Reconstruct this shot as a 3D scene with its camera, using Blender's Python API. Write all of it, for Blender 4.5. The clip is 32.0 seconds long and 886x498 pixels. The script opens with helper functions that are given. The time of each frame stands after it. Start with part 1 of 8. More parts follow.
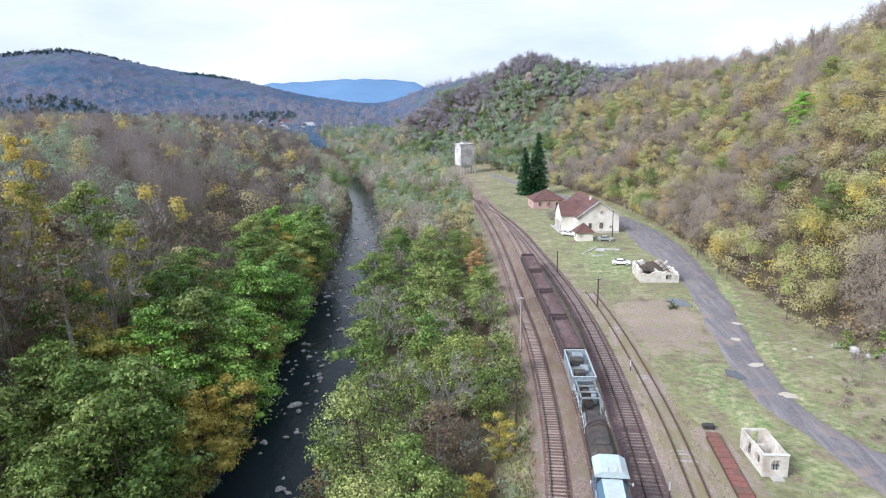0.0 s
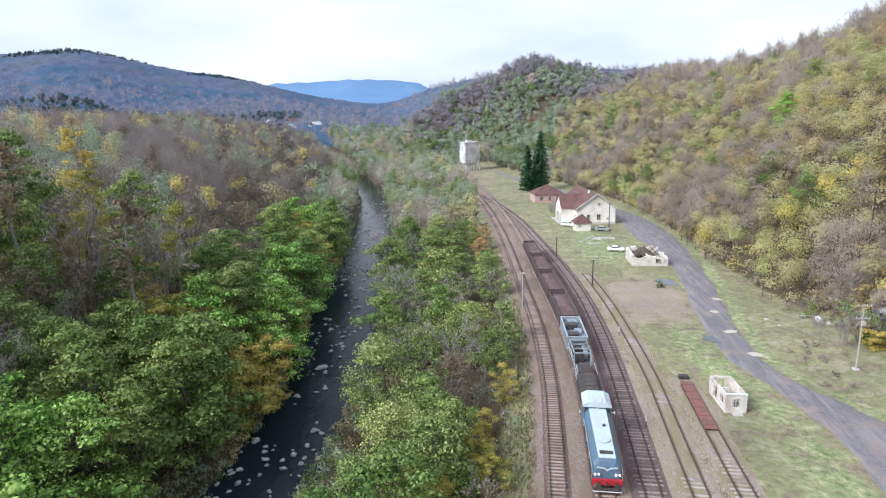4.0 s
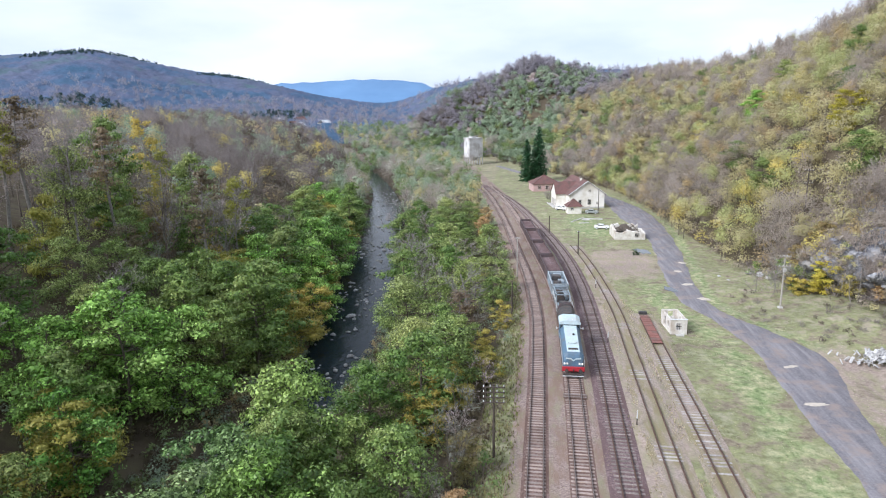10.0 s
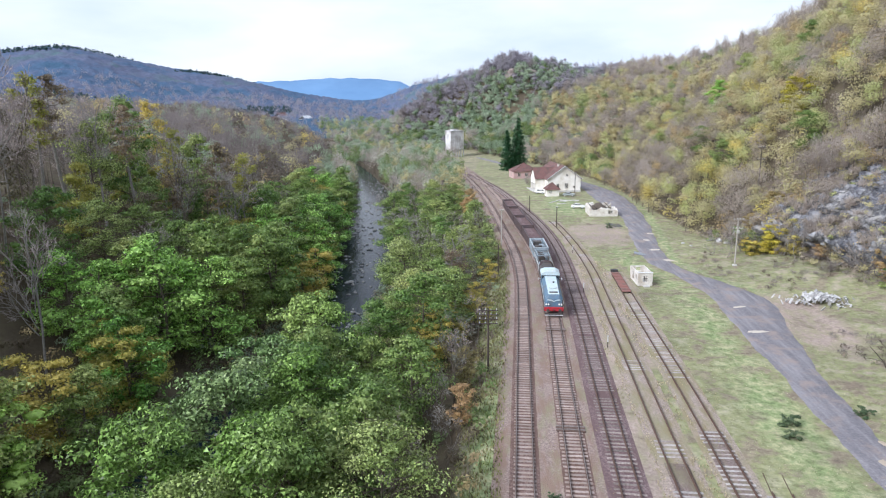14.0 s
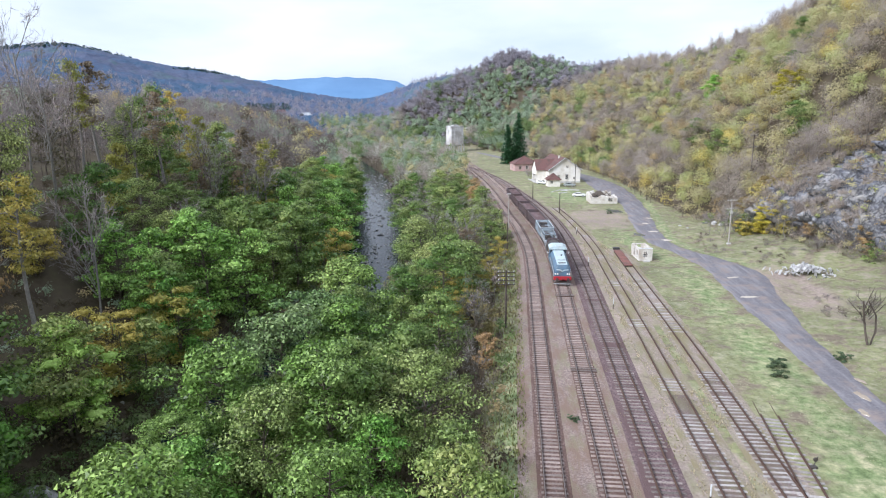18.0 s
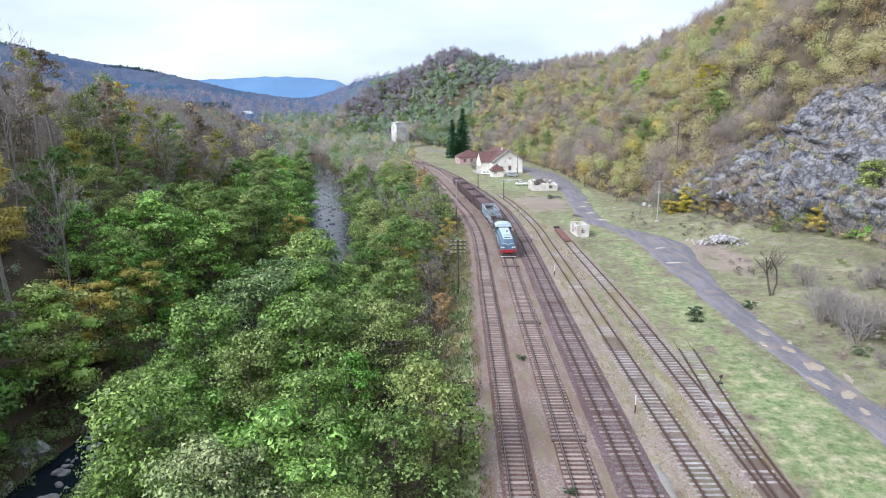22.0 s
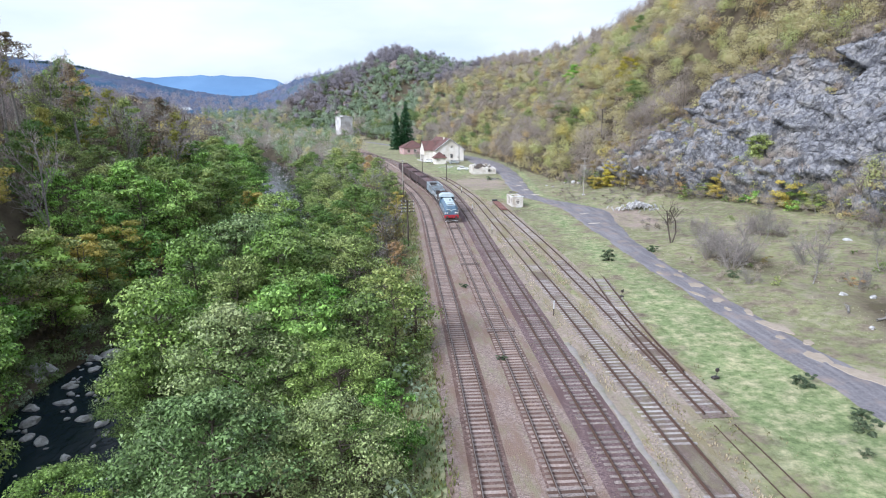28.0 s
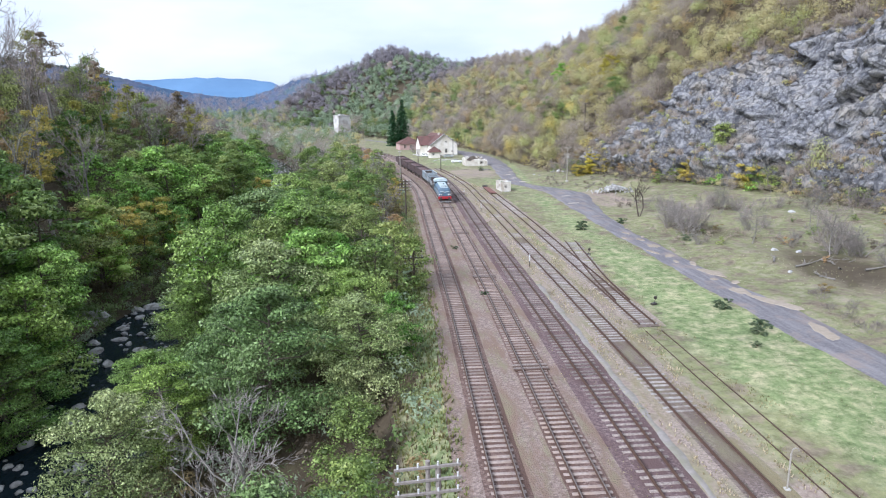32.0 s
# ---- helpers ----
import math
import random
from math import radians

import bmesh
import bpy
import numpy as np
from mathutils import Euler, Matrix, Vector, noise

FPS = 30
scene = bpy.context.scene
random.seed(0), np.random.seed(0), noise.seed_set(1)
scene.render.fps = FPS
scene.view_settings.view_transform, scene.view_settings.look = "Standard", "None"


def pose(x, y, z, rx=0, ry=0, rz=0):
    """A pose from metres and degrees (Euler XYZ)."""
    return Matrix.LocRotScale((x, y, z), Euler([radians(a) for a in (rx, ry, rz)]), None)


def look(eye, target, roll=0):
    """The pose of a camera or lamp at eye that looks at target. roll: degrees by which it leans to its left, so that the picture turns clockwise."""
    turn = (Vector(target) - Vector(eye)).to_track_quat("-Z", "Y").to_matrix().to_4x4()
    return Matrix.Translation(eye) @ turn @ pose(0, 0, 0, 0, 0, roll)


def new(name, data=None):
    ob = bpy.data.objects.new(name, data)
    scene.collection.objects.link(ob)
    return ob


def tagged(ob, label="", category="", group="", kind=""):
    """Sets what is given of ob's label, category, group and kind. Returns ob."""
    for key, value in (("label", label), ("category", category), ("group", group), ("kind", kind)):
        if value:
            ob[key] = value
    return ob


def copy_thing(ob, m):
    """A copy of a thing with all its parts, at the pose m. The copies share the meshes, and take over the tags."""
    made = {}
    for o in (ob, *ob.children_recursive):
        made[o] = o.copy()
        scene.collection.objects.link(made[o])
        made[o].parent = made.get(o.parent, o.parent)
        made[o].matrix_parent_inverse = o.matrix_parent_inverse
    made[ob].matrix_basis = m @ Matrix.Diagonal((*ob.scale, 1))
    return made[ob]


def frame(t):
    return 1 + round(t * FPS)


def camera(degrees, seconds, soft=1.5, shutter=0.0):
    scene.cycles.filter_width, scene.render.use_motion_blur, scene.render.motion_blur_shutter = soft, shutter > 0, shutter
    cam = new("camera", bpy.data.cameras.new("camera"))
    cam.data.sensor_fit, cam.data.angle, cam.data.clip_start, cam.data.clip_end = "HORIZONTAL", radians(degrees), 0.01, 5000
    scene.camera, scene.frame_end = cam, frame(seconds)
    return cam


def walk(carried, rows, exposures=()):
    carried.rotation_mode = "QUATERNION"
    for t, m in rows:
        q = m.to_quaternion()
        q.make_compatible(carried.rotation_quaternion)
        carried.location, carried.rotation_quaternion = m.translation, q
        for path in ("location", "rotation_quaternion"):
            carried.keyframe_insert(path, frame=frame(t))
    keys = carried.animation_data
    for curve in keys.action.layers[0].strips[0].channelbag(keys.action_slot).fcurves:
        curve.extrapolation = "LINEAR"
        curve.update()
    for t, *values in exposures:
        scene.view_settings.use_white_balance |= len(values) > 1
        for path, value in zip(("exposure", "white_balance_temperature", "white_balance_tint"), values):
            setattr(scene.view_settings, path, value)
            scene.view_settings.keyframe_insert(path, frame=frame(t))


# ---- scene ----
cam = camera(70.7, 32.0, soft=1.1)
PATH = [
    (0, (0.122, 53.48, 36.518), (-0.125, 55.415, 36.075), -1.3),
    (0.5, (0.172, 52.274, 35.904), (-0.067, 54.21, 35.464), -1.3),
    (1, (-0.276, 50.286, 35.869), (-0.516, 52.222, 35.43), -1.2),
    (2, (-0.151, 46.855, 35.935), (-0.401, 48.79, 35.495), -1.4),
    (3, (0.247, 43.765, 35.87), (-0.01, 45.699, 35.43), -1.4),
    (3.5, (0.186, 42.3, 35.739), (-0.069, 44.235, 35.299), -1.2),
    (5.5, (0.459, 38.063, 36.052), (0.203, 39.997, 35.611), -1.0),
    (6, (0.367, 37.0, 36.042), (0.111, 38.934, 35.601), -0.8),
    (7, (0.875, 33.189, 36.083), (0.608, 35.122, 35.642), -1.2),
    (8, (1.439, 28.127, 35.922), (1.172, 30.059, 35.481), -1.2),
    (9, (1.913, 22.764, 35.419), (1.645, 24.696, 34.979), -1.2),
    (10, (2.116, 18.193, 34.442), (1.85, 20.126, 34.002), -1.1),
    (11, (2.301, 14.481, 33.454), (2.044, 16.415, 33.014), -1.0),
    (11.5, (2.433, 12.407, 33.222), (2.185, 14.342, 32.779), -1.1),
    (12, (2.468, 11.168, 32.482), (2.234, 13.105, 32.04), -1.0),
    (12.5, (2.077, 9.243, 32.109), (1.861, 11.181, 31.666), -0.9),
    (13, (1.978, 7.834, 31.822), (1.768, 9.773, 31.379), -1.2),
    (14, (0.934, 4.959, 30.947), (0.737, 6.899, 30.504), -1.0),
    (14.5, (0.529, 3.954, 30.653), (0.335, 5.895, 30.21), -1.0),
    (16.5, (-1.188, -0.932, 29.605), (-1.378, 1.008, 29.162), -0.9),
    (17.5, (-1.692, -2.924, 28.998), (-1.881, -0.983, 28.554), -0.7),
    (18, (-1.865, -3.776, 28.598), (-2.046, -1.834, 28.154), -0.8),
    (18.5, (-1.925, -4.693, 28.239), (-2.08, -2.749, 27.796), -0.9),
    (19, (-2.049, -5.591, 27.921), (-2.16, -3.644, 27.477), -0.9),
    (19.5, (-2.259, -6.662, 27.705), (-2.34, -4.714, 27.26), -1.0),
    (20, (-2.534, -7.654, 27.367), (-2.591, -5.705, 26.921), -0.9),
    (21, (-2.875, -9.692, 26.847), (-2.901, -7.743, 26.4), -0.9),
    (22, (-2.881, -11.945, 26.358), (-2.887, -9.995, 25.912), -0.9),
    (23, (-3.023, -13.944, 25.715), (-3.021, -11.994, 25.27), -0.8),
    (24, (-3.396, -15.844, 25.225), (-3.392, -13.894, 24.781), -0.8),
    (24.5, (-3.518, -16.805, 24.811), (-3.514, -14.854, 24.369), -0.8),
    (25, (-3.789, -17.978, 24.501), (-3.762, -16.028, 24.058), -0.8),
    (25.5, (-3.973, -19.143, 24.136), (-3.915, -17.194, 23.693), -0.8),
    (27.5, (-4.239, -24.609, 22.961), (-4.074, -22.666, 22.516), -0.8),
    (28, (-4.33, -25.841, 22.542), (-4.156, -23.899, 22.096), -0.7),
    (29, (-4.305, -28.345, 21.939), (-4.124, -26.404, 21.495), -0.7),
    (30, (-4.311, -31.224, 21.455), (-4.125, -29.283, 21.011), -0.8),
    (31, (-4.581, -35.128, 20.972), (-4.394, -33.187, 20.528), -1.0),
    (32, (-5.306, -39.627, 20.465), (-5.119, -37.685, 20.024), -0.9),
]
walk(cam, [(t, look(eye, target, roll)) for t, eye, target, roll in PATH], exposures=((0.0, 0.04, 5810, 12), (32.0, 0.04, 5590, 12)))

# ---- light: thin overcast, soft sun from high behind ----
world = bpy.data.worlds.new("overcast_sky")
scene.world = world
world.use_nodes = True
wn, wl = world.node_tree.nodes, world.node_tree.links
wn.clear()
w_out = wn.new("ShaderNodeOutputWorld")
w_bg = wn.new("ShaderNodeBackground")
w_sky = wn.new("ShaderNodeTexSky")
w_sky.sky_type = "NISHITA"
w_sky.sun_disc = False
w_sky.sun_elevation = radians(37)
w_sky.sun_rotation = radians(232)
w_gain = wn.new("ShaderNodeMix")
w_gain.data_type, w_gain.blend_type = "RGBA", "MULTIPLY"
w_gain.inputs[0].default_value = 1.0
w_gain.inputs[7].default_value = (0.11, 0.11, 0.11, 1)
w_co = wn.new("ShaderNodeTexCoord")
w_map = wn.new("ShaderNodeMapping")
w_map.inputs["Scale"].default_value = (1.0, 1.0, 3.2)
w_noise = wn.new("ShaderNodeTexNoise")
w_noise.inputs["Scale"].default_value = 2.3
w_noise.inputs["Detail"].default_value = 5.0
w_noise.inputs["Roughness"].default_value = 0.5
w_ramp = wn.new("ShaderNodeValToRGB")
w_ramp.color_ramp.elements[0].position = 0.36
w_ramp.color_ramp.elements[1].position = 0.6
w_ramp.color_ramp.elements[0].color = (0.80, 0.88, 0.99, 1)
w_ramp.color_ramp.elements[1].color = (1.12, 1.13, 1.14, 1)
w_mix = wn.new("ShaderNodeMix")
w_mix.data_type = "RGBA"
w_mix.inputs[0].default_value = 0.92
wl.new(w_sky.outputs[0], w_gain.inputs[6])
wl.new(w_co.outputs["Generated"], w_map.inputs["Vector"])
wl.new(w_map.outputs[0], w_noise.inputs["Vector"])
wl.new(w_noise.outputs["Fac"], w_ramp.inputs[0])
wl.new(w_gain.outputs[2], w_mix.inputs[6])
wl.new(w_ramp.outputs[0], w_mix.inputs[7])
wl.new(w_mix.outputs[2], w_bg.inputs[0])
w_bg.inputs[1].default_value = 1.0
wl.new(w_bg.outputs[0], w_out.inputs[0])
sun = new("sun", bpy.data.lights.new("sun", "SUN"))
sun.data.energy, sun.data.angle, sun.data.color = 4.5, radians(26), (1.0, 0.95, 0.88)
sun.matrix_world = look((-100, -78, 92), (0, 0, 0))

# ---- materials ----
def nodes_of(name):
    m = bpy.data.materials.new(name)
    m.use_nodes = True
    t = m.node_tree
    return m, t.nodes, t.links, t.nodes["Principled BSDF"]


def ramp_node(n, stops):
    r = n.new("ShaderNodeValToRGB")
    e = r.color_ramp.elements
    while len(e) < len(stops):
        e.new(0.5)
    for el, (p, c) in zip(e, stops):
        el.position, el.color = p, (*c, 1)
    return r


def noise_node(n, l, scale, detail=4.0, rough=0.55, vec=None, stretch=None):
    t = n.new("ShaderNodeTexNoise")
    t.inputs["Scale"].default_value, t.inputs["Detail"].default_value, t.inputs["Roughness"].default_value = scale, detail, rough
    if vec is not None:
        if stretch:
            mp = n.new("ShaderNodeMapping")
            mp.inputs["Scale"].default_value = stretch
            l.new(vec, mp.inputs["Vector"])
            vec = mp.outputs[0]
        l.new(vec, t.inputs["Vector"])
    return t


def mix_node(n, l, fac, a, b, mode="MIX"):
    m = n.new("ShaderNodeMix")
    m.data_type, m.blend_type = "RGBA", mode
    for i, v in ((0, fac), (6, a), (7, b)):
        if hasattr(v, "is_linked"):
            l.new(v, m.inputs[i])
        elif i == 0:
            m.inputs[0].default_value = v
        else:
            m.inputs[i].default_value = (*v, 1)
    return m.outputs[2]


def bump_to(n, l, height, bsdf, strength, distance):
    b = n.new("ShaderNodeBump")
    b.inputs["Strength"].default_value, b.inputs["Distance"].default_value = strength, distance
    l.new(height, b.inputs["Height"])
    l.new(b.outputs[0], bsdf.inputs["Normal"])


def surface(name, dark, light, scale=3.0, rough=0.8, metal=0.0, grime=None, grime_scale=0.4, bump=0.3, dist=0.02, stretch=None, per_object=0.0):
    """Two-scale surface: fine grain between two colours, and wide stains towards a third."""
    m, n, l, p = nodes_of(name)
    co = n.new("ShaderNodeTexCoord")
    geo = n.new("ShaderNodeNewGeometry")
    fine = noise_node(n, l, scale, 6, 0.65, co.outputs["Object"] if stretch else geo.outputs["Position"], stretch)
    r = ramp_node(n, [(0.3, dark), (0.7, light)])
    l.new(fine.outputs["Fac"], r.inputs[0])
    col = r.outputs[0]
    if grime:
        wide = noise_node(n, l, grime_scale, 5, 0.6, geo.outputs["Position"])
        g = ramp_node(n, [(0.45, (0, 0, 0)), (0.68, (1, 1, 1))])
        l.new(wide.outputs["Fac"], g.inputs[0])
        col = mix_node(n, l, g.outputs[0], col, grime)
    if per_object:
        info = n.new("ShaderNodeObjectInfo")
        v = ramp_node(n, [(0, (1 - per_object,) * 3), (1, (1 + per_object,) * 3)])
        l.new(info.outputs["Random"], v.inputs[0])
        col = mix_node(n, l, 1.0, col, v.outputs[0], "MULTIPLY")
    l.new(col, p.inputs["Base Color"])
    p.inputs["Roughness"].default_value, p.inputs["Metallic"].default_value = rough, metal
    if bump:
        bump_to(n, l, fine.outputs["Fac"], p, bump, dist)
    return m


def leaf_material(name, cols, tree_scale=0.13, through_share=0.2, spread=0.24, woods=False, grain_scale=2.6):
    """Foliage: each leaf clump, and each tree, takes its own shade out of a few colours."""
    m, n, l, p = nodes_of(name)
    geo = n.new("ShaderNodeNewGeometry")
    r = ramp_node(n, [(i / max(1, len(cols) - 1), c) for i, c in enumerate(cols)] if woods else [(0.3 + 0.4 * i / max(1, len(cols) - 1), c) for i, c in enumerate(cols)])
    mathn = n.new("ShaderNodeMath")
    mathn.operation = "MULTIPLY_ADD"
    mathn.inputs[1].default_value, mathn.inputs[2].default_value = (0.12, -0.06) if woods else (0.22, -0.11)
    l.new(geo.outputs["Random Per Island"], mathn.inputs[0])
    add = n.new("ShaderNodeMath")
    if woods:
        att = n.new("ShaderNodeAttribute")
        att.attribute_name = "tree_tone"
        l.new(att.outputs["Fac"], add.inputs[0])
    else:
        wide = noise_node(n, l, tree_scale, 2, 0.5, geo.outputs["Position"])
        l.new(wide.outputs["Fac"], add.inputs[0])
    l.new(mathn.outputs[0], add.inputs[1])
    l.new(add.outputs[0], r.inputs[0])
    v = ramp_node(n, [(0, (1 - spread,) * 3), (1, (1 + spread,) * 3)])
    l.new(geo.outputs["Random Per Island"], v.inputs[0])
    col = mix_node(n, l, 1.0, r.outputs[0], v.outputs[0], "MULTIPLY")
    if not woods:
        info = n.new("ShaderNodeObjectInfo")
        own = ramp_node(n, [(0, (0.62, 0.74, 0.62)), (0.5, (1.0, 1.0, 1.0)), (1, (1.36, 1.22, 1.25))])
        l.new(info.outputs["Random"], own.inputs[0])
        col = mix_node(n, l, 1.0, col, own.outputs[0], "MULTIPLY")
    grain = noise_node(n, l, grain_scale, 5, 0.7, geo.outputs["Position"])
    gv = ramp_node(n, [(0.32, (0.92,) * 3), (0.5, (1.0, 1.0, 1.0)), (0.68, (1.06, 1.06, 1.05))] if woods else [(0.32, (0.72, 0.73, 0.73)), (0.5, (1.0, 1.0, 1.0)), (0.68, (1.22, 1.2, 1.18))])
    l.new(grain.outputs["Fac"], gv.inputs[0])
    col = mix_node(n, l, 1.0, col, gv.outputs[0], "MULTIPLY")
    l.new(col, p.inputs["Base Color"])
    p.inputs["Roughness"].default_value = 0.4
    p.inputs["Specular IOR Level"].default_value = 0.28
    tr = n.new("ShaderNodeBsdfTranslucent")
    l.new(col, tr.inputs[0])
    mx = n.new("ShaderNodeMixShader")
    mx.inputs[0].default_value = 0.42 if woods else through_share
    l.new(p.outputs[0], mx.inputs[1])
    l.new(tr.outputs[0], mx.inputs[2])
    l.new(mx.outputs[0], n["Material Output"].inputs["Surface"])
    return m


WOODS = {
    "green": leaf_material("woods_green", [(0.13, 0.20, 0.065), (0.20, 0.275, 0.10), (0.29, 0.34, 0.14)], woods=True, spread=0.1),
    "olive": leaf_material("woods_olive", [(0.41, 0.375, 0.205), (0.515, 0.465, 0.25), (0.61, 0.55, 0.29)], woods=True, spread=0.08),
    "yellow": leaf_material("woods_yellow", [(0.528, 0.458, 0.148), (0.638, 0.545, 0.170), (0.693, 0.567, 0.180)], woods=True, spread=0.08),
    "rust": leaf_material("woods_rust", [(0.40, 0.31, 0.175), (0.49, 0.375, 0.195), (0.50, 0.41, 0.215)], woods=True, spread=0.08),
    "brown": leaf_material("woods_brown", [(0.285, 0.245, 0.205), (0.37, 0.315, 0.255), (0.44, 0.38, 0.30)], woods=True, spread=0.08),
    "bare": leaf_material("woods_twigs", [(0.345, 0.30, 0.265), (0.445, 0.385, 0.34), (0.54, 0.475, 0.42)], woods=True, spread=0.1),
    "needle": leaf_material("woods_needles", [(0.045, 0.085, 0.085), (0.055, 0.10, 0.095)], woods=True, grain_scale=0.9),
    "pale": leaf_material("woods_pale", [(0.33, 0.33, 0.24), (0.46, 0.445, 0.36), (0.54, 0.51, 0.45)], woods=True),
    "lime": leaf_material("woods_lime", [(0.374, 0.409, 0.180), (0.473, 0.496, 0.217), (0.561, 0.556, 0.249)], woods=True, spread=0.08),
    # lilac and bluegreen are lightened, haze over the far knob put into the colour
    "lilac": leaf_material("woods_lilac", [(0.30, 0.28, 0.315), (0.36, 0.33, 0.365), (0.345, 0.325, 0.335)], woods=True, spread=0.06, grain_scale=0.7),
    "bluegreen": leaf_material("woods_bluegreen", [(0.26, 0.335, 0.225), (0.33, 0.41, 0.275), (0.40, 0.47, 0.325)], woods=True, spread=0.1),
    # dusk_brown and mauve: brown and bare darkened, the western slope's shade in the colour
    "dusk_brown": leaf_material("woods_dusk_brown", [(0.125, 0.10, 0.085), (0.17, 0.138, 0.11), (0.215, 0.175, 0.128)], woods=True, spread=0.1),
    "mauve": leaf_material("woods_mauve_twigs", [(0.206, 0.178, 0.171), (0.269, 0.234, 0.223), (0.331, 0.292, 0.279)], woods=True, spread=0.1),
    # brown undergrowth, the shade beneath the trees put into its dark colour
    "shade_brown": leaf_material("woods_shade_brown", [(0.085, 0.066, 0.045), (0.12, 0.095, 0.06), (0.145, 0.125, 0.066)], woods=True, spread=0.15),
}
LEAF_GREEN = leaf_material("leaf_green", [(0.115, 0.256, 0.037), (0.191, 0.360, 0.069), (0.276, 0.426, 0.112)], spread=0.68)
LEAF_MOSS = leaf_material("leaf_moss", [(0.105, 0.185, 0.042), (0.178, 0.265, 0.068), (0.262, 0.318, 0.105)], spread=0.42)
LEAF_LIME = leaf_material("leaf_lime", [(0.231, 0.440, 0.074), (0.320, 0.520, 0.104), (0.409, 0.580, 0.148)], spread=0.2)
LEAF_FRESH = leaf_material("leaf_fresh", [(0.145, 0.245, 0.045), (0.205, 0.315, 0.073), (0.275, 0.369, 0.11)], spread=0.68)
LEAF_SILVER = leaf_material("leaf_silver", [(0.15, 0.225, 0.08), (0.21, 0.29, 0.112), (0.295, 0.36, 0.165)], spread=0.68)
LEAF_OLIVE = leaf_material("leaf_olive", [(0.166, 0.232, 0.063), (0.233, 0.306, 0.094), (0.300, 0.353, 0.125)], spread=0.68)
LEAF_YELLOW = leaf_material("leaf_yellow", [(0.33, 0.31, 0.07), (0.42, 0.37, 0.085), (0.47, 0.39, 0.095)])
LEAF_RUST = leaf_material("leaf_rust", [(0.32, 0.22, 0.11), (0.42, 0.29, 0.13), (0.36, 0.29, 0.15)])
LEAF_BROWN = leaf_material("leaf_brown", [(0.13, 0.103, 0.07), (0.175, 0.14, 0.09), (0.21, 0.18, 0.10)])
NEEDLES = leaf_material("needles", [(0.035, 0.10, 0.045), (0.05, 0.13, 0.055), (0.065, 0.15, 0.065)])
TWIG = leaf_material("twig_grey", [(0.235, 0.212, 0.20), (0.315, 0.288, 0.272), (0.395, 0.362, 0.342)], through_share=0.1)
BARK = surface("bark", (0.07, 0.055, 0.04), (0.17, 0.14, 0.11), 6.0, 0.9, bump=0.6, dist=0.03)
BARK_PALE = surface("bark_pale", (0.16, 0.145, 0.13), (0.32, 0.30, 0.275), 4.0, 0.85, bump=0.4, dist=0.02)
BARK_TWIG = surface("bark_thorn", (0.20, 0.175, 0.16), (0.34, 0.305, 0.285), 6.0, 0.9, bump=0.3, dist=0.01)
BARK_DEAD = surface("bark_dead", (0.06, 0.048, 0.038), (0.12, 0.095, 0.075), 6.0, 0.9, bump=0.5, dist=0.02)


def canopy_material():
    """Leafless woods far away: lilac and faded green patches, distance haze put into the colour as blue, fine random
    grain.
    """
    m, n, l, p = nodes_of("far_canopy")
    geo = n.new("ShaderNodeNewGeometry")
    pos = geo.outputs["Position"]
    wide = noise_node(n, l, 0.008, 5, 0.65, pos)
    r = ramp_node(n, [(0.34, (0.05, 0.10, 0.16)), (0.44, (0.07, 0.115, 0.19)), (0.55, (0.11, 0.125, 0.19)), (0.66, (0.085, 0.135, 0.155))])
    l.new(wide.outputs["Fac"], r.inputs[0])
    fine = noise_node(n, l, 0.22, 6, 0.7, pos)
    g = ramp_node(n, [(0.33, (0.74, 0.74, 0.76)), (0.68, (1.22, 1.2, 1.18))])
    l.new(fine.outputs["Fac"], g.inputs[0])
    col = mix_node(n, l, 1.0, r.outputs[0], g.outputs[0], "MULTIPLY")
    l.new(col, p.inputs["Base Color"])
    p.inputs["Roughness"].default_value = 1.0
    p.inputs["Specular IOR Level"].default_value = 0.1
    bump_to(n, l, fine.outputs["Fac"], p, 0.6, 2.0)
    return m


CANOPY = canopy_material()


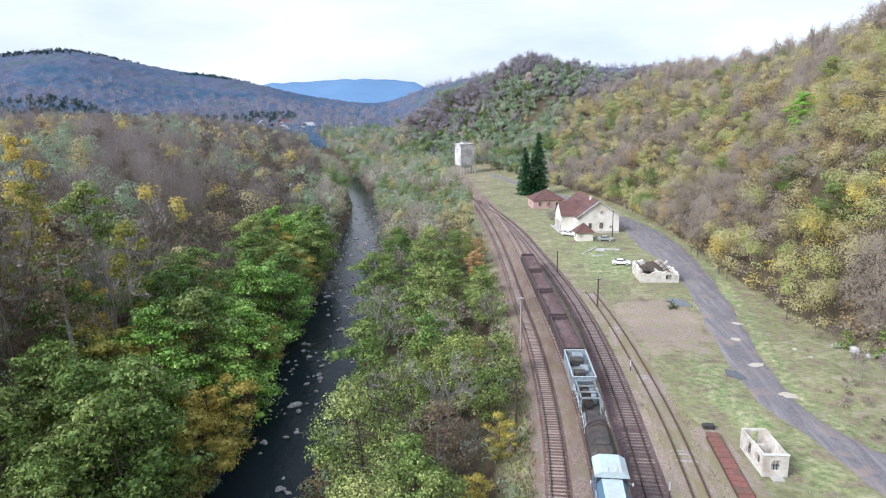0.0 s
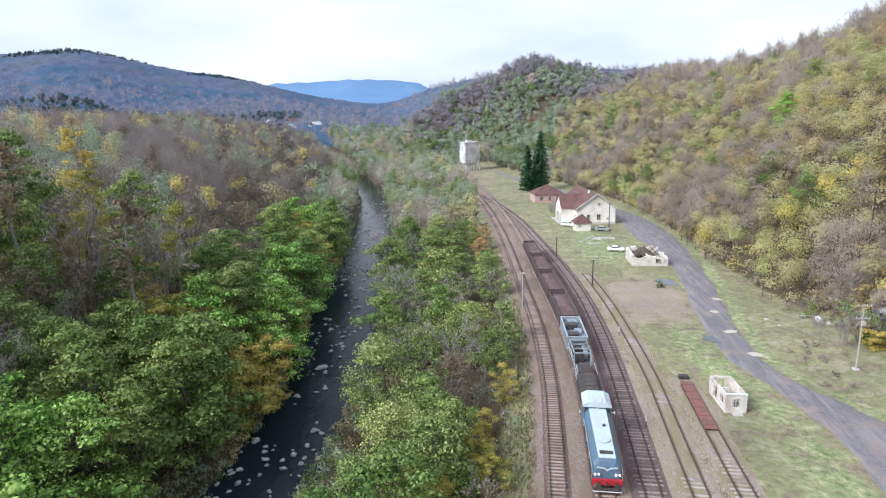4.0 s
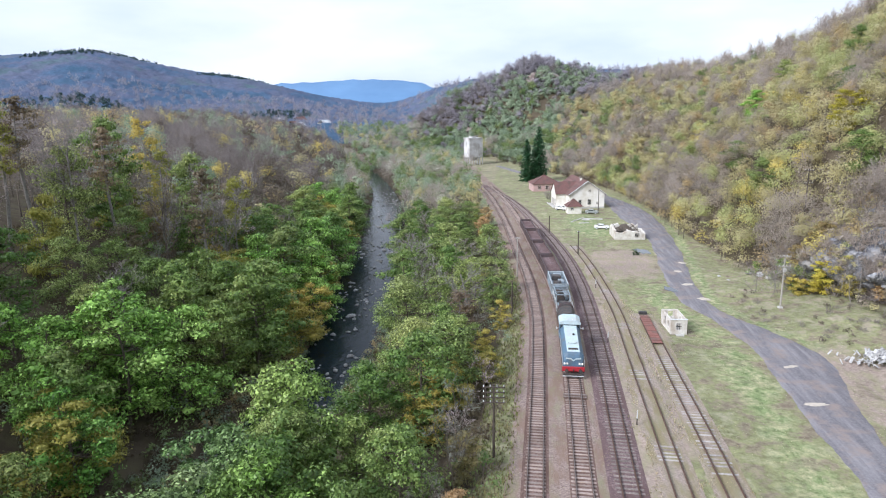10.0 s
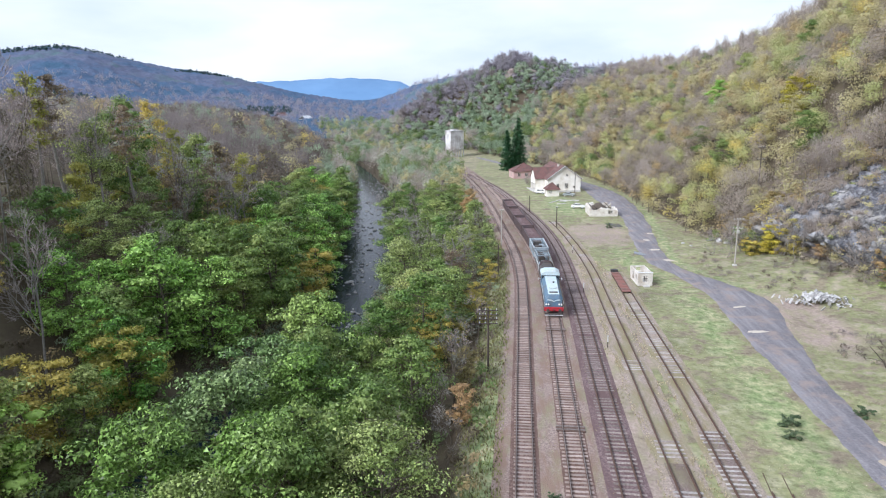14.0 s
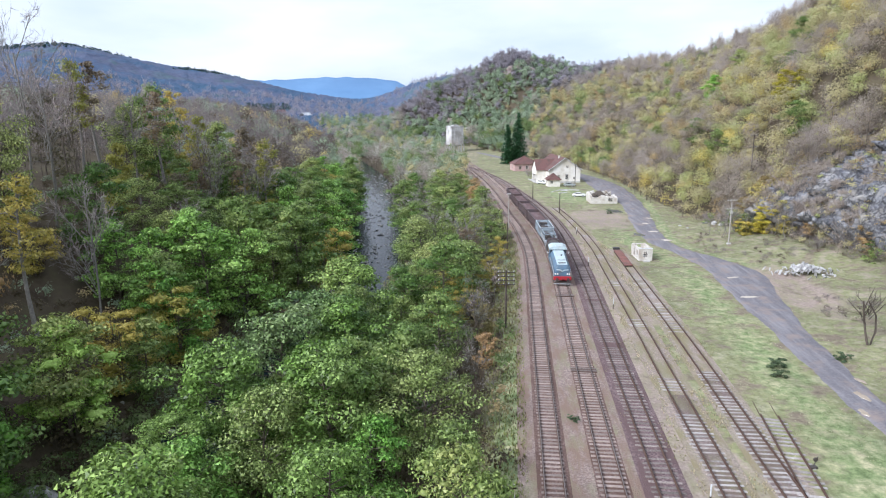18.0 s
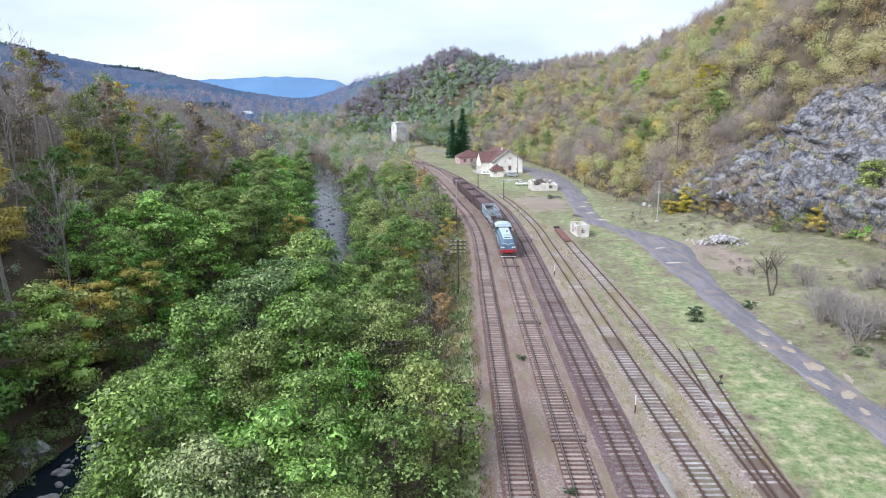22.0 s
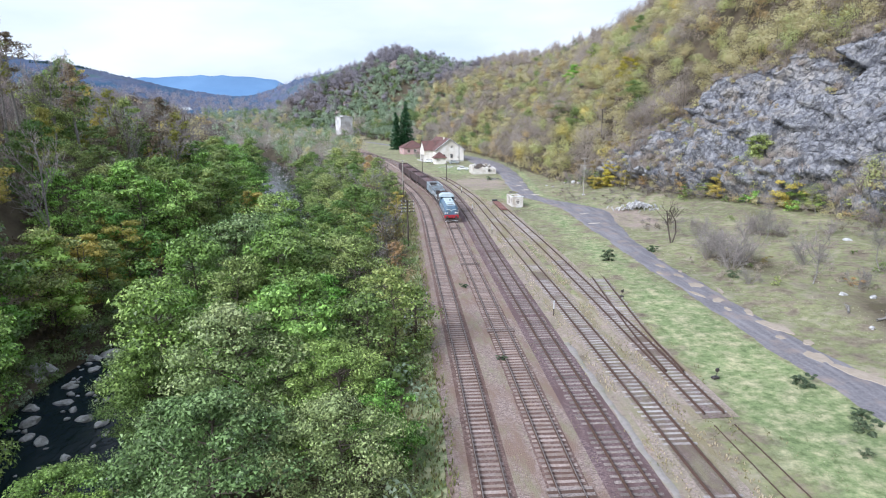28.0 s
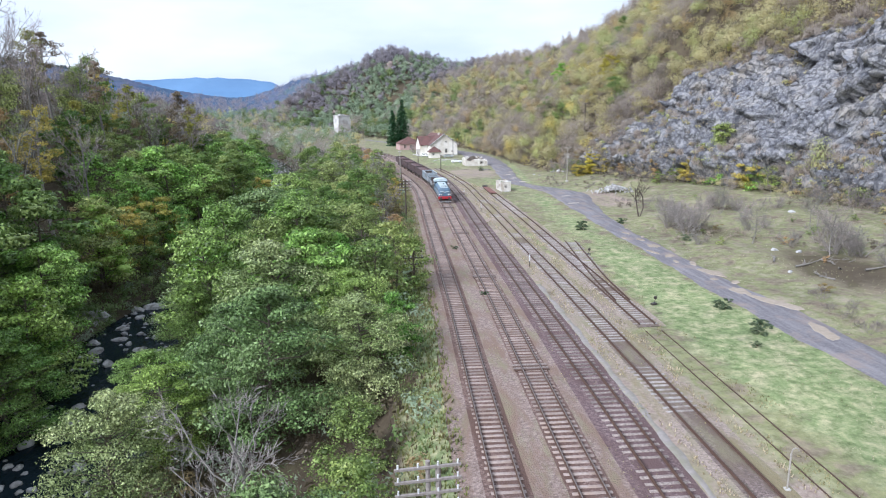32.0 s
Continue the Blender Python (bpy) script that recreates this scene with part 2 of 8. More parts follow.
def ground_material():
    m, n, l, p = nodes_of("ground_cover")
    geo = n.new("ShaderNodeNewGeometry")
    pos = geo.outputs["Position"]
    att = n.new("ShaderNodeVertexColor")
    att.layer_name = "cover"
    sep = n.new("ShaderNodeSeparateColor")
    l.new(att.outputs[0], sep.inputs[0])
    fine = noise_node(n, l, 2.6, 8, 0.7, pos)
    mid = noise_node(n, l, 0.32, 6, 0.65, pos)
    broad = noise_node(n, l, 0.07, 4, 0.6, pos)
    grass = ramp_node(n, [(0.33, (0.185, 0.15, 0.115)), (0.42, (0.245, 0.215, 0.152)), (0.50, (0.225, 0.235, 0.12)), (0.58, (0.275, 0.275, 0.165)), (0.70, (0.40, 0.375, 0.27))])
    l.new(mid.outputs["Fac"], grass.inputs[0])
    lush = ramp_node(n, [(0.34, (0.17, 0.225, 0.098)), (0.46, (0.225, 0.28, 0.13)), (0.55, (0.305, 0.322, 0.18)), (0.66, (0.42, 0.39, 0.255))])
    turf = noise_node(n, l, 0.55, 7, 0.72, pos)
    l.new(turf.outputs["Fac"], lush.inputs[0])
    dirt = ramp_node(n, [(0.3, (0.215, 0.16, 0.135)), (0.5, (0.325, 0.262, 0.225)), (0.7, (0.43, 0.365, 0.315))])
    l.new(fine.outputs["Fac"], dirt.inputs[0])
    film = ramp_node(n, [(0.46, (0, 0, 0)), (0.60, (0.62, 0.62, 0.62))])
    weed = noise_node(n, l, 0.45, 7, 0.7, pos, (1.4, 0.6, 1))
    l.new(weed.outputs["Fac"], film.inputs[0])
    dirt_ = mix_node(n, l, film.outputs[0], dirt.outputs[0], (0.275, 0.265, 0.15))
    litter = ramp_node(n, [(0.3, (0.06, 0.046, 0.032)), (0.5, (0.10, 0.08, 0.055)), (0.7, (0.12, 0.108, 0.062))])
    l.new(mid.outputs["Fac"], litter.inputs[0])

    def soft(channel, width):
        # the borders of each cover are broken up by noise
        a = n.new("ShaderNodeMath")
        a.operation = "ADD"
        l.new(sep.outputs[channel], a.inputs[0])
        s = n.new("ShaderNodeMath")
        s.operation = "MULTIPLY_ADD"
        s.inputs[1].default_value, s.inputs[2].default_value = width, -width / 2
        l.new(mid.outputs["Fac"], s.inputs[0])
        l.new(s.outputs[0], a.inputs[1])
        r = ramp_node(n, [(0.38, (0, 0, 0)), (0.62, (1, 1, 1))])
        l.new(a.outputs[0], r.inputs[0])
        return r.outputs[0]

    blade = noise_node(n, l, 1.1, 7, 0.75, pos)
    blades = ramp_node(n, [(0.34, (0.66, 0.64, 0.62)), (0.5, (1.0, 1.0, 1.0)), (0.66, (1.26, 1.24, 1.2))])
    l.new(blade.outputs["Fac"], blades.inputs[0])
    col = mix_node(n, l, soft(2, 0.75), grass.outputs[0], lush.outputs[0])
    col = mix_node(n, l, 1.0, col, blades.outputs[0], "MULTIPLY")
    col = mix_node(n, l, soft(1, 1.3), col, dirt_)
    col = mix_node(n, l, soft(0, 0.8), col, litter.outputs[0])
    tone = ramp_node(n, [(0.3, (0.82, 0.82, 0.82)), (0.7, (1.15, 1.13, 1.1))])
    l.new(broad.outputs["Fac"], tone.inputs[0])
    col = mix_node(n, l, 1.0, col, tone.outputs[0], "MULTIPLY")
    l.new(col, p.inputs["Base Color"])
    p.inputs["Roughness"].default_value = 0.95
    p.inputs["Specular IOR Level"].default_value = 0.2
    p.inputs["Specular Tint"].default_value = (0.72, 0.86, 1.0, 1)
    bump_to(n, l, fine.outputs["Fac"], p, 0.8, 0.12)
    return m


GROUND = ground_material()


def water_material():
    m, n, l, p = nodes_of("river_water")
    geo = n.new("ShaderNodeNewGeometry")
    w = noise_node(n, l, 1.1, 5, 0.6, geo.outputs["Position"], (1, 0.5, 1))
    p.inputs["Base Color"].default_value = (0.012, 0.02, 0.026, 1)
    p.inputs["Roughness"].default_value = 0.07
    p.inputs["IOR"].default_value = 1.33
    p.inputs["Specular IOR Level"].default_value = 0.15
    bump_to(n, l, w.outputs["Fac"], p, 0.7, 0.14)
    return m


WATER = water_material()


def ballast_material(name, a, b, c, stain=None, weeds=0.0):
    m, n, l, p = nodes_of(name)
    geo = n.new("ShaderNodeNewGeometry")
    v = n.new("ShaderNodeTexVoronoi")
    v.inputs["Scale"].default_value = 9.0
    l.new(geo.outputs["Position"], v.inputs["Vector"])
    r = ramp_node(n, [(0, a), (0.5, b), (1, c)])
    sp = n.new("ShaderNodeSeparateColor")
    l.new(v.outputs["Color"], sp.inputs[0])
    l.new(sp.outputs[0], r.inputs[0])
    wide = noise_node(n, l, 0.35, 6, 0.68, geo.outputs["Position"], (1.6, 0.4, 1))
    g = ramp_node(n, [(0.44, (0, 0, 0)), (0.58, (1, 1, 1))])
    l.new(wide.outputs["Fac"], g.inputs[0])
    col = mix_node(n, l, g.outputs[0], r.outputs[0], stain or a)
    if weeds:
        thin = noise_node(n, l, 0.4, 7, 0.7, geo.outputs["Position"], (1.5, 0.5, 1))
        film = ramp_node(n, [(0.48, (0, 0, 0)), (0.64, (weeds,) * 3)])
        l.new(thin.outputs["Fac"], film.inputs[0])
        col = mix_node(n, l, film.outputs[0], col, (0.235, 0.225, 0.13))
    l.new(col, p.inputs["Base Color"])
    p.inputs["Roughness"].default_value = 0.95
    bump_to(n, l, v.outputs["Distance"], p, 0.9, 0.06)
    return m


BALLAST = ballast_material("ballast_grey", (0.169, 0.122, 0.105), (0.263, 0.200, 0.175), (0.373, 0.290, 0.256), (0.221, 0.150, 0.116), 0.65)
BALLAST_DARK = ballast_material("ballast_dark", (0.094, 0.060, 0.064), (0.154, 0.105, 0.106), (0.237, 0.170, 0.169), (0.121, 0.075, 0.073))
BALLAST_BROWN = ballast_material("ballast_brown", (0.099, 0.060, 0.050), (0.163, 0.105, 0.089), (0.245, 0.170, 0.150), (0.117, 0.068, 0.053))
BALLAST_SIDING = ballast_material("ballast_siding", (0.118, 0.090, 0.081), (0.183, 0.140, 0.128), (0.259, 0.200, 0.180), (0.153, 0.115, 0.090), 0.50)
BALLAST_OLD = ballast_material("ballast_old", (0.227, 0.180, 0.150), (0.306, 0.250, 0.213), (0.396, 0.320, 0.281), (0.239, 0.200, 0.116), 0.60)


def road_material():
    """Worn lane: grey asphalt with pale wheel tracks drawn along it, muddy stains and soft brown rims."""
    m, n, l, p = nodes_of("road_asphalt")
    geo = n.new("ShaderNodeNewGeometry")
    pos = geo.outputs["Position"]
    fine = noise_node(n, l, 4.0, 8, 0.7, pos)
    r = ramp_node(n, [(0.3, (0.105, 0.098, 0.108)), (0.5, (0.155, 0.145, 0.158)), (0.7, (0.225, 0.21, 0.222))])
    l.new(fine.outputs["Fac"], r.inputs[0])
    streak = noise_node(n, l, 0.9, 5, 0.6, pos, (1.3, 0.12, 1))
    g = ramp_node(n, [(0.44, (0, 0, 0)), (0.72, (0.6, 0.6, 0.6))])
    l.new(streak.outputs["Fac"], g.inputs[0])
    col = mix_node(n, l, g.outputs[0], r.outputs[0], (0.33, 0.312, 0.322))
    mud = noise_node(n, l, 0.33, 6, 0.65, pos)
    k = ramp_node(n, [(0.5, (0, 0, 0)), (0.66, (0.8, 0.8, 0.8))])
    l.new(mud.outputs["Fac"], k.inputs[0])
    col = mix_node(n, l, k.outputs[0], col, (0.27, 0.215, 0.19))
    l.new(col, p.inputs["Base Color"])
    p.inputs["Roughness"].default_value = 0.85
    bump_to(n, l, fine.outputs["Fac"], p, 0.4, 0.03)
    return m


ROAD = road_material()
RAIL = surface("rail_rust", (0.07, 0.04, 0.031), (0.135, 0.08, 0.058), 8.0, 0.7, metal=0.2, bump=0.2, dist=0.005)
RAIL_TOP = surface("rail_worn_top", (0.22, 0.17, 0.15), (0.36, 0.31, 0.29), 8.0, 0.4, metal=0.7, bump=0.0)
SLEEPER_WOOD = surface("sleeper_wood", (0.10, 0.078, 0.07), (0.33, 0.28, 0.255), 7.0, 0.9, bump=0.5, dist=0.02, per_object=0.35)
SLEEPER_CONC = surface("sleeper_concrete", (0.22, 0.172, 0.15), (0.38, 0.315, 0.285), 6.0, 0.9, grime=(0.27, 0.20, 0.16), grime_scale=1.2, bump=0.3, dist=0.01, per_object=0.25)
SLEEPER_OLD = surface("sleeper_bleached", (0.27, 0.245, 0.23), (0.47, 0.44, 0.42), 6.0, 0.9, grime=(0.22, 0.17, 0.145), grime_scale=0.8, bump=0.4, dist=0.02, per_object=0.2)
CONCRETE = surface("concrete", (0.42, 0.41, 0.39), (0.58, 0.57, 0.54), 2.5, 0.9, grime=(0.33, 0.31, 0.28), grime_scale=0.25, bump=0.3, dist=0.02)
PLASTER = surface("plaster_cream", (0.78, 0.74, 0.69), (0.87, 0.84, 0.79), 1.6, 0.9, grime=(0.62, 0.57, 0.48), grime_scale=0.3, bump=0.2, dist=0.01)
PLASTER_PINK = surface("plaster_pink", (0.46, 0.30, 0.29), (0.60, 0.42, 0.40), 1.6, 0.9, grime=(0.38, 0.27, 0.25), grime_scale=0.4, bump=0.2, dist=0.01)
PLASTER_OLD = surface("plaster_flaking", (0.52, 0.49, 0.44), (0.72, 0.69, 0.64), 2.2, 0.95, grime=(0.42, 0.36, 0.30), grime_scale=0.7, bump=0.5, dist=0.03)
ROOF_TILE = surface("roof_tile_red", (0.11, 0.055, 0.05), (0.18, 0.09, 0.08), 5.0, 0.85, grime=(0.095, 0.06, 0.052), grime_scale=0.5, bump=0.3, dist=0.02, per_object=0.15)
ROCK = None
RED_STEEL = surface("red_rust_plate", (0.17, 0.07, 0.055), (0.26, 0.11, 0.09), 2.5, 0.8, grime=(0.13, 0.085, 0.07), grime_scale=0.6, bump=0.3, dist=0.01)
DARK_VOID = surface("dark_opening", (0.015, 0.014, 0.013), (0.03, 0.028, 0.026), 3.0, 0.9, bump=0)
POLE_WOOD = surface("pole_wood", (0.045, 0.035, 0.028), (0.10, 0.08, 0.065), 6.0, 0.9, bump=0.4, dist=0.01)
POLE_CONC = surface("pole_concrete", (0.29, 0.265, 0.235), (0.42, 0.39, 0.35), 5.0, 0.9, bump=0.3, dist=0.01)
GLASS_DARK = surface("window_glass", (0.03, 0.035, 0.04), (0.05, 0.055, 0.06), 1.0, 0.08, bump=0)


def rock_material():
    m, n, l, p = nodes_of("cliff_rock")
    geo = n.new("ShaderNodeNewGeometry")
    pos = geo.outputs["Position"]
    tilt = n.new("ShaderNodeMapping")
    tilt.inputs["Rotation"].default_value = (-0.8, 0.0, 0.0)
    l.new(pos, tilt.inputs["Vector"])
    fine = noise_node(n, l, 2.4, 10, 0.75, tilt.outputs[0], (1, 0.9, 0.65))
    slab = noise_node(n, l, 0.5, 6, 0.65, tilt.outputs[0], (1, 1.0, 0.55))
    mid = noise_node(n, l, 0.13, 5, 0.65, pos)
    streak = noise_node(n, l, 0.5, 5, 0.6, pos, (0.5, 1.0, 0.10))
    r = ramp_node(n, [(0.34, (0.06, 0.064, 0.085)), (0.44, (0.19, 0.195, 0.225)), (0.55, (0.35, 0.35, 0.365)), (0.67, (0.56, 0.545, 0.525))])
    l.new(mix_node(n, l, 0.5, fine.outputs["Fac"], slab.outputs["Fac"]), r.inputs[0])
    g = ramp_node(n, [(0.5, (0, 0, 0)), (0.64, (1, 1, 1))])
    l.new(mid.outputs["Fac"], g.inputs[0])
    warm = mix_node(n, l, 0.6, r.outputs[0], (0.42, 0.37, 0.30))
    col = mix_node(n, l, g.outputs[0], r.outputs[0], warm)
    wet = ramp_node(n, [(0.57, (0, 0, 0)), (0.66, (0.75, 0.75, 0.75))])
    l.new(streak.outputs["Fac"], wet.inputs[0])
    col = mix_node(n, l, wet.outputs[0], col, (0.07, 0.075, 0.095))
    warp = noise_node(n, l, 0.9, 4, 0.6, pos)
    cut = noise_node(n, l, 0.55, 3, 0.5, tilt.outputs[0], (1, 1.2, 0.3))
    add_ = mix_node(n, l, 0.35, cut.outputs["Fac"], warp.outputs["Fac"])
    crack = ramp_node(n, [(0.455, (1, 1, 1)), (0.485, (0.0, 0.0, 0.0)), (0.495, (0.0, 0.0, 0.0)), (0.525, (1, 1, 1))])
    l.new(add_, crack.inputs[0])
    col = mix_node(n, l, mix_node(n, l, 0.75, (1, 1, 1), crack.outputs[0]), (0.12, 0.12, 0.135), col)
    bend = n.new("ShaderNodeVectorMath")
    bend.operation = "MULTIPLY_ADD"
    bend.inputs[1].default_value = (1.1, 1.1, 1.1)
    wavy = noise_node(n, l, 0.6, 4, 0.6, pos)
    l.new(wavy.outputs["Color"], bend.inputs[0])
    l.new(tilt.outputs[0], bend.inputs[2])
    long_ = n.new("ShaderNodeMapping")
    long_.inputs["Scale"].default_value = (0.26, 0.34, 0.13)
    l.new(bend.outputs[0], long_.inputs["Vector"])
    cell = n.new("ShaderNodeTexVoronoi")
    cell.feature = "DISTANCE_TO_EDGE"
    cell.inputs["Scale"].default_value = 1.0
    l.new(long_.outputs[0], cell.inputs["Vector"])
    joint = ramp_node(n, [(0.0, (0.0, 0.0, 0.0)), (0.012, (0.25, 0.25, 0.25)), (0.05, (1, 1, 1))])
    l.new(cell.outputs["Distance"], joint.inputs[0])
    col = mix_node(n, l, mix_node(n, l, 0.35, (1, 1, 1), joint.outputs[0]), (0.06, 0.06, 0.075), col)
    l.new(col, p.inputs["Base Color"])
    p.inputs["Roughness"].default_value = 0.85
    h = mix_node(n, l, 0.3, mix_node(n, l, 0.25, fine.outputs["Fac"], joint.outputs[0]), crack.outputs[0])
    bump_to(n, l, h, p, 1.0, 0.6)
    return m


ROCK = rock_material()
CONCRETE_PALE = surface("bunker_concrete", (0.47, 0.46, 0.46), (0.72, 0.71, 0.71), 1.2, 0.9, grime=(0.33, 0.305, 0.285), grime_scale=0.25, bump=0.3, dist=0.02, stretch=(1.5, 1.5, 0.12))
PATH_STONE = surface("trough_stone", (0.24, 0.215, 0.198), (0.33, 0.30, 0.28), 3.0, 0.95, grime=(0.22, 0.21, 0.15), grime_scale=0.5, bump=0.3, dist=0.01)

# ---- plan ----
def curve(points):
    a = np.array(points, float)
    # smooth through the points: cubic on the chords' mean slopes
    y, x = a[:, 0], a[:, 1]
    s = np.gradient(x, y)

    def f(q):
        q = np.clip(np.asarray(q, float), y[0], y[-1])
        i = np.clip(np.searchsorted(y, q) - 1, 0, len(y) - 2)
        h = y[i + 1] - y[i]
        u = (q - y[i]) / h
        return (2 * u**3 - 3 * u**2 + 1) * x[i] + (u**3 - 2 * u**2 + u) * h * s[i] + (-2 * u**3 + 3 * u**2) * x[i + 1] + (u**3 - u**2) * h * s[i + 1]
    return f


def sstep(v, a, b):
    u = np.clip((np.asarray(v, float) - a) / (b - a), 0, 1)
    return u * u * (3 - 2 * u)


T1 = curve([(-140, -2.6), (-60, -0.6), (-6, 1.05), (25, 2.1), (38, 2.4), (70, 3.1), (100, 3.8), (118, 3.9), (141, 2.7), (165, 0.2), (215, -5.3), (268, -13.1), (335, -26), (385, -35), (430, -47), (520, -80), (620, -125)])
T3 = curve([(-140, 5.0), (-60, 8.0), (-6, 9.86), (25, 10.58), (33, 10.78), (67, 11.65), (111, 12.8), (137, 12.7), (157, 11.6), (183, 8.6), (208, 4.6), (240, -1.0), (275, -9.5), (300, -16.6)])
T4 = curve([(-140, 12.0), (-60, 13.4), (0, 14.66), (25, 15.28), (58, 16.05), (74, 16.45), (106, 17.1), (120, 17.4), (140, 16.8), (158, 15.6), (190, 11.8)])
T5 = curve([(-140, 15.5), (-60, 16.9), (0, 18.85), (28, 19.7), (50, 20.35), (70, 20.9), (100, 21.2), (122, 21.5)])
T6 = curve([(22, 19.8), (30, 20.4), (42, 21.9), (53, 23.4), (66, 25.4), (80, 27.8)])
ROAD_L = curve([(-160, 28), (-60, 30.2), (0, 31.2), (15, 31.0), (30, 31.2), (45, 32.0), (60, 32.1), (75, 33.0), (92, 33.6), (103, 34.4), (110, 34.2), (118, 32.7), (129, 29.8), (143, 30.0), (180, 33.4), (198, 33.6), (210, 31.6), (228, 30.6), (245, 30.2), (262, 28.2), (300, 18), (340, 2), (390, -16), (430, -30), (520, -62), (620, -108)])
ROAD_R = curve([(-160, 32.5), (-60, 34.6), (5, 35.6), (20, 35.5), (30, 34.9), (45, 35.4), (55, 35.4), (65, 36.0), (80, 38.0), (90, 40.0), (98, 41.8), (106, 42.6), (115, 39.2), (121, 36.0), (128, 34.2), (143, 34.8), (167, 38), (209, 41), (228, 40.6), (243, 38.5), (262, 34), (300, 23), (340, 6.5), (390, -12), (430, -26), (520, -58), (620, -104)])
RIV_L = curve([(-160, -42), (-60, -37), (0, -36.5), (9, -39.0), (26, -42.0), (42, -41.8), (60, -38.6), (75, -36.5), (101, -35.6), (124, -36.6), (151, -42.2), (202, -49.4), (247, -58.8), (325, -75), (420, -108), (620, -200)])
RIV_R = curve([(-160, -30), (-60, -26), (4, -24.2), (24, -25.5), (42, -30), (70, -27), (100, -24.5), (124, -24.8), (142, -25.2), (165, -28.8), (202, -35.5), (247, -44), (293, -54.8), (343, -70), (420, -97), (620, -186)])
FOOT = curve([(-160, 82), (20, 82), (60, 81), (85, 77), (100, 70), (113, 63), (128, 57.5), (150, 50), (180, 46), (230, 44), (270, 40), (310, 30), (350, 15), (400, -4), (450, -24), (520, -52), (620, -98)])
RIDGE_X = curve([(-160, 128), (100, 122), (300, 116), (400, 96), (480, 78), (560, 60), (620, 40)])
RIDGE_H = curve([(-160, 84), (50, 82), (100, 76), (160, 70.5), (230, 63.5), (262, 59), (285, 55), (310, 51), (335, 48), (365, 46), (395, 46.5), (430, 48), (480, 45), (560, 38), (620, 38)])
SKY_EL = curve([(-180, 3.0), (-60, 3.6), (-41, 4.0), (-37, 4.3), (-30, 3.1), (-23, 1.75), (-16, 0.35), (-13, 0.1), (-9, 0.95), (-6, 1.6), (0, 2.2), (20, 2.2), (60, 3.6), (180, 3.0)])
CLIFF_TOP = curve([(-160, 42), (20, 39), (75, 36), (88, 32.5), (97, 31), (106, 29.5), (115, 25.5), (127, 20.5), (136, 17), (150, 13)])
WATER_Z = -7.0


def wobble(x, y, k, seed):
    return (np.sin(x * k + seed) * np.cos(y * k * 1.13 + 2.1 * seed) + 0.5 * np.sin(x * k * 2.3 + y * k * 1.7 + seed * 3.3) + 0.3 * np.cos(x * k * 4.1 - y * k * 3.7 + seed)) / 1.8


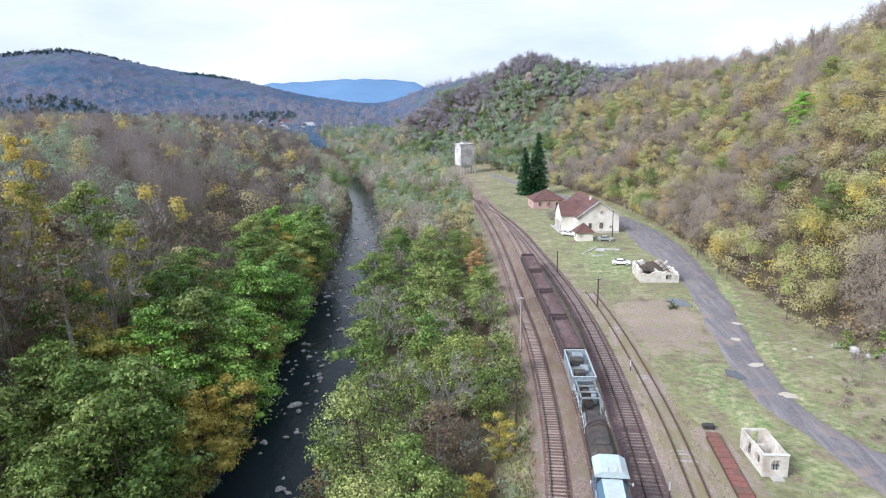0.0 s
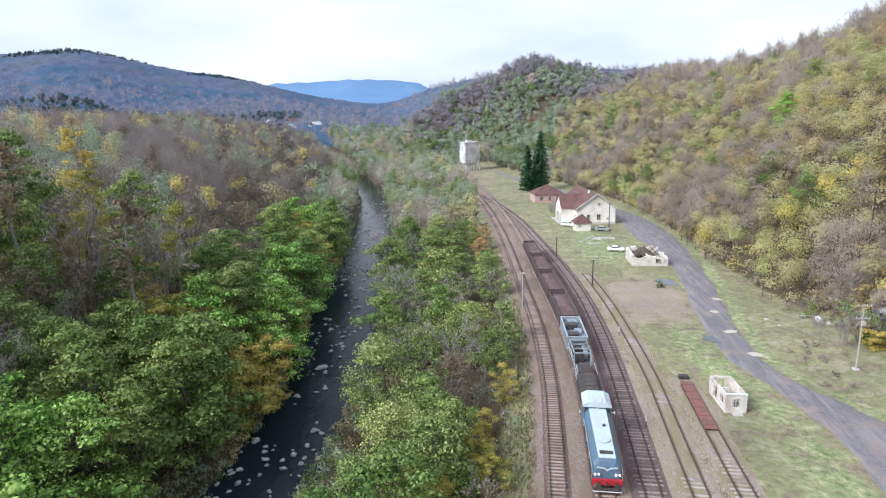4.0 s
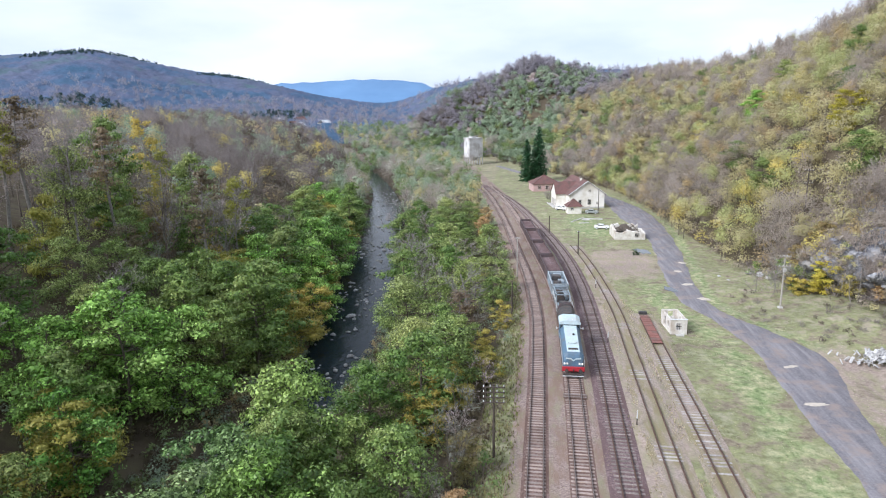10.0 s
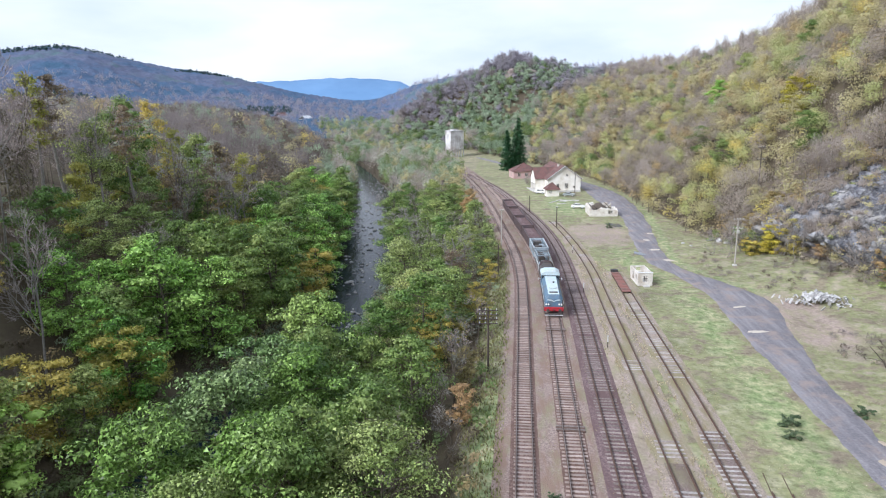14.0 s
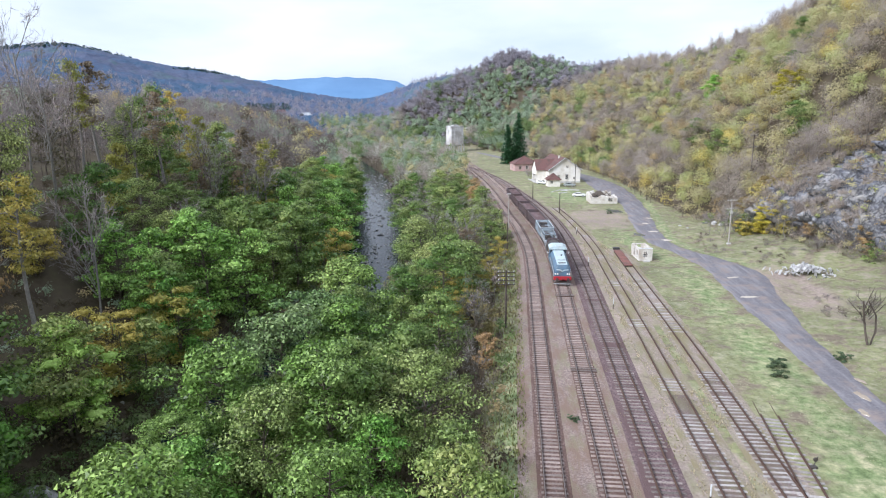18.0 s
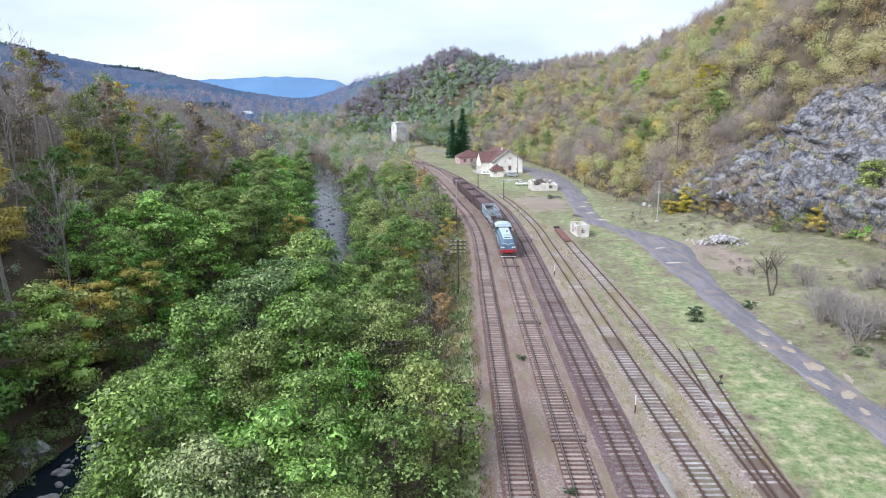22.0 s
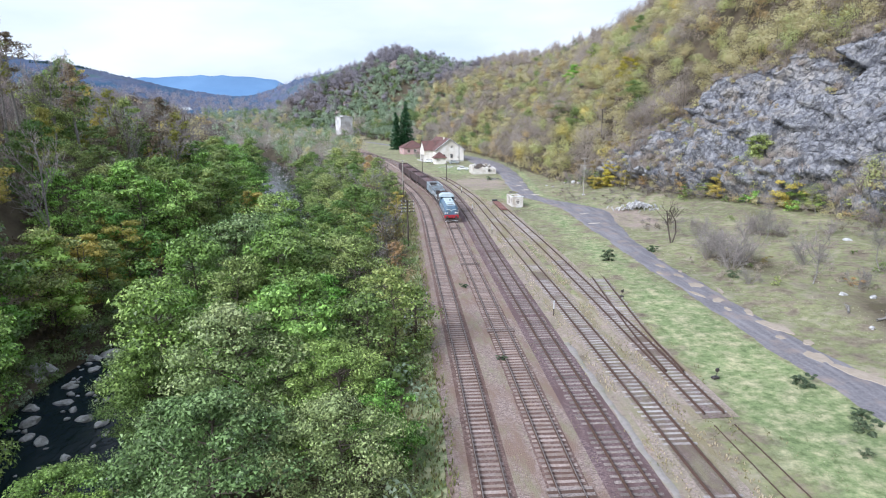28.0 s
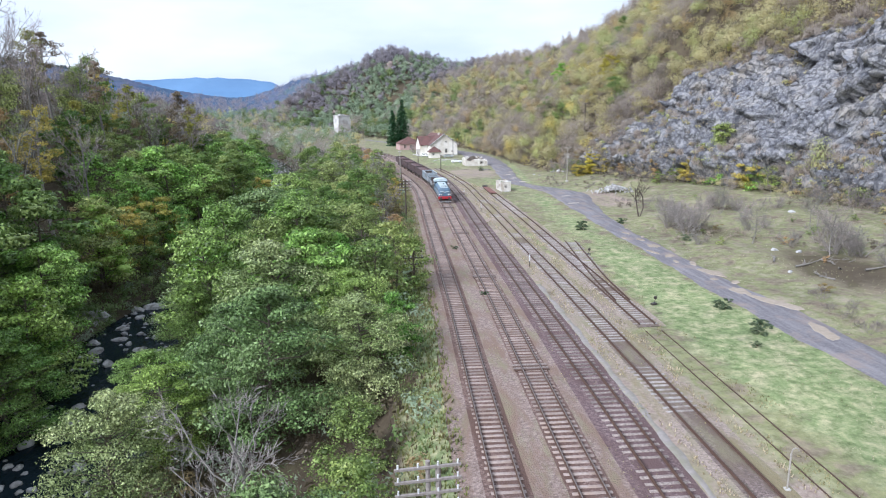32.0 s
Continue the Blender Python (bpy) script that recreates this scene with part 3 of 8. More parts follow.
def height(x, y):
    """The lie of the land: yard on a shelf, river below it, wooded slopes on both sides, far hills."""
    x, y = np.asarray(x, float), np.asarray(y, float)
    edge = T1(y) - 2.6
    rl, rr, ft = RIV_L(y), RIV_R(y), FOOT(y)
    z = np.zeros(np.broadcast(x, y).shape)
    # shelf down to the river
    d = edge - x
    strip = np.maximum(edge - rr, 8.0)
    fall = -4.6 * sstep(d, 0.0, np.minimum(9.0, strip * 0.6)) - 1.9 * sstep(d, 6.0, strip) - 0.35 * wobble(x, y, 0.33, 1.0) * sstep(d, 3, 9)
    z = np.where(d > 0, fall, z)
    # river bed
    bed = -8.2 + 0.3 * wobble(x, y, 0.5, 3.0)
    inside = sstep(x, rl - 1.6, rl + 1.6) * (1 - sstep(x, rr - 1.6, rr + 1.6))
    z = z * (1 - inside) + bed * inside
    # west bank and hillside
    w = rl - x
    west = -6.3 + 2.4 * sstep(w, 0, 10) + 14.0 * sstep(w, 6, 56) + 9.0 * sstep(w, 35, 120) + 12 * sstep(w, 110, 330) + 1.1 * wobble(x, y, 0.11, 5.0) * sstep(w, 4, 25) + 2.5 * wobble(x, y, 0.031, 2.0) * sstep(w, 30, 90)
    west = west + 7.0 * (1 - sstep(y, 95, 165)) * sstep(w, 6, 42)
    z = np.where(w > 0, west * (1 - inside) + bed * inside, z)
    # east hillside
    e = (x - ft) / np.maximum(RIDGE_X(y) - ft, 20)
    u = np.clip(e, 0, 1)
    hill = RIDGE_H(y) * (1 - (1 - u) ** 1.18) * (1 - 0.35 * sstep(e, 1.1, 4.0)) + 1.6 * wobble(x, y, 0.09, 7.0) * sstep(e, 0.05, 0.3)
    # quarry face
    q = sstep(y, -80, -30) * (1 - sstep(y, 128, 152))
    dq = x - ft
    full = CLIFF_TOP(y) - 2.6 + 1.0 * np.sin(y * 0.43 + 1.0) + 0.6 * np.sin(y * 1.1)
    quarry = full * np.clip((dq - 1.0) / 13.0, 0, 1) ** 0.9 + np.clip(dq - 14, 0, 60) * 0.72
    hill = hill * (1 - q) + np.minimum(quarry, 95) * q
    z = np.where(x > ft, hill + 2.2 * sstep(ft - ROAD_R(y), 10, 20), z)
    # meadow east of the road is uneven
    z = z + np.where((x > ROAD_R(y) + 1) & (x <= ft), (0.35 * wobble(x, y, 0.16, 4.0) * (1 - sstep(x, ft - 3, ft)) + (0.6 * sstep(x, ROAD_R(y) + 2, ROAD_R(y) + 9) + 1.6 * sstep(x, ROAD_R(y) + 8, np.maximum(ft, ROAD_R(y) + 12))) * sstep(ft - ROAD_R(y), 10, 20)) * sstep(x, ROAD_R(y) + 1, ROAD_R(y) + 4), 0)
    # rocky knob
    k = np.exp(-(((x - 4) / 46) ** 2 + ((y - 520) / 50) ** 2))
    z = z + 42 * k + 42 * np.exp(-(((x + 58) / 44) ** 2 + ((y - 548) / 40) ** 2))
    # far hills
    r = np.hypot(x, y - 50)
    az = np.degrees(np.arctan2(x, y - 50))
    left = 1 - sstep(az, -14, -5)
    ridge_d = 900 + 500 * left
    top = 36 + ridge_d * np.tan(np.radians(SKY_EL(az)))
    g = sstep(r, 480 + 120 * left, ridge_d)
    far = top * g + (4.0 + 0.012 * r) * (1 - g) + 12 * wobble(x, y, 0.009, 6.0) * g * (1 - sstep(r, ridge_d * 0.8, ridge_d))
    m = sstep(r, 430, 640)
    z = z * (1 - m) + far * m
    return z * (1 - sstep(r, 2500, 4200)) + 20 * sstep(r, 2500, 4200)


def h1(x, y):
    return float(height(np.array([x]), np.array([y]))[0])


# ---- mesh helpers ----
def mesh_np(name, verts, quads=None, tris=None, smooth=False, mats=(), mat_index=None):
    me = bpy.data.meshes.new(name)
    verts = np.asarray(verts, np.float32).reshape(-1, 3)
    q = np.asarray(quads if quads is not None else [], np.int32).reshape(-1, 4)
    t = np.asarray(tris if tris is not None else [], np.int32).reshape(-1, 3)
    me.vertices.add(len(verts))
    me.vertices.foreach_set("co", verts.ravel())
    loops = np.concatenate([q.ravel(), t.ravel()])
    me.loops.add(len(loops))
    me.loops.foreach_set("vertex_index", loops)
    me.polygons.add(len(q) + len(t))
    start = np.concatenate([np.arange(len(q)) * 4, len(q) * 4 + np.arange(len(t)) * 3]).astype(np.int32)
    me.polygons.foreach_set("loop_start", start)
    if smooth:
        me.polygons.foreach_set("use_smooth", np.ones(len(q) + len(t), bool))
    for mt in mats:
        me.materials.append(mt)
    if mat_index is not None:
        me.polygons.foreach_set("material_index", np.asarray(mat_index, np.int32))
    me.update(calc_edges=True)
    me.validate()
    return me


def part(name, bm, material, parent, label="", m=None):
    """Link a bmesh or a mesh as one part under a thing or part."""
    if isinstance(bm, bmesh.types.BMesh):
        me = bpy.data.meshes.new(name)
        bm.to_mesh(me)
        bm.free()
    else:
        me = bm
    if material is not None and not me.materials:
        me.materials.append(material)
    ob = new(name, me)
    ob.parent = parent
    if m is not None:
        ob.matrix_basis = m
    if label:
        ob["label"] = label
    return ob


def thing(name, label, category, m=None, group="", kind=""):
    ob = new(name)
    ob.empty_display_size = 0.3
    if m is not None:
        ob.matrix_basis = m
    return tagged(ob, label, category, group, kind)


def box(bm, x0, x1, y0, y1, z0, z1, bevel=0.0):
    r = bmesh.ops.create_cube(bm, size=1.0)
    vs = r["verts"]
    for v in vs:
        v.co = Vector((x0 + (v.co.x + 0.5) * (x1 - x0), y0 + (v.co.y + 0.5) * (y1 - y0), z0 + (v.co.z + 0.5) * (z1 - z0)))
    if bevel:
        es = list({e for v in vs for e in v.link_edges})
        bmesh.ops.bevel(bm, geom=es, offset=bevel, segments=1, affect="EDGES")
    return bm


def boxes(*specs, bevel=0.0):
    bm = bmesh.new()
    for s in specs:
        box(bm, *s, bevel=bevel)
    return bm


def rod(bm, a, b, r0, r1=None, sides=8):
    a, b = Vector(a), Vector(b)
    r1 = r0 if r1 is None else r1
    d = b - a
    turn = d.to_track_quat("Z", "Y").to_matrix().to_4x4()
    bmesh.ops.create_cone(bm, cap_ends=True, segments=sides, radius1=r0, radius2=r1, depth=d.length, matrix=Matrix.Translation((a + b) / 2) @ turn)
    return bm


def rods(*specs, sides=8):
    bm = bmesh.new()
    for a, b, r in specs:
        rod(bm, a, b, r, sides=sides)
    return bm


def facets(p, q, size, seed, tilt=0.9):
    """Tilted facets of jittered cells, and how near the cracks between them are."""
    p, q = p / size, q / size
    ip, iq = np.floor(p), np.floor(q)
    best, second, val = np.full(p.shape, 9.0), np.full(p.shape, 9.0), np.zeros(p.shape)

    def rnd(a, b, k):
        h = np.sin(a * (127.1 + k) + b * (311.7 - 2 * k) + seed * (1 + k)) * 43758.5453
        return h - np.floor(h)
    for i in (-1, 0, 1):
        for j in (-1, 0, 1):
            a, b = ip + i, iq + j
            dx, dy = a + rnd(a, b, 0) - p, b + rnd(a, b, 1.3) - q
            d = dx * dx + dy * dy
            v = rnd(a, b, 2.1) + tilt * ((rnd(a, b, 3.7) - 0.5) * dx + (rnd(a, b, 4.9) - 0.5) * dy)
            m = d < best
            second = np.where(m, best, np.minimum(second, d))
            best, val = np.where(m, d, best), np.where(m, v, val)
    return val - 0.5, np.sqrt(second) - np.sqrt(best)


# ---- the ground, one sheet to the horizon ----
def axis(lo, hi, dense_lo, dense_hi, step, growth=1.13):
    mid = list(np.arange(dense_lo, dense_hi + 1e-6, step))
    out, s, v = [], step, dense_hi
    while v < hi:
        s *= growth
        v += s
        out.append(v)
    back, s, v = [], step, dense_lo
    while v > lo:
        s *= growth
        v -= s
        back.append(v)
    return np.array(back[::-1] + mid + out)


gx, gy = axis(-3800, 3800, -100, 125, 1.5, 1.1), axis(-1500, 4800, -40, 280, 2.4, 1.07)
GX, GY = np.meshgrid(gx, gy)
GZ = height(GX, GY)
# the ground runs behind the quarry's rock
GZ = GZ - 4.0 * sstep(GX - FOOT(GY), 1.0, 4.0) * (1 - sstep(GX - FOOT(GY), 15, 20)) * sstep(GY, 50, 56) * (1 - sstep(GY, 132, 146))
nx, ny = len(gx), len(gy)
idx = np.arange(nx * ny).reshape(ny, nx)
gq = np.stack([idx[:-1, :-1], idx[:-1, 1:], idx[1:, 1:], idx[1:, :-1]], -1).reshape(-1, 4)
gme = mesh_np("ground", np.stack([GX, GY, GZ], -1), gq, smooth=True, mats=[GROUND])
t1, ft, rr_, rl_ = T1(GY), FOOT(GY), ROAD_R(GY), ROAD_L(GY)
forest = np.clip(sstep(t1 - 4.4 - GX, 0, 3.5) + sstep(GX - ft, -3, 2), 0, 1)
forest = np.clip(forest + sstep(GY, 440, 520), 0, 1)
brown = 0.7 * np.exp(-(((GX - 50) / 9) ** 2 + ((GY - 28) / 16) ** 2)) + 0.6 * np.exp(-(((GX - 46) / 6) ** 2 + ((GY - 57) / 11) ** 2)) + 0.5 * np.exp(-(((GX - 66) / 7) ** 2 + ((GY - 84) / 16) ** 2)) + 0.46 * np.exp(-(((GX - 44.5) / 5) ** 2 + ((GY - 94) / 9) ** 2))
forest = np.maximum(forest, brown)
yard = (GX > t1 - 1.8) & (GX < np.where(GY < 180, T4(GY) + 2.0, T3(GY) + 3.5))
dirt = np.where(yard, 0.60 - 0.16 * sstep(GY, 120, 150), np.where(GX > rr_, 0.34, np.where(GX < t1, 0.0, 0.2))) * (1 - sstep(GY, 430, 470))
dirt = np.where((GX > T5(GY) - 1.6) & (GX < T5(GY) + 1.7) & (GY < 122) & (GY > 26), 0.62, dirt)
park = np.exp(-(((GX - 24) / 9) ** 2 + ((GY - 158) / 17) ** 2)) + np.exp(-(((GX - 44) / 6) ** 2 + ((GY - 95) / 16) ** 2)) + 0.6 * np.exp(-(((GX - 48) / 8) ** 2 + ((GY - 28) / 20) ** 2))
dirt = np.clip(np.maximum(dirt, 0.95 * park), 0, 1)
shoulder = (0.9 + 0.1 * np.sin(GY * 0.21)) * np.exp(-((GX - (rl_ - 4.0)) / 4.6) ** 2) * (GY < 150) + np.exp(-((GX - (rr_ + 1.6)) / 2.0) ** 2) * (GY > 100)
gravel = np.exp(-(((GX - np.where(GY < 14, 15.4, 17.8)) / np.where(GY < 14, 2.4, 4.2)) ** 4)) * (1 - sstep(GY, 30, 62))
dirt = np.maximum(dirt, 0.57 * gravel)
lush = np.clip(0.04 + 0.60 * shoulder + 0.36 * np.exp(-(((GX - 20) / 9) ** 2 + ((GY - 200) / 22) ** 2)) + 0.55 * np.exp(-(((GX - 25) / 6) ** 2 + ((GY - 5) / 34) ** 2)) + 0.75 * np.exp(-((GX - (t1 - 3.6)) / 2.2) ** 2) * (GY < 70) + 0.5 * np.exp(-(((GX - 14) / 10) ** 2 + ((GY - 255) / 40) ** 2)) + 0.3 * np.exp(-(((GX - 21) / 9) ** 2 + ((GY - 200) / 26) ** 2)), 0, 1) * (1 - forest)
att = gme.color_attributes.new("cover", "FLOAT_COLOR", "POINT")
att.data.foreach_set("color", np.stack([forest, dirt, lush, np.ones_like(dirt)], -1).astype(np.float32).ravel())
tagged(new("ground", gme), "grassy valley floor with leaf litter under the woods", "ground", kind="structure")


def strip_mesh(name, left, right, y0, y1, step, lift, mat, across=2, crown=0.0, skirt=0.0):
    ys = np.arange(y0, y1 + 1e-6, step)
    rows = []
    for i in range(across + 1):
        f = i / across
        xs = left(ys) * (1 - f) + right(ys) * f
        rows.append(np.stack([xs, ys, height(xs, ys) * 0 + lift + crown * (1 - (2 * f - 1) ** 2)], -1))
    if skirt:
        rows.insert(0, rows[0] + [-skirt, 0, -lift - 0.03])
        rows.append(rows[-1] + [skirt, 0, -lift - 0.03])
    v = np.stack(rows, 1)
    n, k = v.shape[0], v.shape[1]
    ii = np.arange(n * k).reshape(n, k)
    q = np.stack([ii[:-1, :-1], ii[:-1, 1:], ii[1:, 1:], ii[1:, :-1]], -1).reshape(-1, 4)
    return mesh_np(name, v, q, smooth=True, mats=[mat])


tagged(new("road", strip_mesh("road", lambda y: ROAD_L(y) + 0.16 * np.sin(y * 0.43) + 0.08 * np.sin(y * 1.1 + 1) + 0.04 * np.sin(y * 3.3), lambda y: ROAD_R(y) + 0.16 * np.sin(y * 0.37 + 2) + 0.08 * np.sin(y * 1.2) + 0.04 * np.sin(y * 2.9), -150, 430, 0.4, 0.04, ROAD, 4, 0.05, 0.25)), "worn grey asphalt lane with puddles and patches", "road", kind="structure")
wy = np.arange(-150, 560, 3.0)
wv = np.stack([np.stack([RIV_L(wy) - 2.5, wy, np.full_like(wy, WATER_Z)], -1), np.stack([RIV_R(wy) + 2.5, wy, np.full_like(wy, WATER_Z)], -1)], 1)
wi = np.arange(len(wy) * 2).reshape(-1, 2)
tagged(new("river", mesh_np("river", wv, np.stack([wi[:-1, 0], wi[:-1, 1], wi[1:, 1], wi[1:, 0]], -1), mats=[WATER])), "dark shallow river with ripples between wooded banks", "river", kind="structure")

# ---- trees ----
def unit(v):
    return v / np.maximum(np.linalg.norm(v, axis=-1, keepdims=True), 1e-9)


def clumps(rng, centers, normals, size, slim=0.62):
    """Leaf sprays: one pointed, leaning blade each."""
    n = len(centers)
    t = unit(np.cross(normals, rng.normal(size=(n, 3))))
    b = np.cross(normals, t)
    s = (size * rng.uniform(0.6, 1.4, n))[:, None]
    w = s * slim * rng.uniform(0.7, 1.3, n)[:, None]
    return np.stack([centers - t * s * 0.8 - b * w, centers + t * s, centers - t * s * 0.5 + b * w], 1).reshape(-1, 3)


def tris_for(n):
    return np.arange(n * 3).reshape(n, 3)


def tube(path, radii, sides=5):
    """A tapered tube along a path, as vertices and quads."""
    path, k = np.asarray(path, float), len(path)
    d = np.gradient(path, axis=0)
    d = unit(d)
    ref = np.where(np.abs(d[:, 2:3]) > 0.9, [[1.0, 0, 0]], [[0, 0, 1.0]])
    a = unit(np.cross(d, ref))
    b = np.cross(d, a)
    ang = np.linspace(0, 2 * np.pi, sides, endpoint=False)
    ring = a[:, None] * np.cos(ang)[None, :, None] + b[:, None] * np.sin(ang)[None, :, None]
    v = (path[:, None] + ring * np.asarray(radii)[:, None, None]).reshape(-1, 3)
    i = np.arange(k - 1)[:, None] * sides
    j = np.arange(sides)[None]
    j2 = (j + 1) % sides
    q = np.stack([i + j, i + j2, i + sides + j2, i + sides + j], -1).reshape(-1, 4)
    return v, q


def join(pieces):
    vs, qs, o = [], [], 0
    for v, q in pieces:
        vs.append(v)
        qs.append(q + o)
        o += len(v)
    return np.concatenate(vs), np.concatenate(qs)


def bent(rng, a, b, k=4, sag=0.12):
    a, b = np.asarray(a, float), np.asarray(b, float)
    u = np.linspace(0, 1, k)[:, None]
    p = a + (b - a) * u
    off = rng.normal(size=3) * np.linalg.norm(b - a) * sag
    return p + off * np.sin(np.pi * u)


def broadleaf(seed, h=13.0, spread=4.2, blobs=30, leaves=3200, size=0.24, low=0.3, open_=0.0, stems=1, blob_r=1.25, core=0.0):
    """Trunk and limbs, and a crown of leaf clumps hung in uneven boughs with gaps between them."""
    rng = np.random.default_rng(seed)
    wood, tips = [], []
    for s in range(stems):
        lean = rng.normal(size=2) * (0.5 if stems == 1 else 1.6)
        top = np.array([lean[0], lean[1], h * rng.uniform(0.86, 0.95)])
        base = np.array([0.25 * s * math.cos(s * 2.1), 0.25 * s * math.sin(s * 2.1), -0.6])
        trunk = bent(rng, base, top, 7, 0.04)
        wood.append(tube(trunk, np.linspace(0.2 if stems == 1 else 0.14, 0.03, 7) * h / 13, 6))
        for i in range(blobs // stems):
            f = low + (1 - low) * ((i + rng.random()) / (blobs // stems))
            k = f * 6
            at = trunk[int(min(k, 5))] + (trunk[min(int(k) + 1, 6)] - trunk[int(min(k, 5))]) * (k - int(k))
            g = (f - low) / (1 - low)
            reach = spread * (math.sin(math.pi * min(1, 0.18 + 0.80 * g)) ** 0.75) * rng.uniform(0.35, 1.12)
            ang = rng.uniform(0, 2 * math.pi)
            tip = at + np.array([math.cos(ang) * reach, math.sin(ang) * reach, reach * rng.uniform(0.12, 0.5)])
            tips.append((tip, at, g))
            wood.append(tube(bent(rng, at, tip, 3, 0.1), np.linspace(0.065, 0.014, 3) * h / 13, 3))
    per = max(6, leaves // len(tips))
    cs, ns, cores = [], [], []
    for tip, at, g in tips:
        r = blob_r * rng.uniform(0.65, 1.35) * (1.0 - 0.35 * g)
        n = int(per * rng.uniform(0.6, 1.4))
        d = unit(rng.normal(size=(n, 3)))
        rad = rng.uniform(0.25, 1.0, n) ** 0.6
        c = tip + d * rad[:, None] * r * np.array([1.3, 1.3, 0.52])
        if open_:
            back = rng.random(n)[:, None] ** 2 * open_
            c = c + (at - tip) * back
        if core:
            th = np.linspace(0, 2 * np.pi, 6, endpoint=False)
            la = np.linspace(-1.2, 1.3, 4)
            g_ = np.stack([np.cos(la)[:, None] * np.cos(th), np.cos(la)[:, None] * np.sin(th), np.sin(la)[:, None] + 0 * th], -1).reshape(-1, 3)
            cores.append(tip + g_ * r * core * rng.uniform(0.7, 1.2, (24, 1)) * np.array([1.3, 1.3, 0.6]))
        cs.append(c)
        ns.append(unit(d * 0.85 + rng.normal(size=(n, 3)) * 0.4 + [0, 0, 0.45]))
    cs, ns = np.concatenate(cs), np.concatenate(ns)
    leaves_ = clumps(rng, cs, ns, size)
    a_, b_ = np.arange(3)[:, None] * 6, np.arange(6)[None]
    one = np.stack([a_ + b_, a_ + (b_ + 1) % 6, a_ + 6 + (b_ + 1) % 6, a_ + 6 + b_], -1).reshape(-1, 4)
    cores_ = join([(c_, one) for c_ in cores]) if cores else (np.zeros((0, 3)), np.zeros((0, 4), int))
    return join(wood), (np.concatenate([cores_[0], leaves_]), cores_[1], tris_for(len(leaves_) // 3) + len(cores_[0]))


def bare(seed, h=11.0, spread=3.6, depth=4, start=0.25, splits=5, stems=1, r0=0.16, twigs=6):
    """A leafless tree: limbs that fork down to thin twigs."""
    rng = np.random.default_rng(seed)
    wood, ends = [], []

    def grow(a, d, length, r, level):
        b = a + d * length
        p = bent(rng, a, b, 2 if level > 2 else 3 if level > 1 else 4, 0.07)
        wood.append(tube(p, np.linspace(r, r * 0.55, len(p)), 5 if level == 0 else 3))
        if level >= depth:
            ends.append((a, b))
            return
        n = splits if level else splits + 3
        for i in range(n):
            f = rng.uniform(start if level == 0 else 0.25, 1.0)
            at = a + (b - a) * f
            side = unit(np.cross(d, rng.normal(size=3)))
            nd = unit(d * rng.uniform(0.55, 1.0) + side * rng.uniform(0.45, 0.95) + np.array([0, 0, 0.12]))
            grow(at, nd, length * rng.uniform(0.32, 0.55), r * 0.42, level + 1)
    for s in range(stems):
        d = unit(np.array([*rng.normal(size=2) * (0.06 if stems == 1 else 0.5), 1.0]))
        grow(np.array([0, 0, -0.5]), d, h * rng.uniform(0.7, 0.95), r0, 0)
    # fine twigs off the outermost branches
    ea, eb = np.array([e[0] for e in ends]), np.array([e[1] for e in ends])
    k = rng.integers(0, len(ends), len(ends) * twigs)
    at = ea[k] + (eb[k] - ea[k]) * rng.uniform(0.3, 1.0, (len(k), 1))
    out = unit(unit(eb[k] - ea[k]) + rng.normal(size=at.shape) * 0.45 + [0, 0, 0.15]) * (h * rng.uniform(0.03, 0.075, (len(k), 1)))
    side = unit(np.cross(out, rng.normal(size=at.shape))) * (0.0011 * h + 0.004)
    v = np.stack([at - side, at + side, at + out], 1).reshape(-1, 3)
    return join(wood), (v, None, tris_for(len(v) // 3))


def spruce(seed, h=22.0):
    rng = np.random.default_rng(seed)
    wood = [tube(bent(rng, (0, 0, -0.5), (0, 0, h), 6, 0.003), np.linspace(0.35, 0.03, 6), 7)]
    cs, ns, n_w = [], [], int(h * 1.5)
    for i in range(n_w):
        f = 0.05 + 0.94 * i / n_w
        z, reach = h * f, (1 - f) ** 0.62 * h * 0.195 + 0.25
        for k in range(int(5 + 9 * (1 - f))):
            ang = rng.uniform(0, 2 * math.pi)
            L = reach * rng.uniform(0.7, 1.12)
            u = np.linspace(0.1, 1, max(4, int(L * 4)))
            p = np.stack([np.cos(ang) * u * L, np.sin(ang) * u * L, z - 0.35 * L * u**1.3 + 0.12 * L * u**3], -1)
            for rep in range(3):
                q = p + rng.normal(size=p.shape) * 0.16
                cs.append(q)
                ns.append(unit(rng.normal(size=p.shape) * 0.5 + [0, 0, 1]))
    needles_ = clumps(rng, np.concatenate(cs), np.concatenate(ns), 0.42, 0.45)
    return join(wood), (needles_, None, tris_for(len(needles_) // 3))


TREES = {}


def tree_kind(key, wood, crown, bark, leaf, category="tree"):
    trunk = mesh_np("trunk", wood[0], wood[1], smooth=True, mats=[bark])
    leaves = mesh_np("crown", crown[0], crown[1], crown[2], mats=[leaf]) if crown is not None else None
    TREES[key] = (trunk, leaves, category)


def plant(key, x, y, s, label, group="", name="tree", turn=None, z=None, tall=1.0):
    trunk, leaves, category = TREES[key]
    zz = h1(x, y) if z is None else z
    ob = thing(name, label, category, Matrix.LocRotScale((x, y, zz), Euler((0, 0, random.uniform(0, 6.28) if turn is None else turn)), (s, s, s * tall)), group)
    part("trunk", trunk, None, ob)
    if leaves:
        part("crown", leaves, None, ob)
    return ob


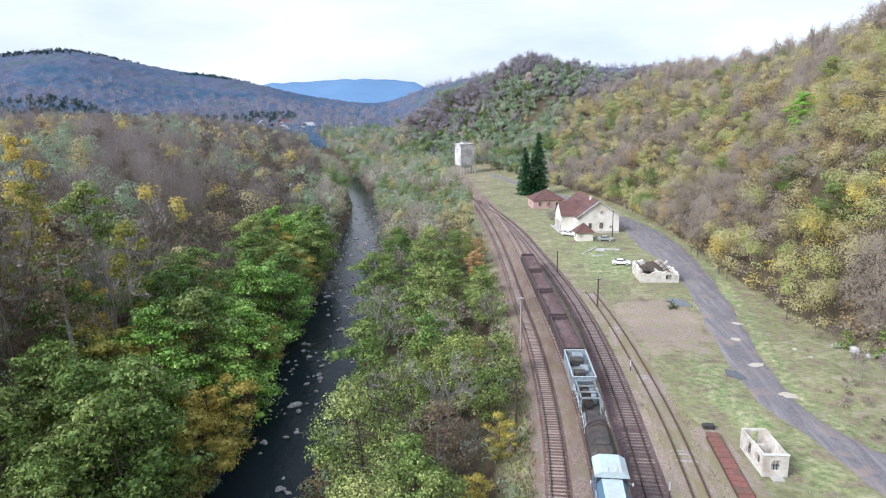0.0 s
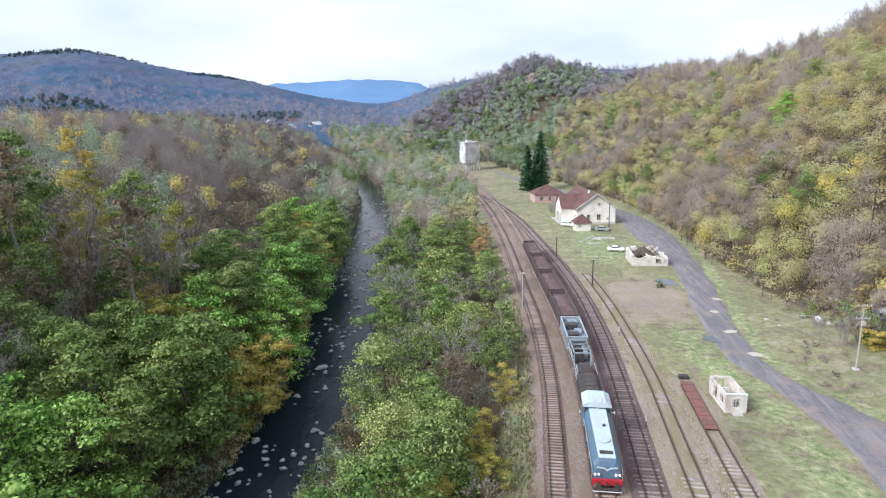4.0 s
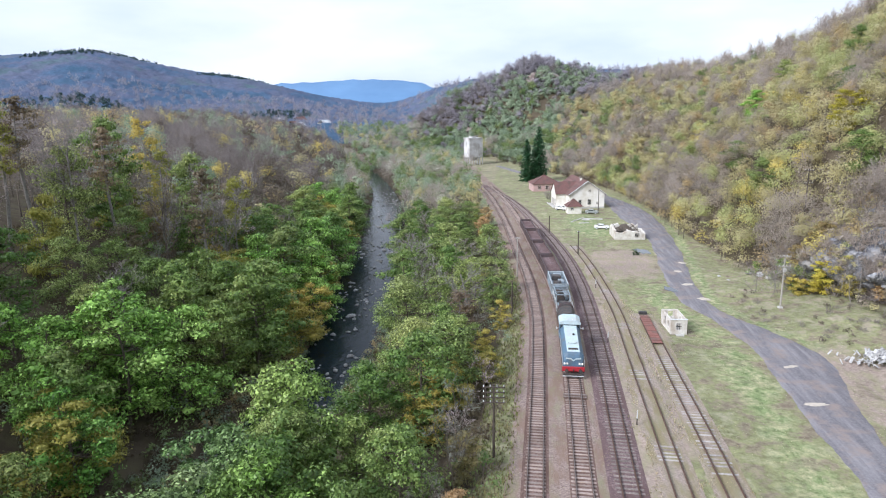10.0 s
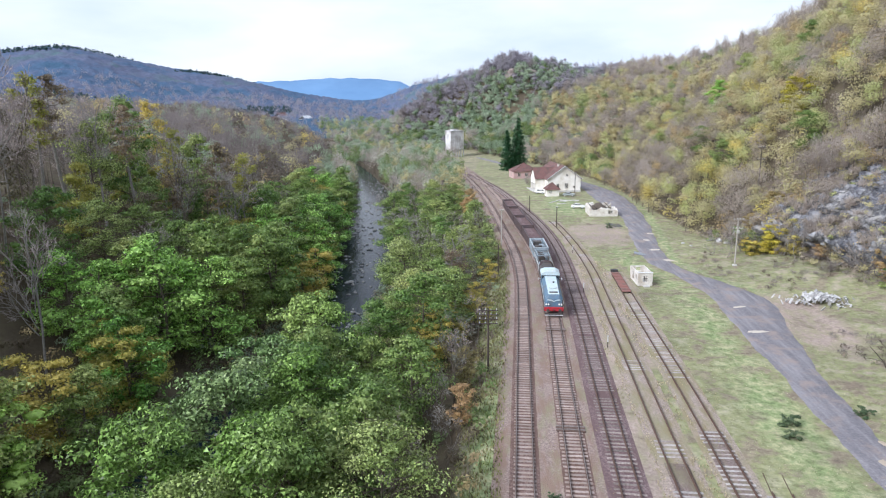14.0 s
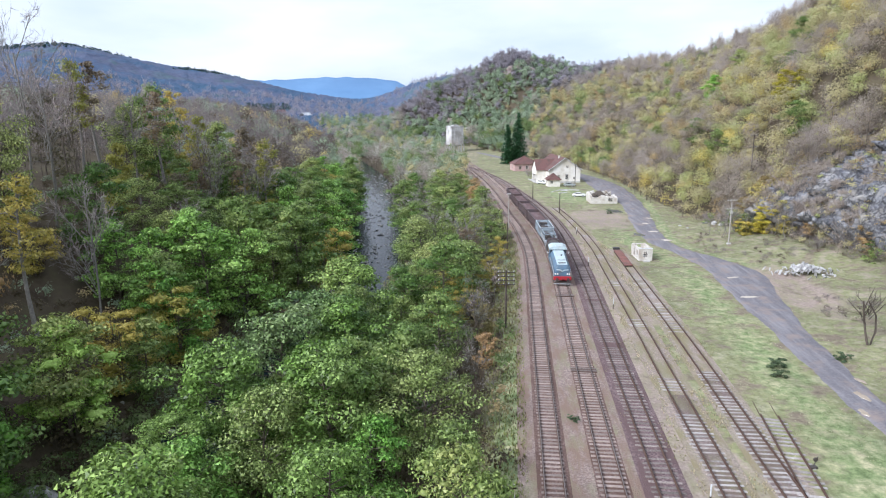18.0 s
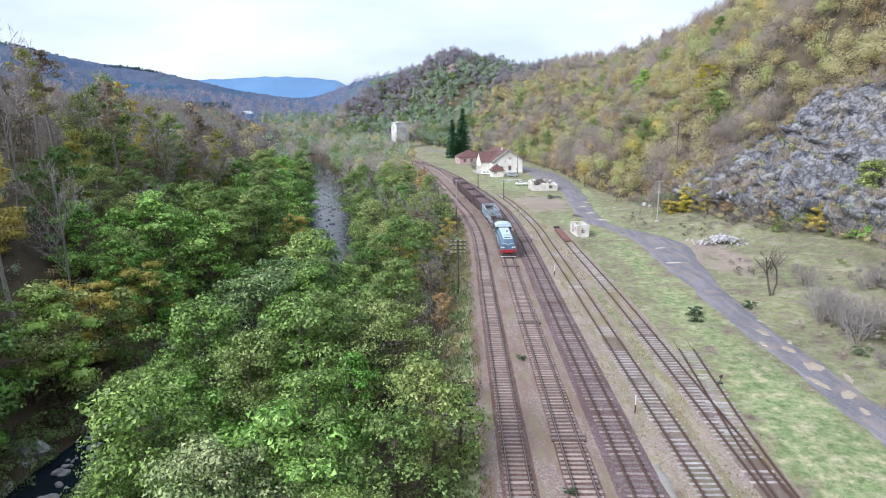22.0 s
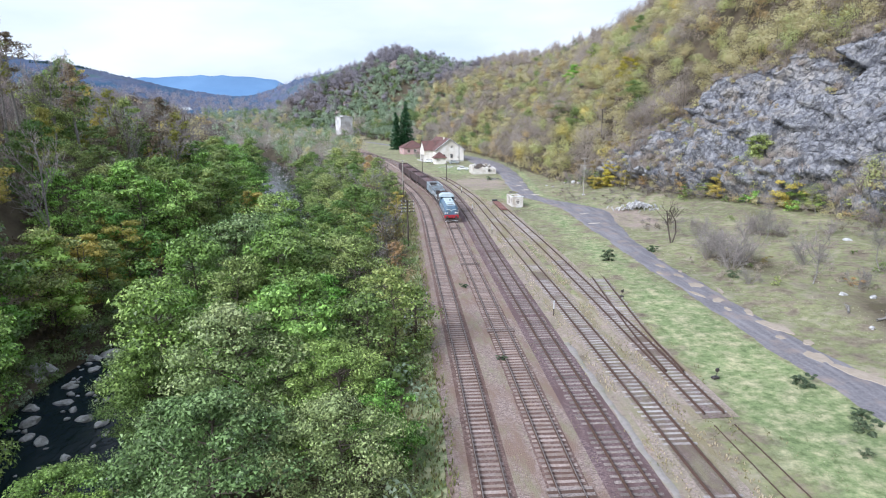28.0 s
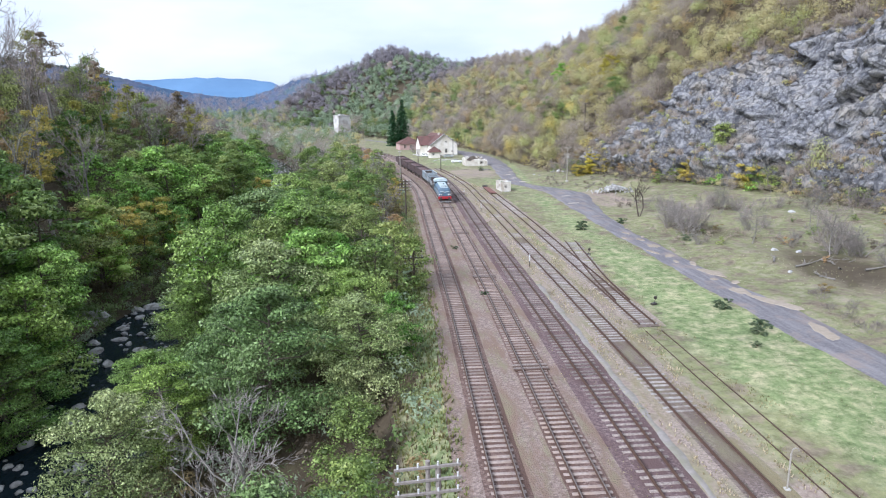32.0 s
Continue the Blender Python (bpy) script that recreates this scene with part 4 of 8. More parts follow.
for i in range(4):
    w, c = broadleaf(10 + i, 13, 4.5, 50, 11000, 0.15, low=0.16, blob_r=1.35)
    tree_kind(f"green{i}", w, c, BARK, (LEAF_GREEN, LEAF_FRESH, LEAF_GREEN, LEAF_SILVER)[i])
for i in range(3):
    w, c = broadleaf(15 + i, 13, 4.6, 84, 25000, 0.1, low=0.12, blob_r=1.2, open_=0.15 * i)
    tree_kind(f"fine{i}", w, c, BARK, (LEAF_FRESH, LEAF_SILVER, LEAF_OLIVE)[i])
for i in range(2):
    w, c = broadleaf(20 + i, 12.5, 4.4, 44, 11000, 0.122, low=0.18, open_=0.3, blob_r=1.45)
    tree_kind(f"olive{i}", w, c, BARK, LEAF_OLIVE)
w, c = broadleaf(31, 9, 3.4, 34, 6000, 0.13, low=0.1, stems=3, core=0.4)
tree_kind("yellow0", w, c, BARK, LEAF_YELLOW)
w, c = broadleaf(32, 10, 3.2, 30, 4600, 0.14, low=0.15, open_=0.4, core=0.4)
tree_kind("yellow1", w, c, BARK, LEAF_YELLOW)
LEAF_GOLD = leaf_material("leaf_gold", [(0.50, 0.38, 0.05), (0.60, 0.47, 0.065), (0.66, 0.55, 0.10)], spread=0.3)
w, c = broadleaf(35, 8.5, 3.0, 34, 5200, 0.15, low=0.08, stems=2, core=0.4)
tree_kind("gold0", w, c, BARK, LEAF_GOLD)
w, c = broadleaf(33, 10, 3.2, 30, 4400, 0.14, low=0.15, open_=0.5, core=0.4)
tree_kind("rust0", w, c, BARK, LEAF_RUST)
for i in range(4):
    w, c = broadleaf(50 + i, 13, 4.3, 40, 6200, 0.165, low=0.14, open_=0.12, blob_r=1.45, core=0.3)
    tree_kind(f"mid{i}", w, c, BARK, (LEAF_MOSS, LEAF_GREEN, LEAF_MOSS, LEAF_OLIVE)[i])
for i in range(3):
    tree_kind(f"bare{i}", *bare(60 + i, 13, 4, 3, 0.3, 5), BARK_PALE if i else BARK, TWIG)
tree_kind("bush_bare", *bare(70, 4.8, 2, 2, 0.1, 6, stems=6, r0=0.07, twigs=8), BARK_TWIG, TWIG, "bush")
tree_kind("sapling_bare", *bare(72, 7.5, 2, 3, 0.15, 6, stems=1, r0=0.09, twigs=4), BARK_PALE, TWIG)
tree_kind("snag", *bare(71, 6.5, 2, 2, 0.45, 3, stems=2, r0=0.15, twigs=3), BARK_DEAD, BARK_DEAD)
w, c = broadleaf(37, 13, 3.6, 34, 3600, 0.15, low=0.2, open_=0.55)
tree_kind("brown0", w, c, BARK_PALE, LEAF_BROWN)
for i in range(2):
    w, c = broadleaf(38 + i, 19, 2.6, 26, 2600, 0.15, low=0.5, open_=0.45, blob_r=1.0)
    tree_kind(f"birch{i}", w, c, BARK_PALE, (LEAF_BROWN, LEAF_YELLOW)[i])
w, c = broadleaf(36, 12, 4.0, 44, 6500, 0.15, low=0.14, core=0.5)
tree_kind("lime0", w, c, BARK, LEAF_LIME)
w, c = spruce(80, 24)
tree_kind("spruce0", w, c, BARK, NEEDLES)
w, c = spruce(81, 19)
tree_kind("spruce1", w, c, BARK, NEEDLES)
w, c = broadleaf(90, 2.4, 1.6, 16, 1300, 0.12, low=0.05, stems=2, blob_r=0.6)
tree_kind("bush_green", w, c, BARK, LEAF_GREEN, "bush")
LEAF_DARK = leaf_material("leaf_dark", [(0.065, 0.10, 0.055), (0.10, 0.14, 0.075), (0.15, 0.18, 0.10)], spread=0.4)
w, c = broadleaf(94, 2.3, 1.7, 26, 4200, 0.12, low=0.04, stems=4, blob_r=0.55)
tree_kind("bush_dark", w, c, BARK, LEAF_DARK, "bush")
w, c = broadleaf(91, 2.6, 1.6, 16, 1200, 0.12, low=0.05, stems=3, blob_r=0.6, open_=0.4)
tree_kind("bush_olive", w, c, BARK, LEAF_OLIVE, "bush")
w, c = broadleaf(92, 2.4, 1.5, 16, 1200, 0.12, low=0.05, stems=3, blob_r=0.55, open_=0.4)
tree_kind("bush_rust", w, c, BARK, LEAF_RUST, "bush")
w, c = broadleaf(93, 3.4, 1.9, 18, 2600, 0.12, low=0.05, stems=3, blob_r=0.7)
tree_kind("bush_yellow", w, c, BARK, LEAF_YELLOW, "bush")

LABELS = {
    "green": ("green broadleaf alder tree on the river bank", "alders on the bank"),
    "fine": ("large leafy alder tree beside the line", "alders on the bank"),
    "olive": ("olive-green thinning broadleaf tree on the bank", "alders on the bank"),
    "mid": ("green broadleaf tree in the riverside wood", "riverside trees"),
    "yellow": ("yellow autumn tree at the edge of the wood", "autumn trees"),
    "lime": ("fresh light green tree among the autumn woods", "autumn trees"),
    "brown": ("thinning brown autumn tree on the wooded slope", "autumn trees"),
    "rust": ("rusty brown autumn tree on the slope", "autumn trees"),
    "bare": ("leafless grey tree with fine twigs", "bare trees"),
    "birch": ("tall slender tree with pale trunk and thin high crown", "pale trees"),
}


def kind_of(key):
    return LABELS[key.rstrip("0123456789")]


def scatter(rng, n, inside, gap, box_):
    """Points of a region, no two nearer than gap(x, y)."""
    pts, cells = [], {}
    for _ in range(n):
        x, y = rng.uniform(box_[0], box_[1]), rng.uniform(box_[2], box_[3])
        if not inside(x, y):
            continue
        g = gap(x, y)
        c = (int(x // 4), int(y // 4))
        if all((x - a) ** 2 + (y - b) ** 2 > g * g for i in (-2, -1, 0, 1, 2) for j in (-2, -1, 0, 1, 2) for a, b in cells.get((c[0] + i, c[1] + j), ())):
            cells.setdefault(c, []).append((x, y))
            pts.append((x, y))
    return pts


rng = np.random.default_rng(5)
STRIP_L = curve([(-60, -15), (0, -16), (8, -18), (26, -24), (45, -25.5), (70, -20.5), (88, -17.0), (108, -16.6), (124, -19.5), (165, -28.5), (202, -36.5), (247, -45), (330, -68)])
# strip between the river and the line
strip_pts = scatter(rng, 5000, lambda x, y: float(STRIP_L(y)) < x < float(T1(y)) - 5.6, lambda x, y: 6.2, (-60, 4, -30, 215))
for x, y in strip_pts:
    if (x + 18.6) ** 2 + (y - 30.5) ** 2 < 16:
        continue
    near_line = float(T1(y)) - x
    if near_line < 9.5:
        key = ["yellow0", "rust0", "mid3", "bare0", "yellow1"][int(rng.integers(5))] if y > 42 else ["mid1", "mid0", "mid3", "mid2"][int(rng.integers(4))]
        s = rng.uniform(0.5, 0.85)
    elif y < 21:
        key = ["fine0", "fine1", "fine1", "fine2", "bare1"][int(rng.integers(5))]
        s = rng.uniform(0.85, 1.3)
    elif y < 48:
        key = ["green0", "green1", "green2", "green3", "olive0", "green1", "olive1", "green0", "mid1"][int(rng.integers(9))]
        s = rng.uniform(0.82, 1.3)
    else:
        key = ["mid0", "mid1", "mid2", "mid3", "mid0", "mid3", "olive0"][int(rng.integers(7))] if y < 105 else ["mid3", "olive0", "olive1", "mid2", "bare1", "mid3", "bare0", "brown0"][int(rng.integers(8))]
        s = rng.uniform(0.8, 1.25)
    plant(key, x, y, s, *kind_of(key))
# west bank row of alders
west_pts = scatter(rng, 5000, lambda x, y: float(RIV_L(y)) - 15 < x < float(RIV_L(y)) - (4.8 if 45 < y < 82 else 3.0 if y < 95 else 0.6), lambda x, y: 8.5 if 33 < y < 80 else 6.4 if y < 95 else 5.4, (-110, -30, -10, 215))
for x, y in west_pts:
    key = ["mid0", "mid1", "mid2", "mid0", "green0", "mid2"][int(rng.integers(6))] if 15 < y < 60 else ["mid0", "mid1", "mid2", "mid2", "mid1", "mid0", "yellow0"][int(rng.integers(7))]
    plant(key, x, y, rng.uniform(1.1, 1.5), *kind_of(key))
# herbs and shoots along both water lines
herb_pts = scatter(rng, 9000, lambda x, y: -3.8 < x - float(RIV_L(y)) < 0.3 or -0.3 < x - float(RIV_R(y)) < 3.8, lambda x, y: 0.95, (-48, -20, -28, 130))
# trees leaning over the water on the near west bank
for i in range(16):
    y = -6 + i * 2.9 + rng.uniform(-1, 1)
    key = ["mid0", "mid1", "green1", "mid2", "mid3"][i % 5]
    plant(key, float(RIV_L(y)) - rng.uniform(2.2, 5.0), y, rng.uniform(0.7, 1.0), *kind_of(key))
# hillside wood, its nearer part as single trees
slope_pts = scatter(rng, 6000, lambda x, y: float(RIV_L(y)) - 44 < x < float(RIV_L(y)) - 15, lambda x, y: 8.0 if 35 < y < 95 and x > float(RIV_L(y)) - 34 else 5.2, (-130, -40, 8, 150))
for x, y in slope_pts:
    pick = ["bare0", "bare1", "yellow0", "brown0", "birch1", "bare2", "yellow1", "olive1", "rust0", "bare1"] if 30 < y < 88 else ["bare0", "birch0", "olive1", "brown0", "bare2", "birch1", "bare1", "olive0", "birch0", "mid2", "bare1", "bare0", "yellow1", "brown0"]
    low_ = 72 < y < 116 and x > float(RIV_L(y)) - 32
    if low_:
        pick = ["mid0", "mid1", "yellow0", "olive0", "mid3", "brown0", "brown0", "rust0", "bare0", "bare1"]
    key = pick[int(rng.integers(len(pick)))]
    plant(key, x, y, rng.uniform(0.85, 1.1) if low_ else rng.uniform(1.05, 1.4) if key[:3] in ("bar", "mid") else rng.uniform(0.9, 1.3), *kind_of(key), tall=rng.uniform(1.0, 1.2) if low_ else rng.uniform(1.0, 1.3) + (0.0 if key[:3] == "bir" else 0.4 if y < 95 else 0.2))


# ---- far woods, one object a kind ----
def wood_stuff(name, label, pts, rng, leaf, bark, h, r, n, size, twig=False, zs=None, depth=0.33):
    """Many trees in one object: each a crown of fine sprays of leaves or twigs hung in uneven boughs, on a stem."""
    if not len(pts):
        return
    pts = np.asarray(pts, float)
    zs = height(pts[:, 0], pts[:, 1]) if zs is None else zs
    m = len(pts)
    hh = h * rng.uniform(0.7, 1.25, m)
    rr = r * rng.uniform(0.75, 1.25, m)
    ph = rng.uniform(0, 6.28, (m, 1, 4))

    def lumpy(d):
        return 1 + 0.2 * np.sin(d[..., 0] * 3.1 + ph[..., 0]) * np.cos(d[..., 1] * 3.7 + ph[..., 1]) + 0.16 * np.sin(d[..., 2] * 4.3 + d[..., 0] * 4.1 + ph[..., 2]) + 0.12 * np.cos(d[..., 1] * 6.9 + d[..., 2] * 5.1 + ph[..., 3])

    def place(d, rad):
        k = lumpy(d) * rad
        return np.stack([pts[:, :1] + d[..., 0] * k * rr[:, None], pts[:, 1:2] + d[..., 1] * k * rr[:, None], zs[:, None] + hh[:, None] * (0.95 - depth + depth * d[..., 2] * k)], -1)
    d = unit(rng.normal(size=(m, n, 3)) + [0, 0, 0.4])
    if twig:
        cen = place(d, rng.uniform(0.5, 1.12, (m, n))).reshape(-1, 3)
    else:
        # boughs, then leaves round each bough
        nb = 9
        bd = unit(rng.normal(size=(m, nb, 3)) + [0, 0, 0.45])
        bc = place(bd, rng.uniform(0.35, 0.8, (m, nb)))
        own = rng.integers(0, nb, (m, n))
        out_ = unit(rng.normal(size=(m, n, 3)) + [0, 0, 0.3])
        base = np.take_along_axis(bc, own[..., None], 1)
        cen = base + out_ * (rng.uniform(0.3, 1.0, (m, n)) ** 0.5 * 0.5)[..., None] * rr[:, None, None] * np.array([1, 1, 0.75])
        d = unit(out_ + 0.7 * np.take_along_axis(bd, own[..., None], 1))
        cen = cen.reshape(-1, 3)
    if twig:
        up = unit(d * np.array([1, 1, 0.4]) * 0.55 + np.array([0, 0, 0.6]) + rng.normal(size=d.shape) * 0.3).reshape(-1, 3)
        L = (size * rng.uniform(0.6, 1.5, len(cen)))[:, None]
        side = unit(np.cross(up, rng.normal(size=cen.shape))) * size * 0.05
        v = np.stack([cen - up * L * 0.6 - side, cen - up * L * 0.6 + side, cen + up * L * 0.6], 1).reshape(-1, 3)
    else:
        nr = unit(d * 1.0 + rng.normal(size=d.shape) * 0.14 + [0, 0, 0.3]).reshape(-1, 3)
        v = clumps(rng, cen, nr, size, 0.7)
    k = len(cen)
    sv = []
    for dx, dy in ((0.1, 0), (-0.05, 0.09), (-0.05, -0.09)):
        sv.append(np.stack([pts[:, 0] + dx * h / 9, pts[:, 1] + dy * h / 9, zs - 0.4], -1))
    stems = np.stack(sv + [np.stack([pts[:, 0], pts[:, 1], zs + hh * 0.8], -1)], 1).reshape(-1, 3)
    o = k * 3 + np.arange(m)[:, None] * 4
    tris = np.concatenate([tris_for(k), o + [0, 1, 3], o + [1, 2, 3], o + [2, 0, 3]])
    tone = np.clip(rng.random(m) * 0.75 + 0.25 * (0.5 + 0.5 * wobble(pts[:, 0], pts[:, 1], 0.08, 2.0)), 0, 1)
    me = mesh_np(name, np.concatenate([v, stems]), None, tris, mats=[leaf, bark], mat_index=np.r_[np.zeros(k, int), np.ones(3 * m, int)])
    at_ = me.attributes.new("tree_tone", "FLOAT", "POINT")
    at_.data.foreach_set("value", np.concatenate([np.repeat(tone, n * 3), np.repeat(tone, 4)]).astype(np.float32))
    return tagged(new(name, me), label, "woods", kind="stuff")


WORDS = {"bare": "bare grey", "mauve": "bare mauve-grey", "dusk_brown": "dark brown", "shade_brown": "low shade-darkened brown", "bluegreen": "dark bluish green", "lilac": "leafless lilac-grey"}


def mixed(name, where, pts, rng, shares, h, r, n, size, depth=0.33):
    pts = np.asarray(pts)
    pick = rng.random(len(pts))
    # kinds grow in drifts
    pick = np.clip((pick - 0.5) * 0.5 + 0.5 + 0.35 * wobble(pts[:, 0], pts[:, 1], 0.05, 9.0) + 0.3 * wobble(pts[:, 1], pts[:, 0], 0.17, 4.0), 0, 0.999)
    order = np.argsort(np.argsort(pick))
    pick = order / max(1, len(pts))
    lo = 0.0
    for kind, share in shares:
        sel = pts[(pick >= lo) & (pick < lo + share)]
        lo += share
        leaf = WOODS[kind]
        t = kind in ("bare", "mauve")
        wood_stuff(f"{name}_{kind}", f"{WORDS.get(kind, kind)} trees of the {where}", sel, rng, leaf, BARK, h, r, int(n * 1.5) if t else n, size * (3.6 if t else 1), t, depth=depth)


def on_cliff(x, y):
    d = x - float(FOOT(y))
    return -60 < y < 136 and 0.5 < d < 15 and y < 131 - 0.2 * d


hill_pts = scatter(rng, 60000, lambda x, y: float(FOOT(y)) - 3.0 * (y > 132) - 62 * (y > 470) < x < float(RIDGE_X(y)) + 30 and not on_cliff(x, y) and (x - 16) ** 2 + (y - 467) ** 2 > 120 and (x - 6) ** 2 + (y - 457) ** 2 > 90, lambda x, y: 4.0 if y < 260 else 4.5, (-130, 158, -10, 640))
hp = np.array(hill_pts)
SHARES = [("bare", 0.20), ("brown", 0.13), ("rust", 0.06), ("olive", 0.42), ("yellow", 0.04), ("lime", 0.15)]
mixed("near_hillside_woods", "autumn hillside", hp[hp[:, 1] < 260], rng, SHARES, 10.5, 3.4, 1000, 0.165, 0.4)
far_ = (hp[:, 1] >= 260) & (hp[:, 1] < 455)
green_ = hp[:, 0] < 8 + 0.14 * (hp[:, 1] - 330)
mixed("far_hillside_woods", "autumn hillside", hp[far_ & ~green_], rng, [("bare", 0.24), ("brown", 0.12), ("rust", 0.08), ("olive", 0.36), ("lime", 0.12), ("green", 0.08)], 10.5, 3.5, 620, 0.25, 0.42)
mixed("far_green_woods", "slope behind the bunker", hp[far_ & green_], rng, [("bare", 0.06), ("bluegreen", 0.64), ("green", 0.30)], 10.5, 3.9, 640, 0.28, 0.44)
knob_ = hp[hp[:, 1] >= 455]
mixed("knob_foot_woods", "foot of the rocky knob", knob_[knob_[:, 1] < 498], rng, [("lilac", 0.22), ("bluegreen", 0.58), ("green", 0.20)], 9.5, 3.8, 360, 0.42, 0.44)
mixed("knob_top_woods", "rocky knob", knob_[knob_[:, 1] >= 498], rng, [("lilac", 0.70), ("mauve", 0.12), ("bluegreen", 0.18)], 9.5, 3.7, 420, 0.36, 0.42)
wst_pts = np.array(scatter(rng, 24000, lambda x, y: (x < float(RIV_L(y)) - 44 or y > 150) and float(RIV_L(y)) - 190 < x < float(RIV_L(y)) - 15, lambda x, y: 5.6, (-310, -50, -40, 560)))
WEST = [("mauve", 0.42), ("dusk_brown", 0.25), ("rust", 0.04), ("yellow", 0.03), ("olive", 0.09), ("bluegreen", 0.17)]
mixed("west_woods", "western slope", wst_pts[wst_pts[:, 1] < 260], rng, WEST, 17.0, 3.7, 420, 0.27, 0.26)
mixed("far_west_woods", "western slope", wst_pts[wst_pts[:, 1] >= 260], rng, WEST, 17.0, 3.8, 200, 0.4, 0.26)
val_pts = scatter(rng, 9000, lambda x, y: (y > 215 and float(RIV_R(y)) + 0.5 < x < float(T1(y)) - 6) or (y > 215 and float(RIV_L(y)) - 15 < x < float(RIV_L(y)) - 2) or (float(ROAD_R(y)) + 2 < x < float(FOOT(y)) + 3 and y > 400), lambda x, y: 4.6, (-190, 10, 215, 640))
mixed("valley_woods", "valley floor", val_pts, rng, [("green", 0.32), ("bluegreen", 0.30), ("olive", 0.14), ("pale", 0.12), ("bare", 0.12)], 14.0, 3.7, 360, 0.30)
# scrub and brambles at the foot of the rock, and low clumps in the rough meadow
foot_pts = scatter(rng, 5000, lambda x, y: -5.5 < x - float(FOOT(y)) < 2.5, lambda x, y: 1.5, (44, 88, 30, 150))
mixed("foot_scrub", "foot of the cliff", foot_pts, rng, [("mauve", 0.36), ("brown", 0.30), ("olive", 0.22), ("rust", 0.12)], 2.4, 1.3, 90, 0.15, 0.45)
rough_pts = scatter(rng, 1500, lambda x, y: float(ROAD_R(y)) + 2.0 < x < float(FOOT(y)) - 2 and math.sin(x * 0.31) * math.cos(y * 0.23) + math.sin(x * 0.13 + y * 0.17) > 0.35, lambda x, y: 1.1, (38, 84, 5, 135))
mixed("meadow_scrub", "rough meadow", rough_pts, rng, [("mauve", 0.36), ("dusk_brown", 0.30), ("brown", 0.34)], 0.8, 0.75, 60, 0.1, 0.4)
# scrub under the hillside trees
low_pts = scatter(rng, 70000, lambda x, y: float(FOOT(y)) - 2.5 * (y > 128) < x < float(RIDGE_X(y)) and not on_cliff(x, y), lambda x, y: 3.1 if y < 330 else 4.4, (-60, 150, 60, 500))
low_ = np.array(low_pts)
mixed("far_scrub", "far hillside", low_[low_[:, 1] >= 335], rng, [("bluegreen", 0.72), ("olive", 0.14), ("lilac", 0.14)], 4.6, 2.8, 150, 0.26, 0.45)
mixed("hillside_scrub", "autumn hillside", low_[low_[:, 1] < 335], rng, [("rust", 0.20), ("brown", 0.36), ("olive", 0.38), ("yellow", 0.06)], 4.6, 2.4, 150, 0.2, 0.45)
knob_brush = np.array(scatter(rng, 40000, lambda x, y: x < float(RIDGE_X(y)) + 10 and (x - 16) ** 2 + (y - 467) ** 2 > 90 and (x - 6) ** 2 + (y - 458) ** 2 > 60, lambda x, y: 3.0, (-105, 90, 436, 556)))
top_ = knob_brush[:, 1] + 14 * np.sin(knob_brush[:, 0] * 0.07) > 496
mixed("knob_brush_low", "foot of the rocky knob", knob_brush[~top_], rng, [("bluegreen", 0.74), ("green", 0.12), ("lilac", 0.14)], 5.0, 2.9, 130, 0.4, 0.45)
mixed("knob_brush_top", "rocky knob", knob_brush[top_], rng, [("lilac", 0.84), ("bluegreen", 0.16)], 4.4, 2.7, 120, 0.4, 0.45)
saddle = np.stack([rng.uniform(36, 92, 170), rng.uniform(452, 505, 170)], -1)
mixed("saddle_woods", "saddle beside the knob", saddle, rng, [("lilac", 0.8), ("bluegreen", 0.2)], 13.0, 3.6, 300, 0.4, 0.44)
# tall leafless trees along the skyline
sky_pts = [(float(RIDGE_X(y)) + rng.uniform(-14, 8), y) for y in rng.uniform(120, 470, 260)]
knob_sky = [(18 + rng.normal() * 26, 526 + rng.normal() * 12) for _ in range(150)]
wood_stuff("skyline_trees", "tall leafless trees on the ridge", sky_pts, rng, WOODS["bare"], BARK, 12.0, 2.2, 150, 2.0, True)
wood_stuff("knob_skyline_trees", "leafless lilac-grey trees on top of the knob", knob_sky, rng, WOODS["lilac"], BARK, 11.0, 2.4, 170, 1.9, True)
mixed("bank_herbs", "water's edge", herb_pts, rng, [("green", 0.40), ("bluegreen", 0.35), ("olive", 0.15), ("rust", 0.10)], 2.0, 1.1, 70, 0.15, 0.45)
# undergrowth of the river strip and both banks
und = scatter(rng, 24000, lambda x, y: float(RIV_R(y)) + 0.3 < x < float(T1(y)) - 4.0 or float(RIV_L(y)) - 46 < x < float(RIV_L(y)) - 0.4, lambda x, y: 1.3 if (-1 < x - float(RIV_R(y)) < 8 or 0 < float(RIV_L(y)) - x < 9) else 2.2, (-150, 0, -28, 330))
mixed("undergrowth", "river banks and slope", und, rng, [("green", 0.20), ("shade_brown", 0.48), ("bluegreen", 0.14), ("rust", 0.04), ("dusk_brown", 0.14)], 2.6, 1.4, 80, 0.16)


def polar(rng, n, az0, az1, r0, r1):
    az, r = np.radians(rng.uniform(az0, az1, n)), np.sqrt(rng.uniform(r0**2, r1**2, n))
    return np.stack([np.sin(az) * r, 50 + np.cos(az) * r], -1)


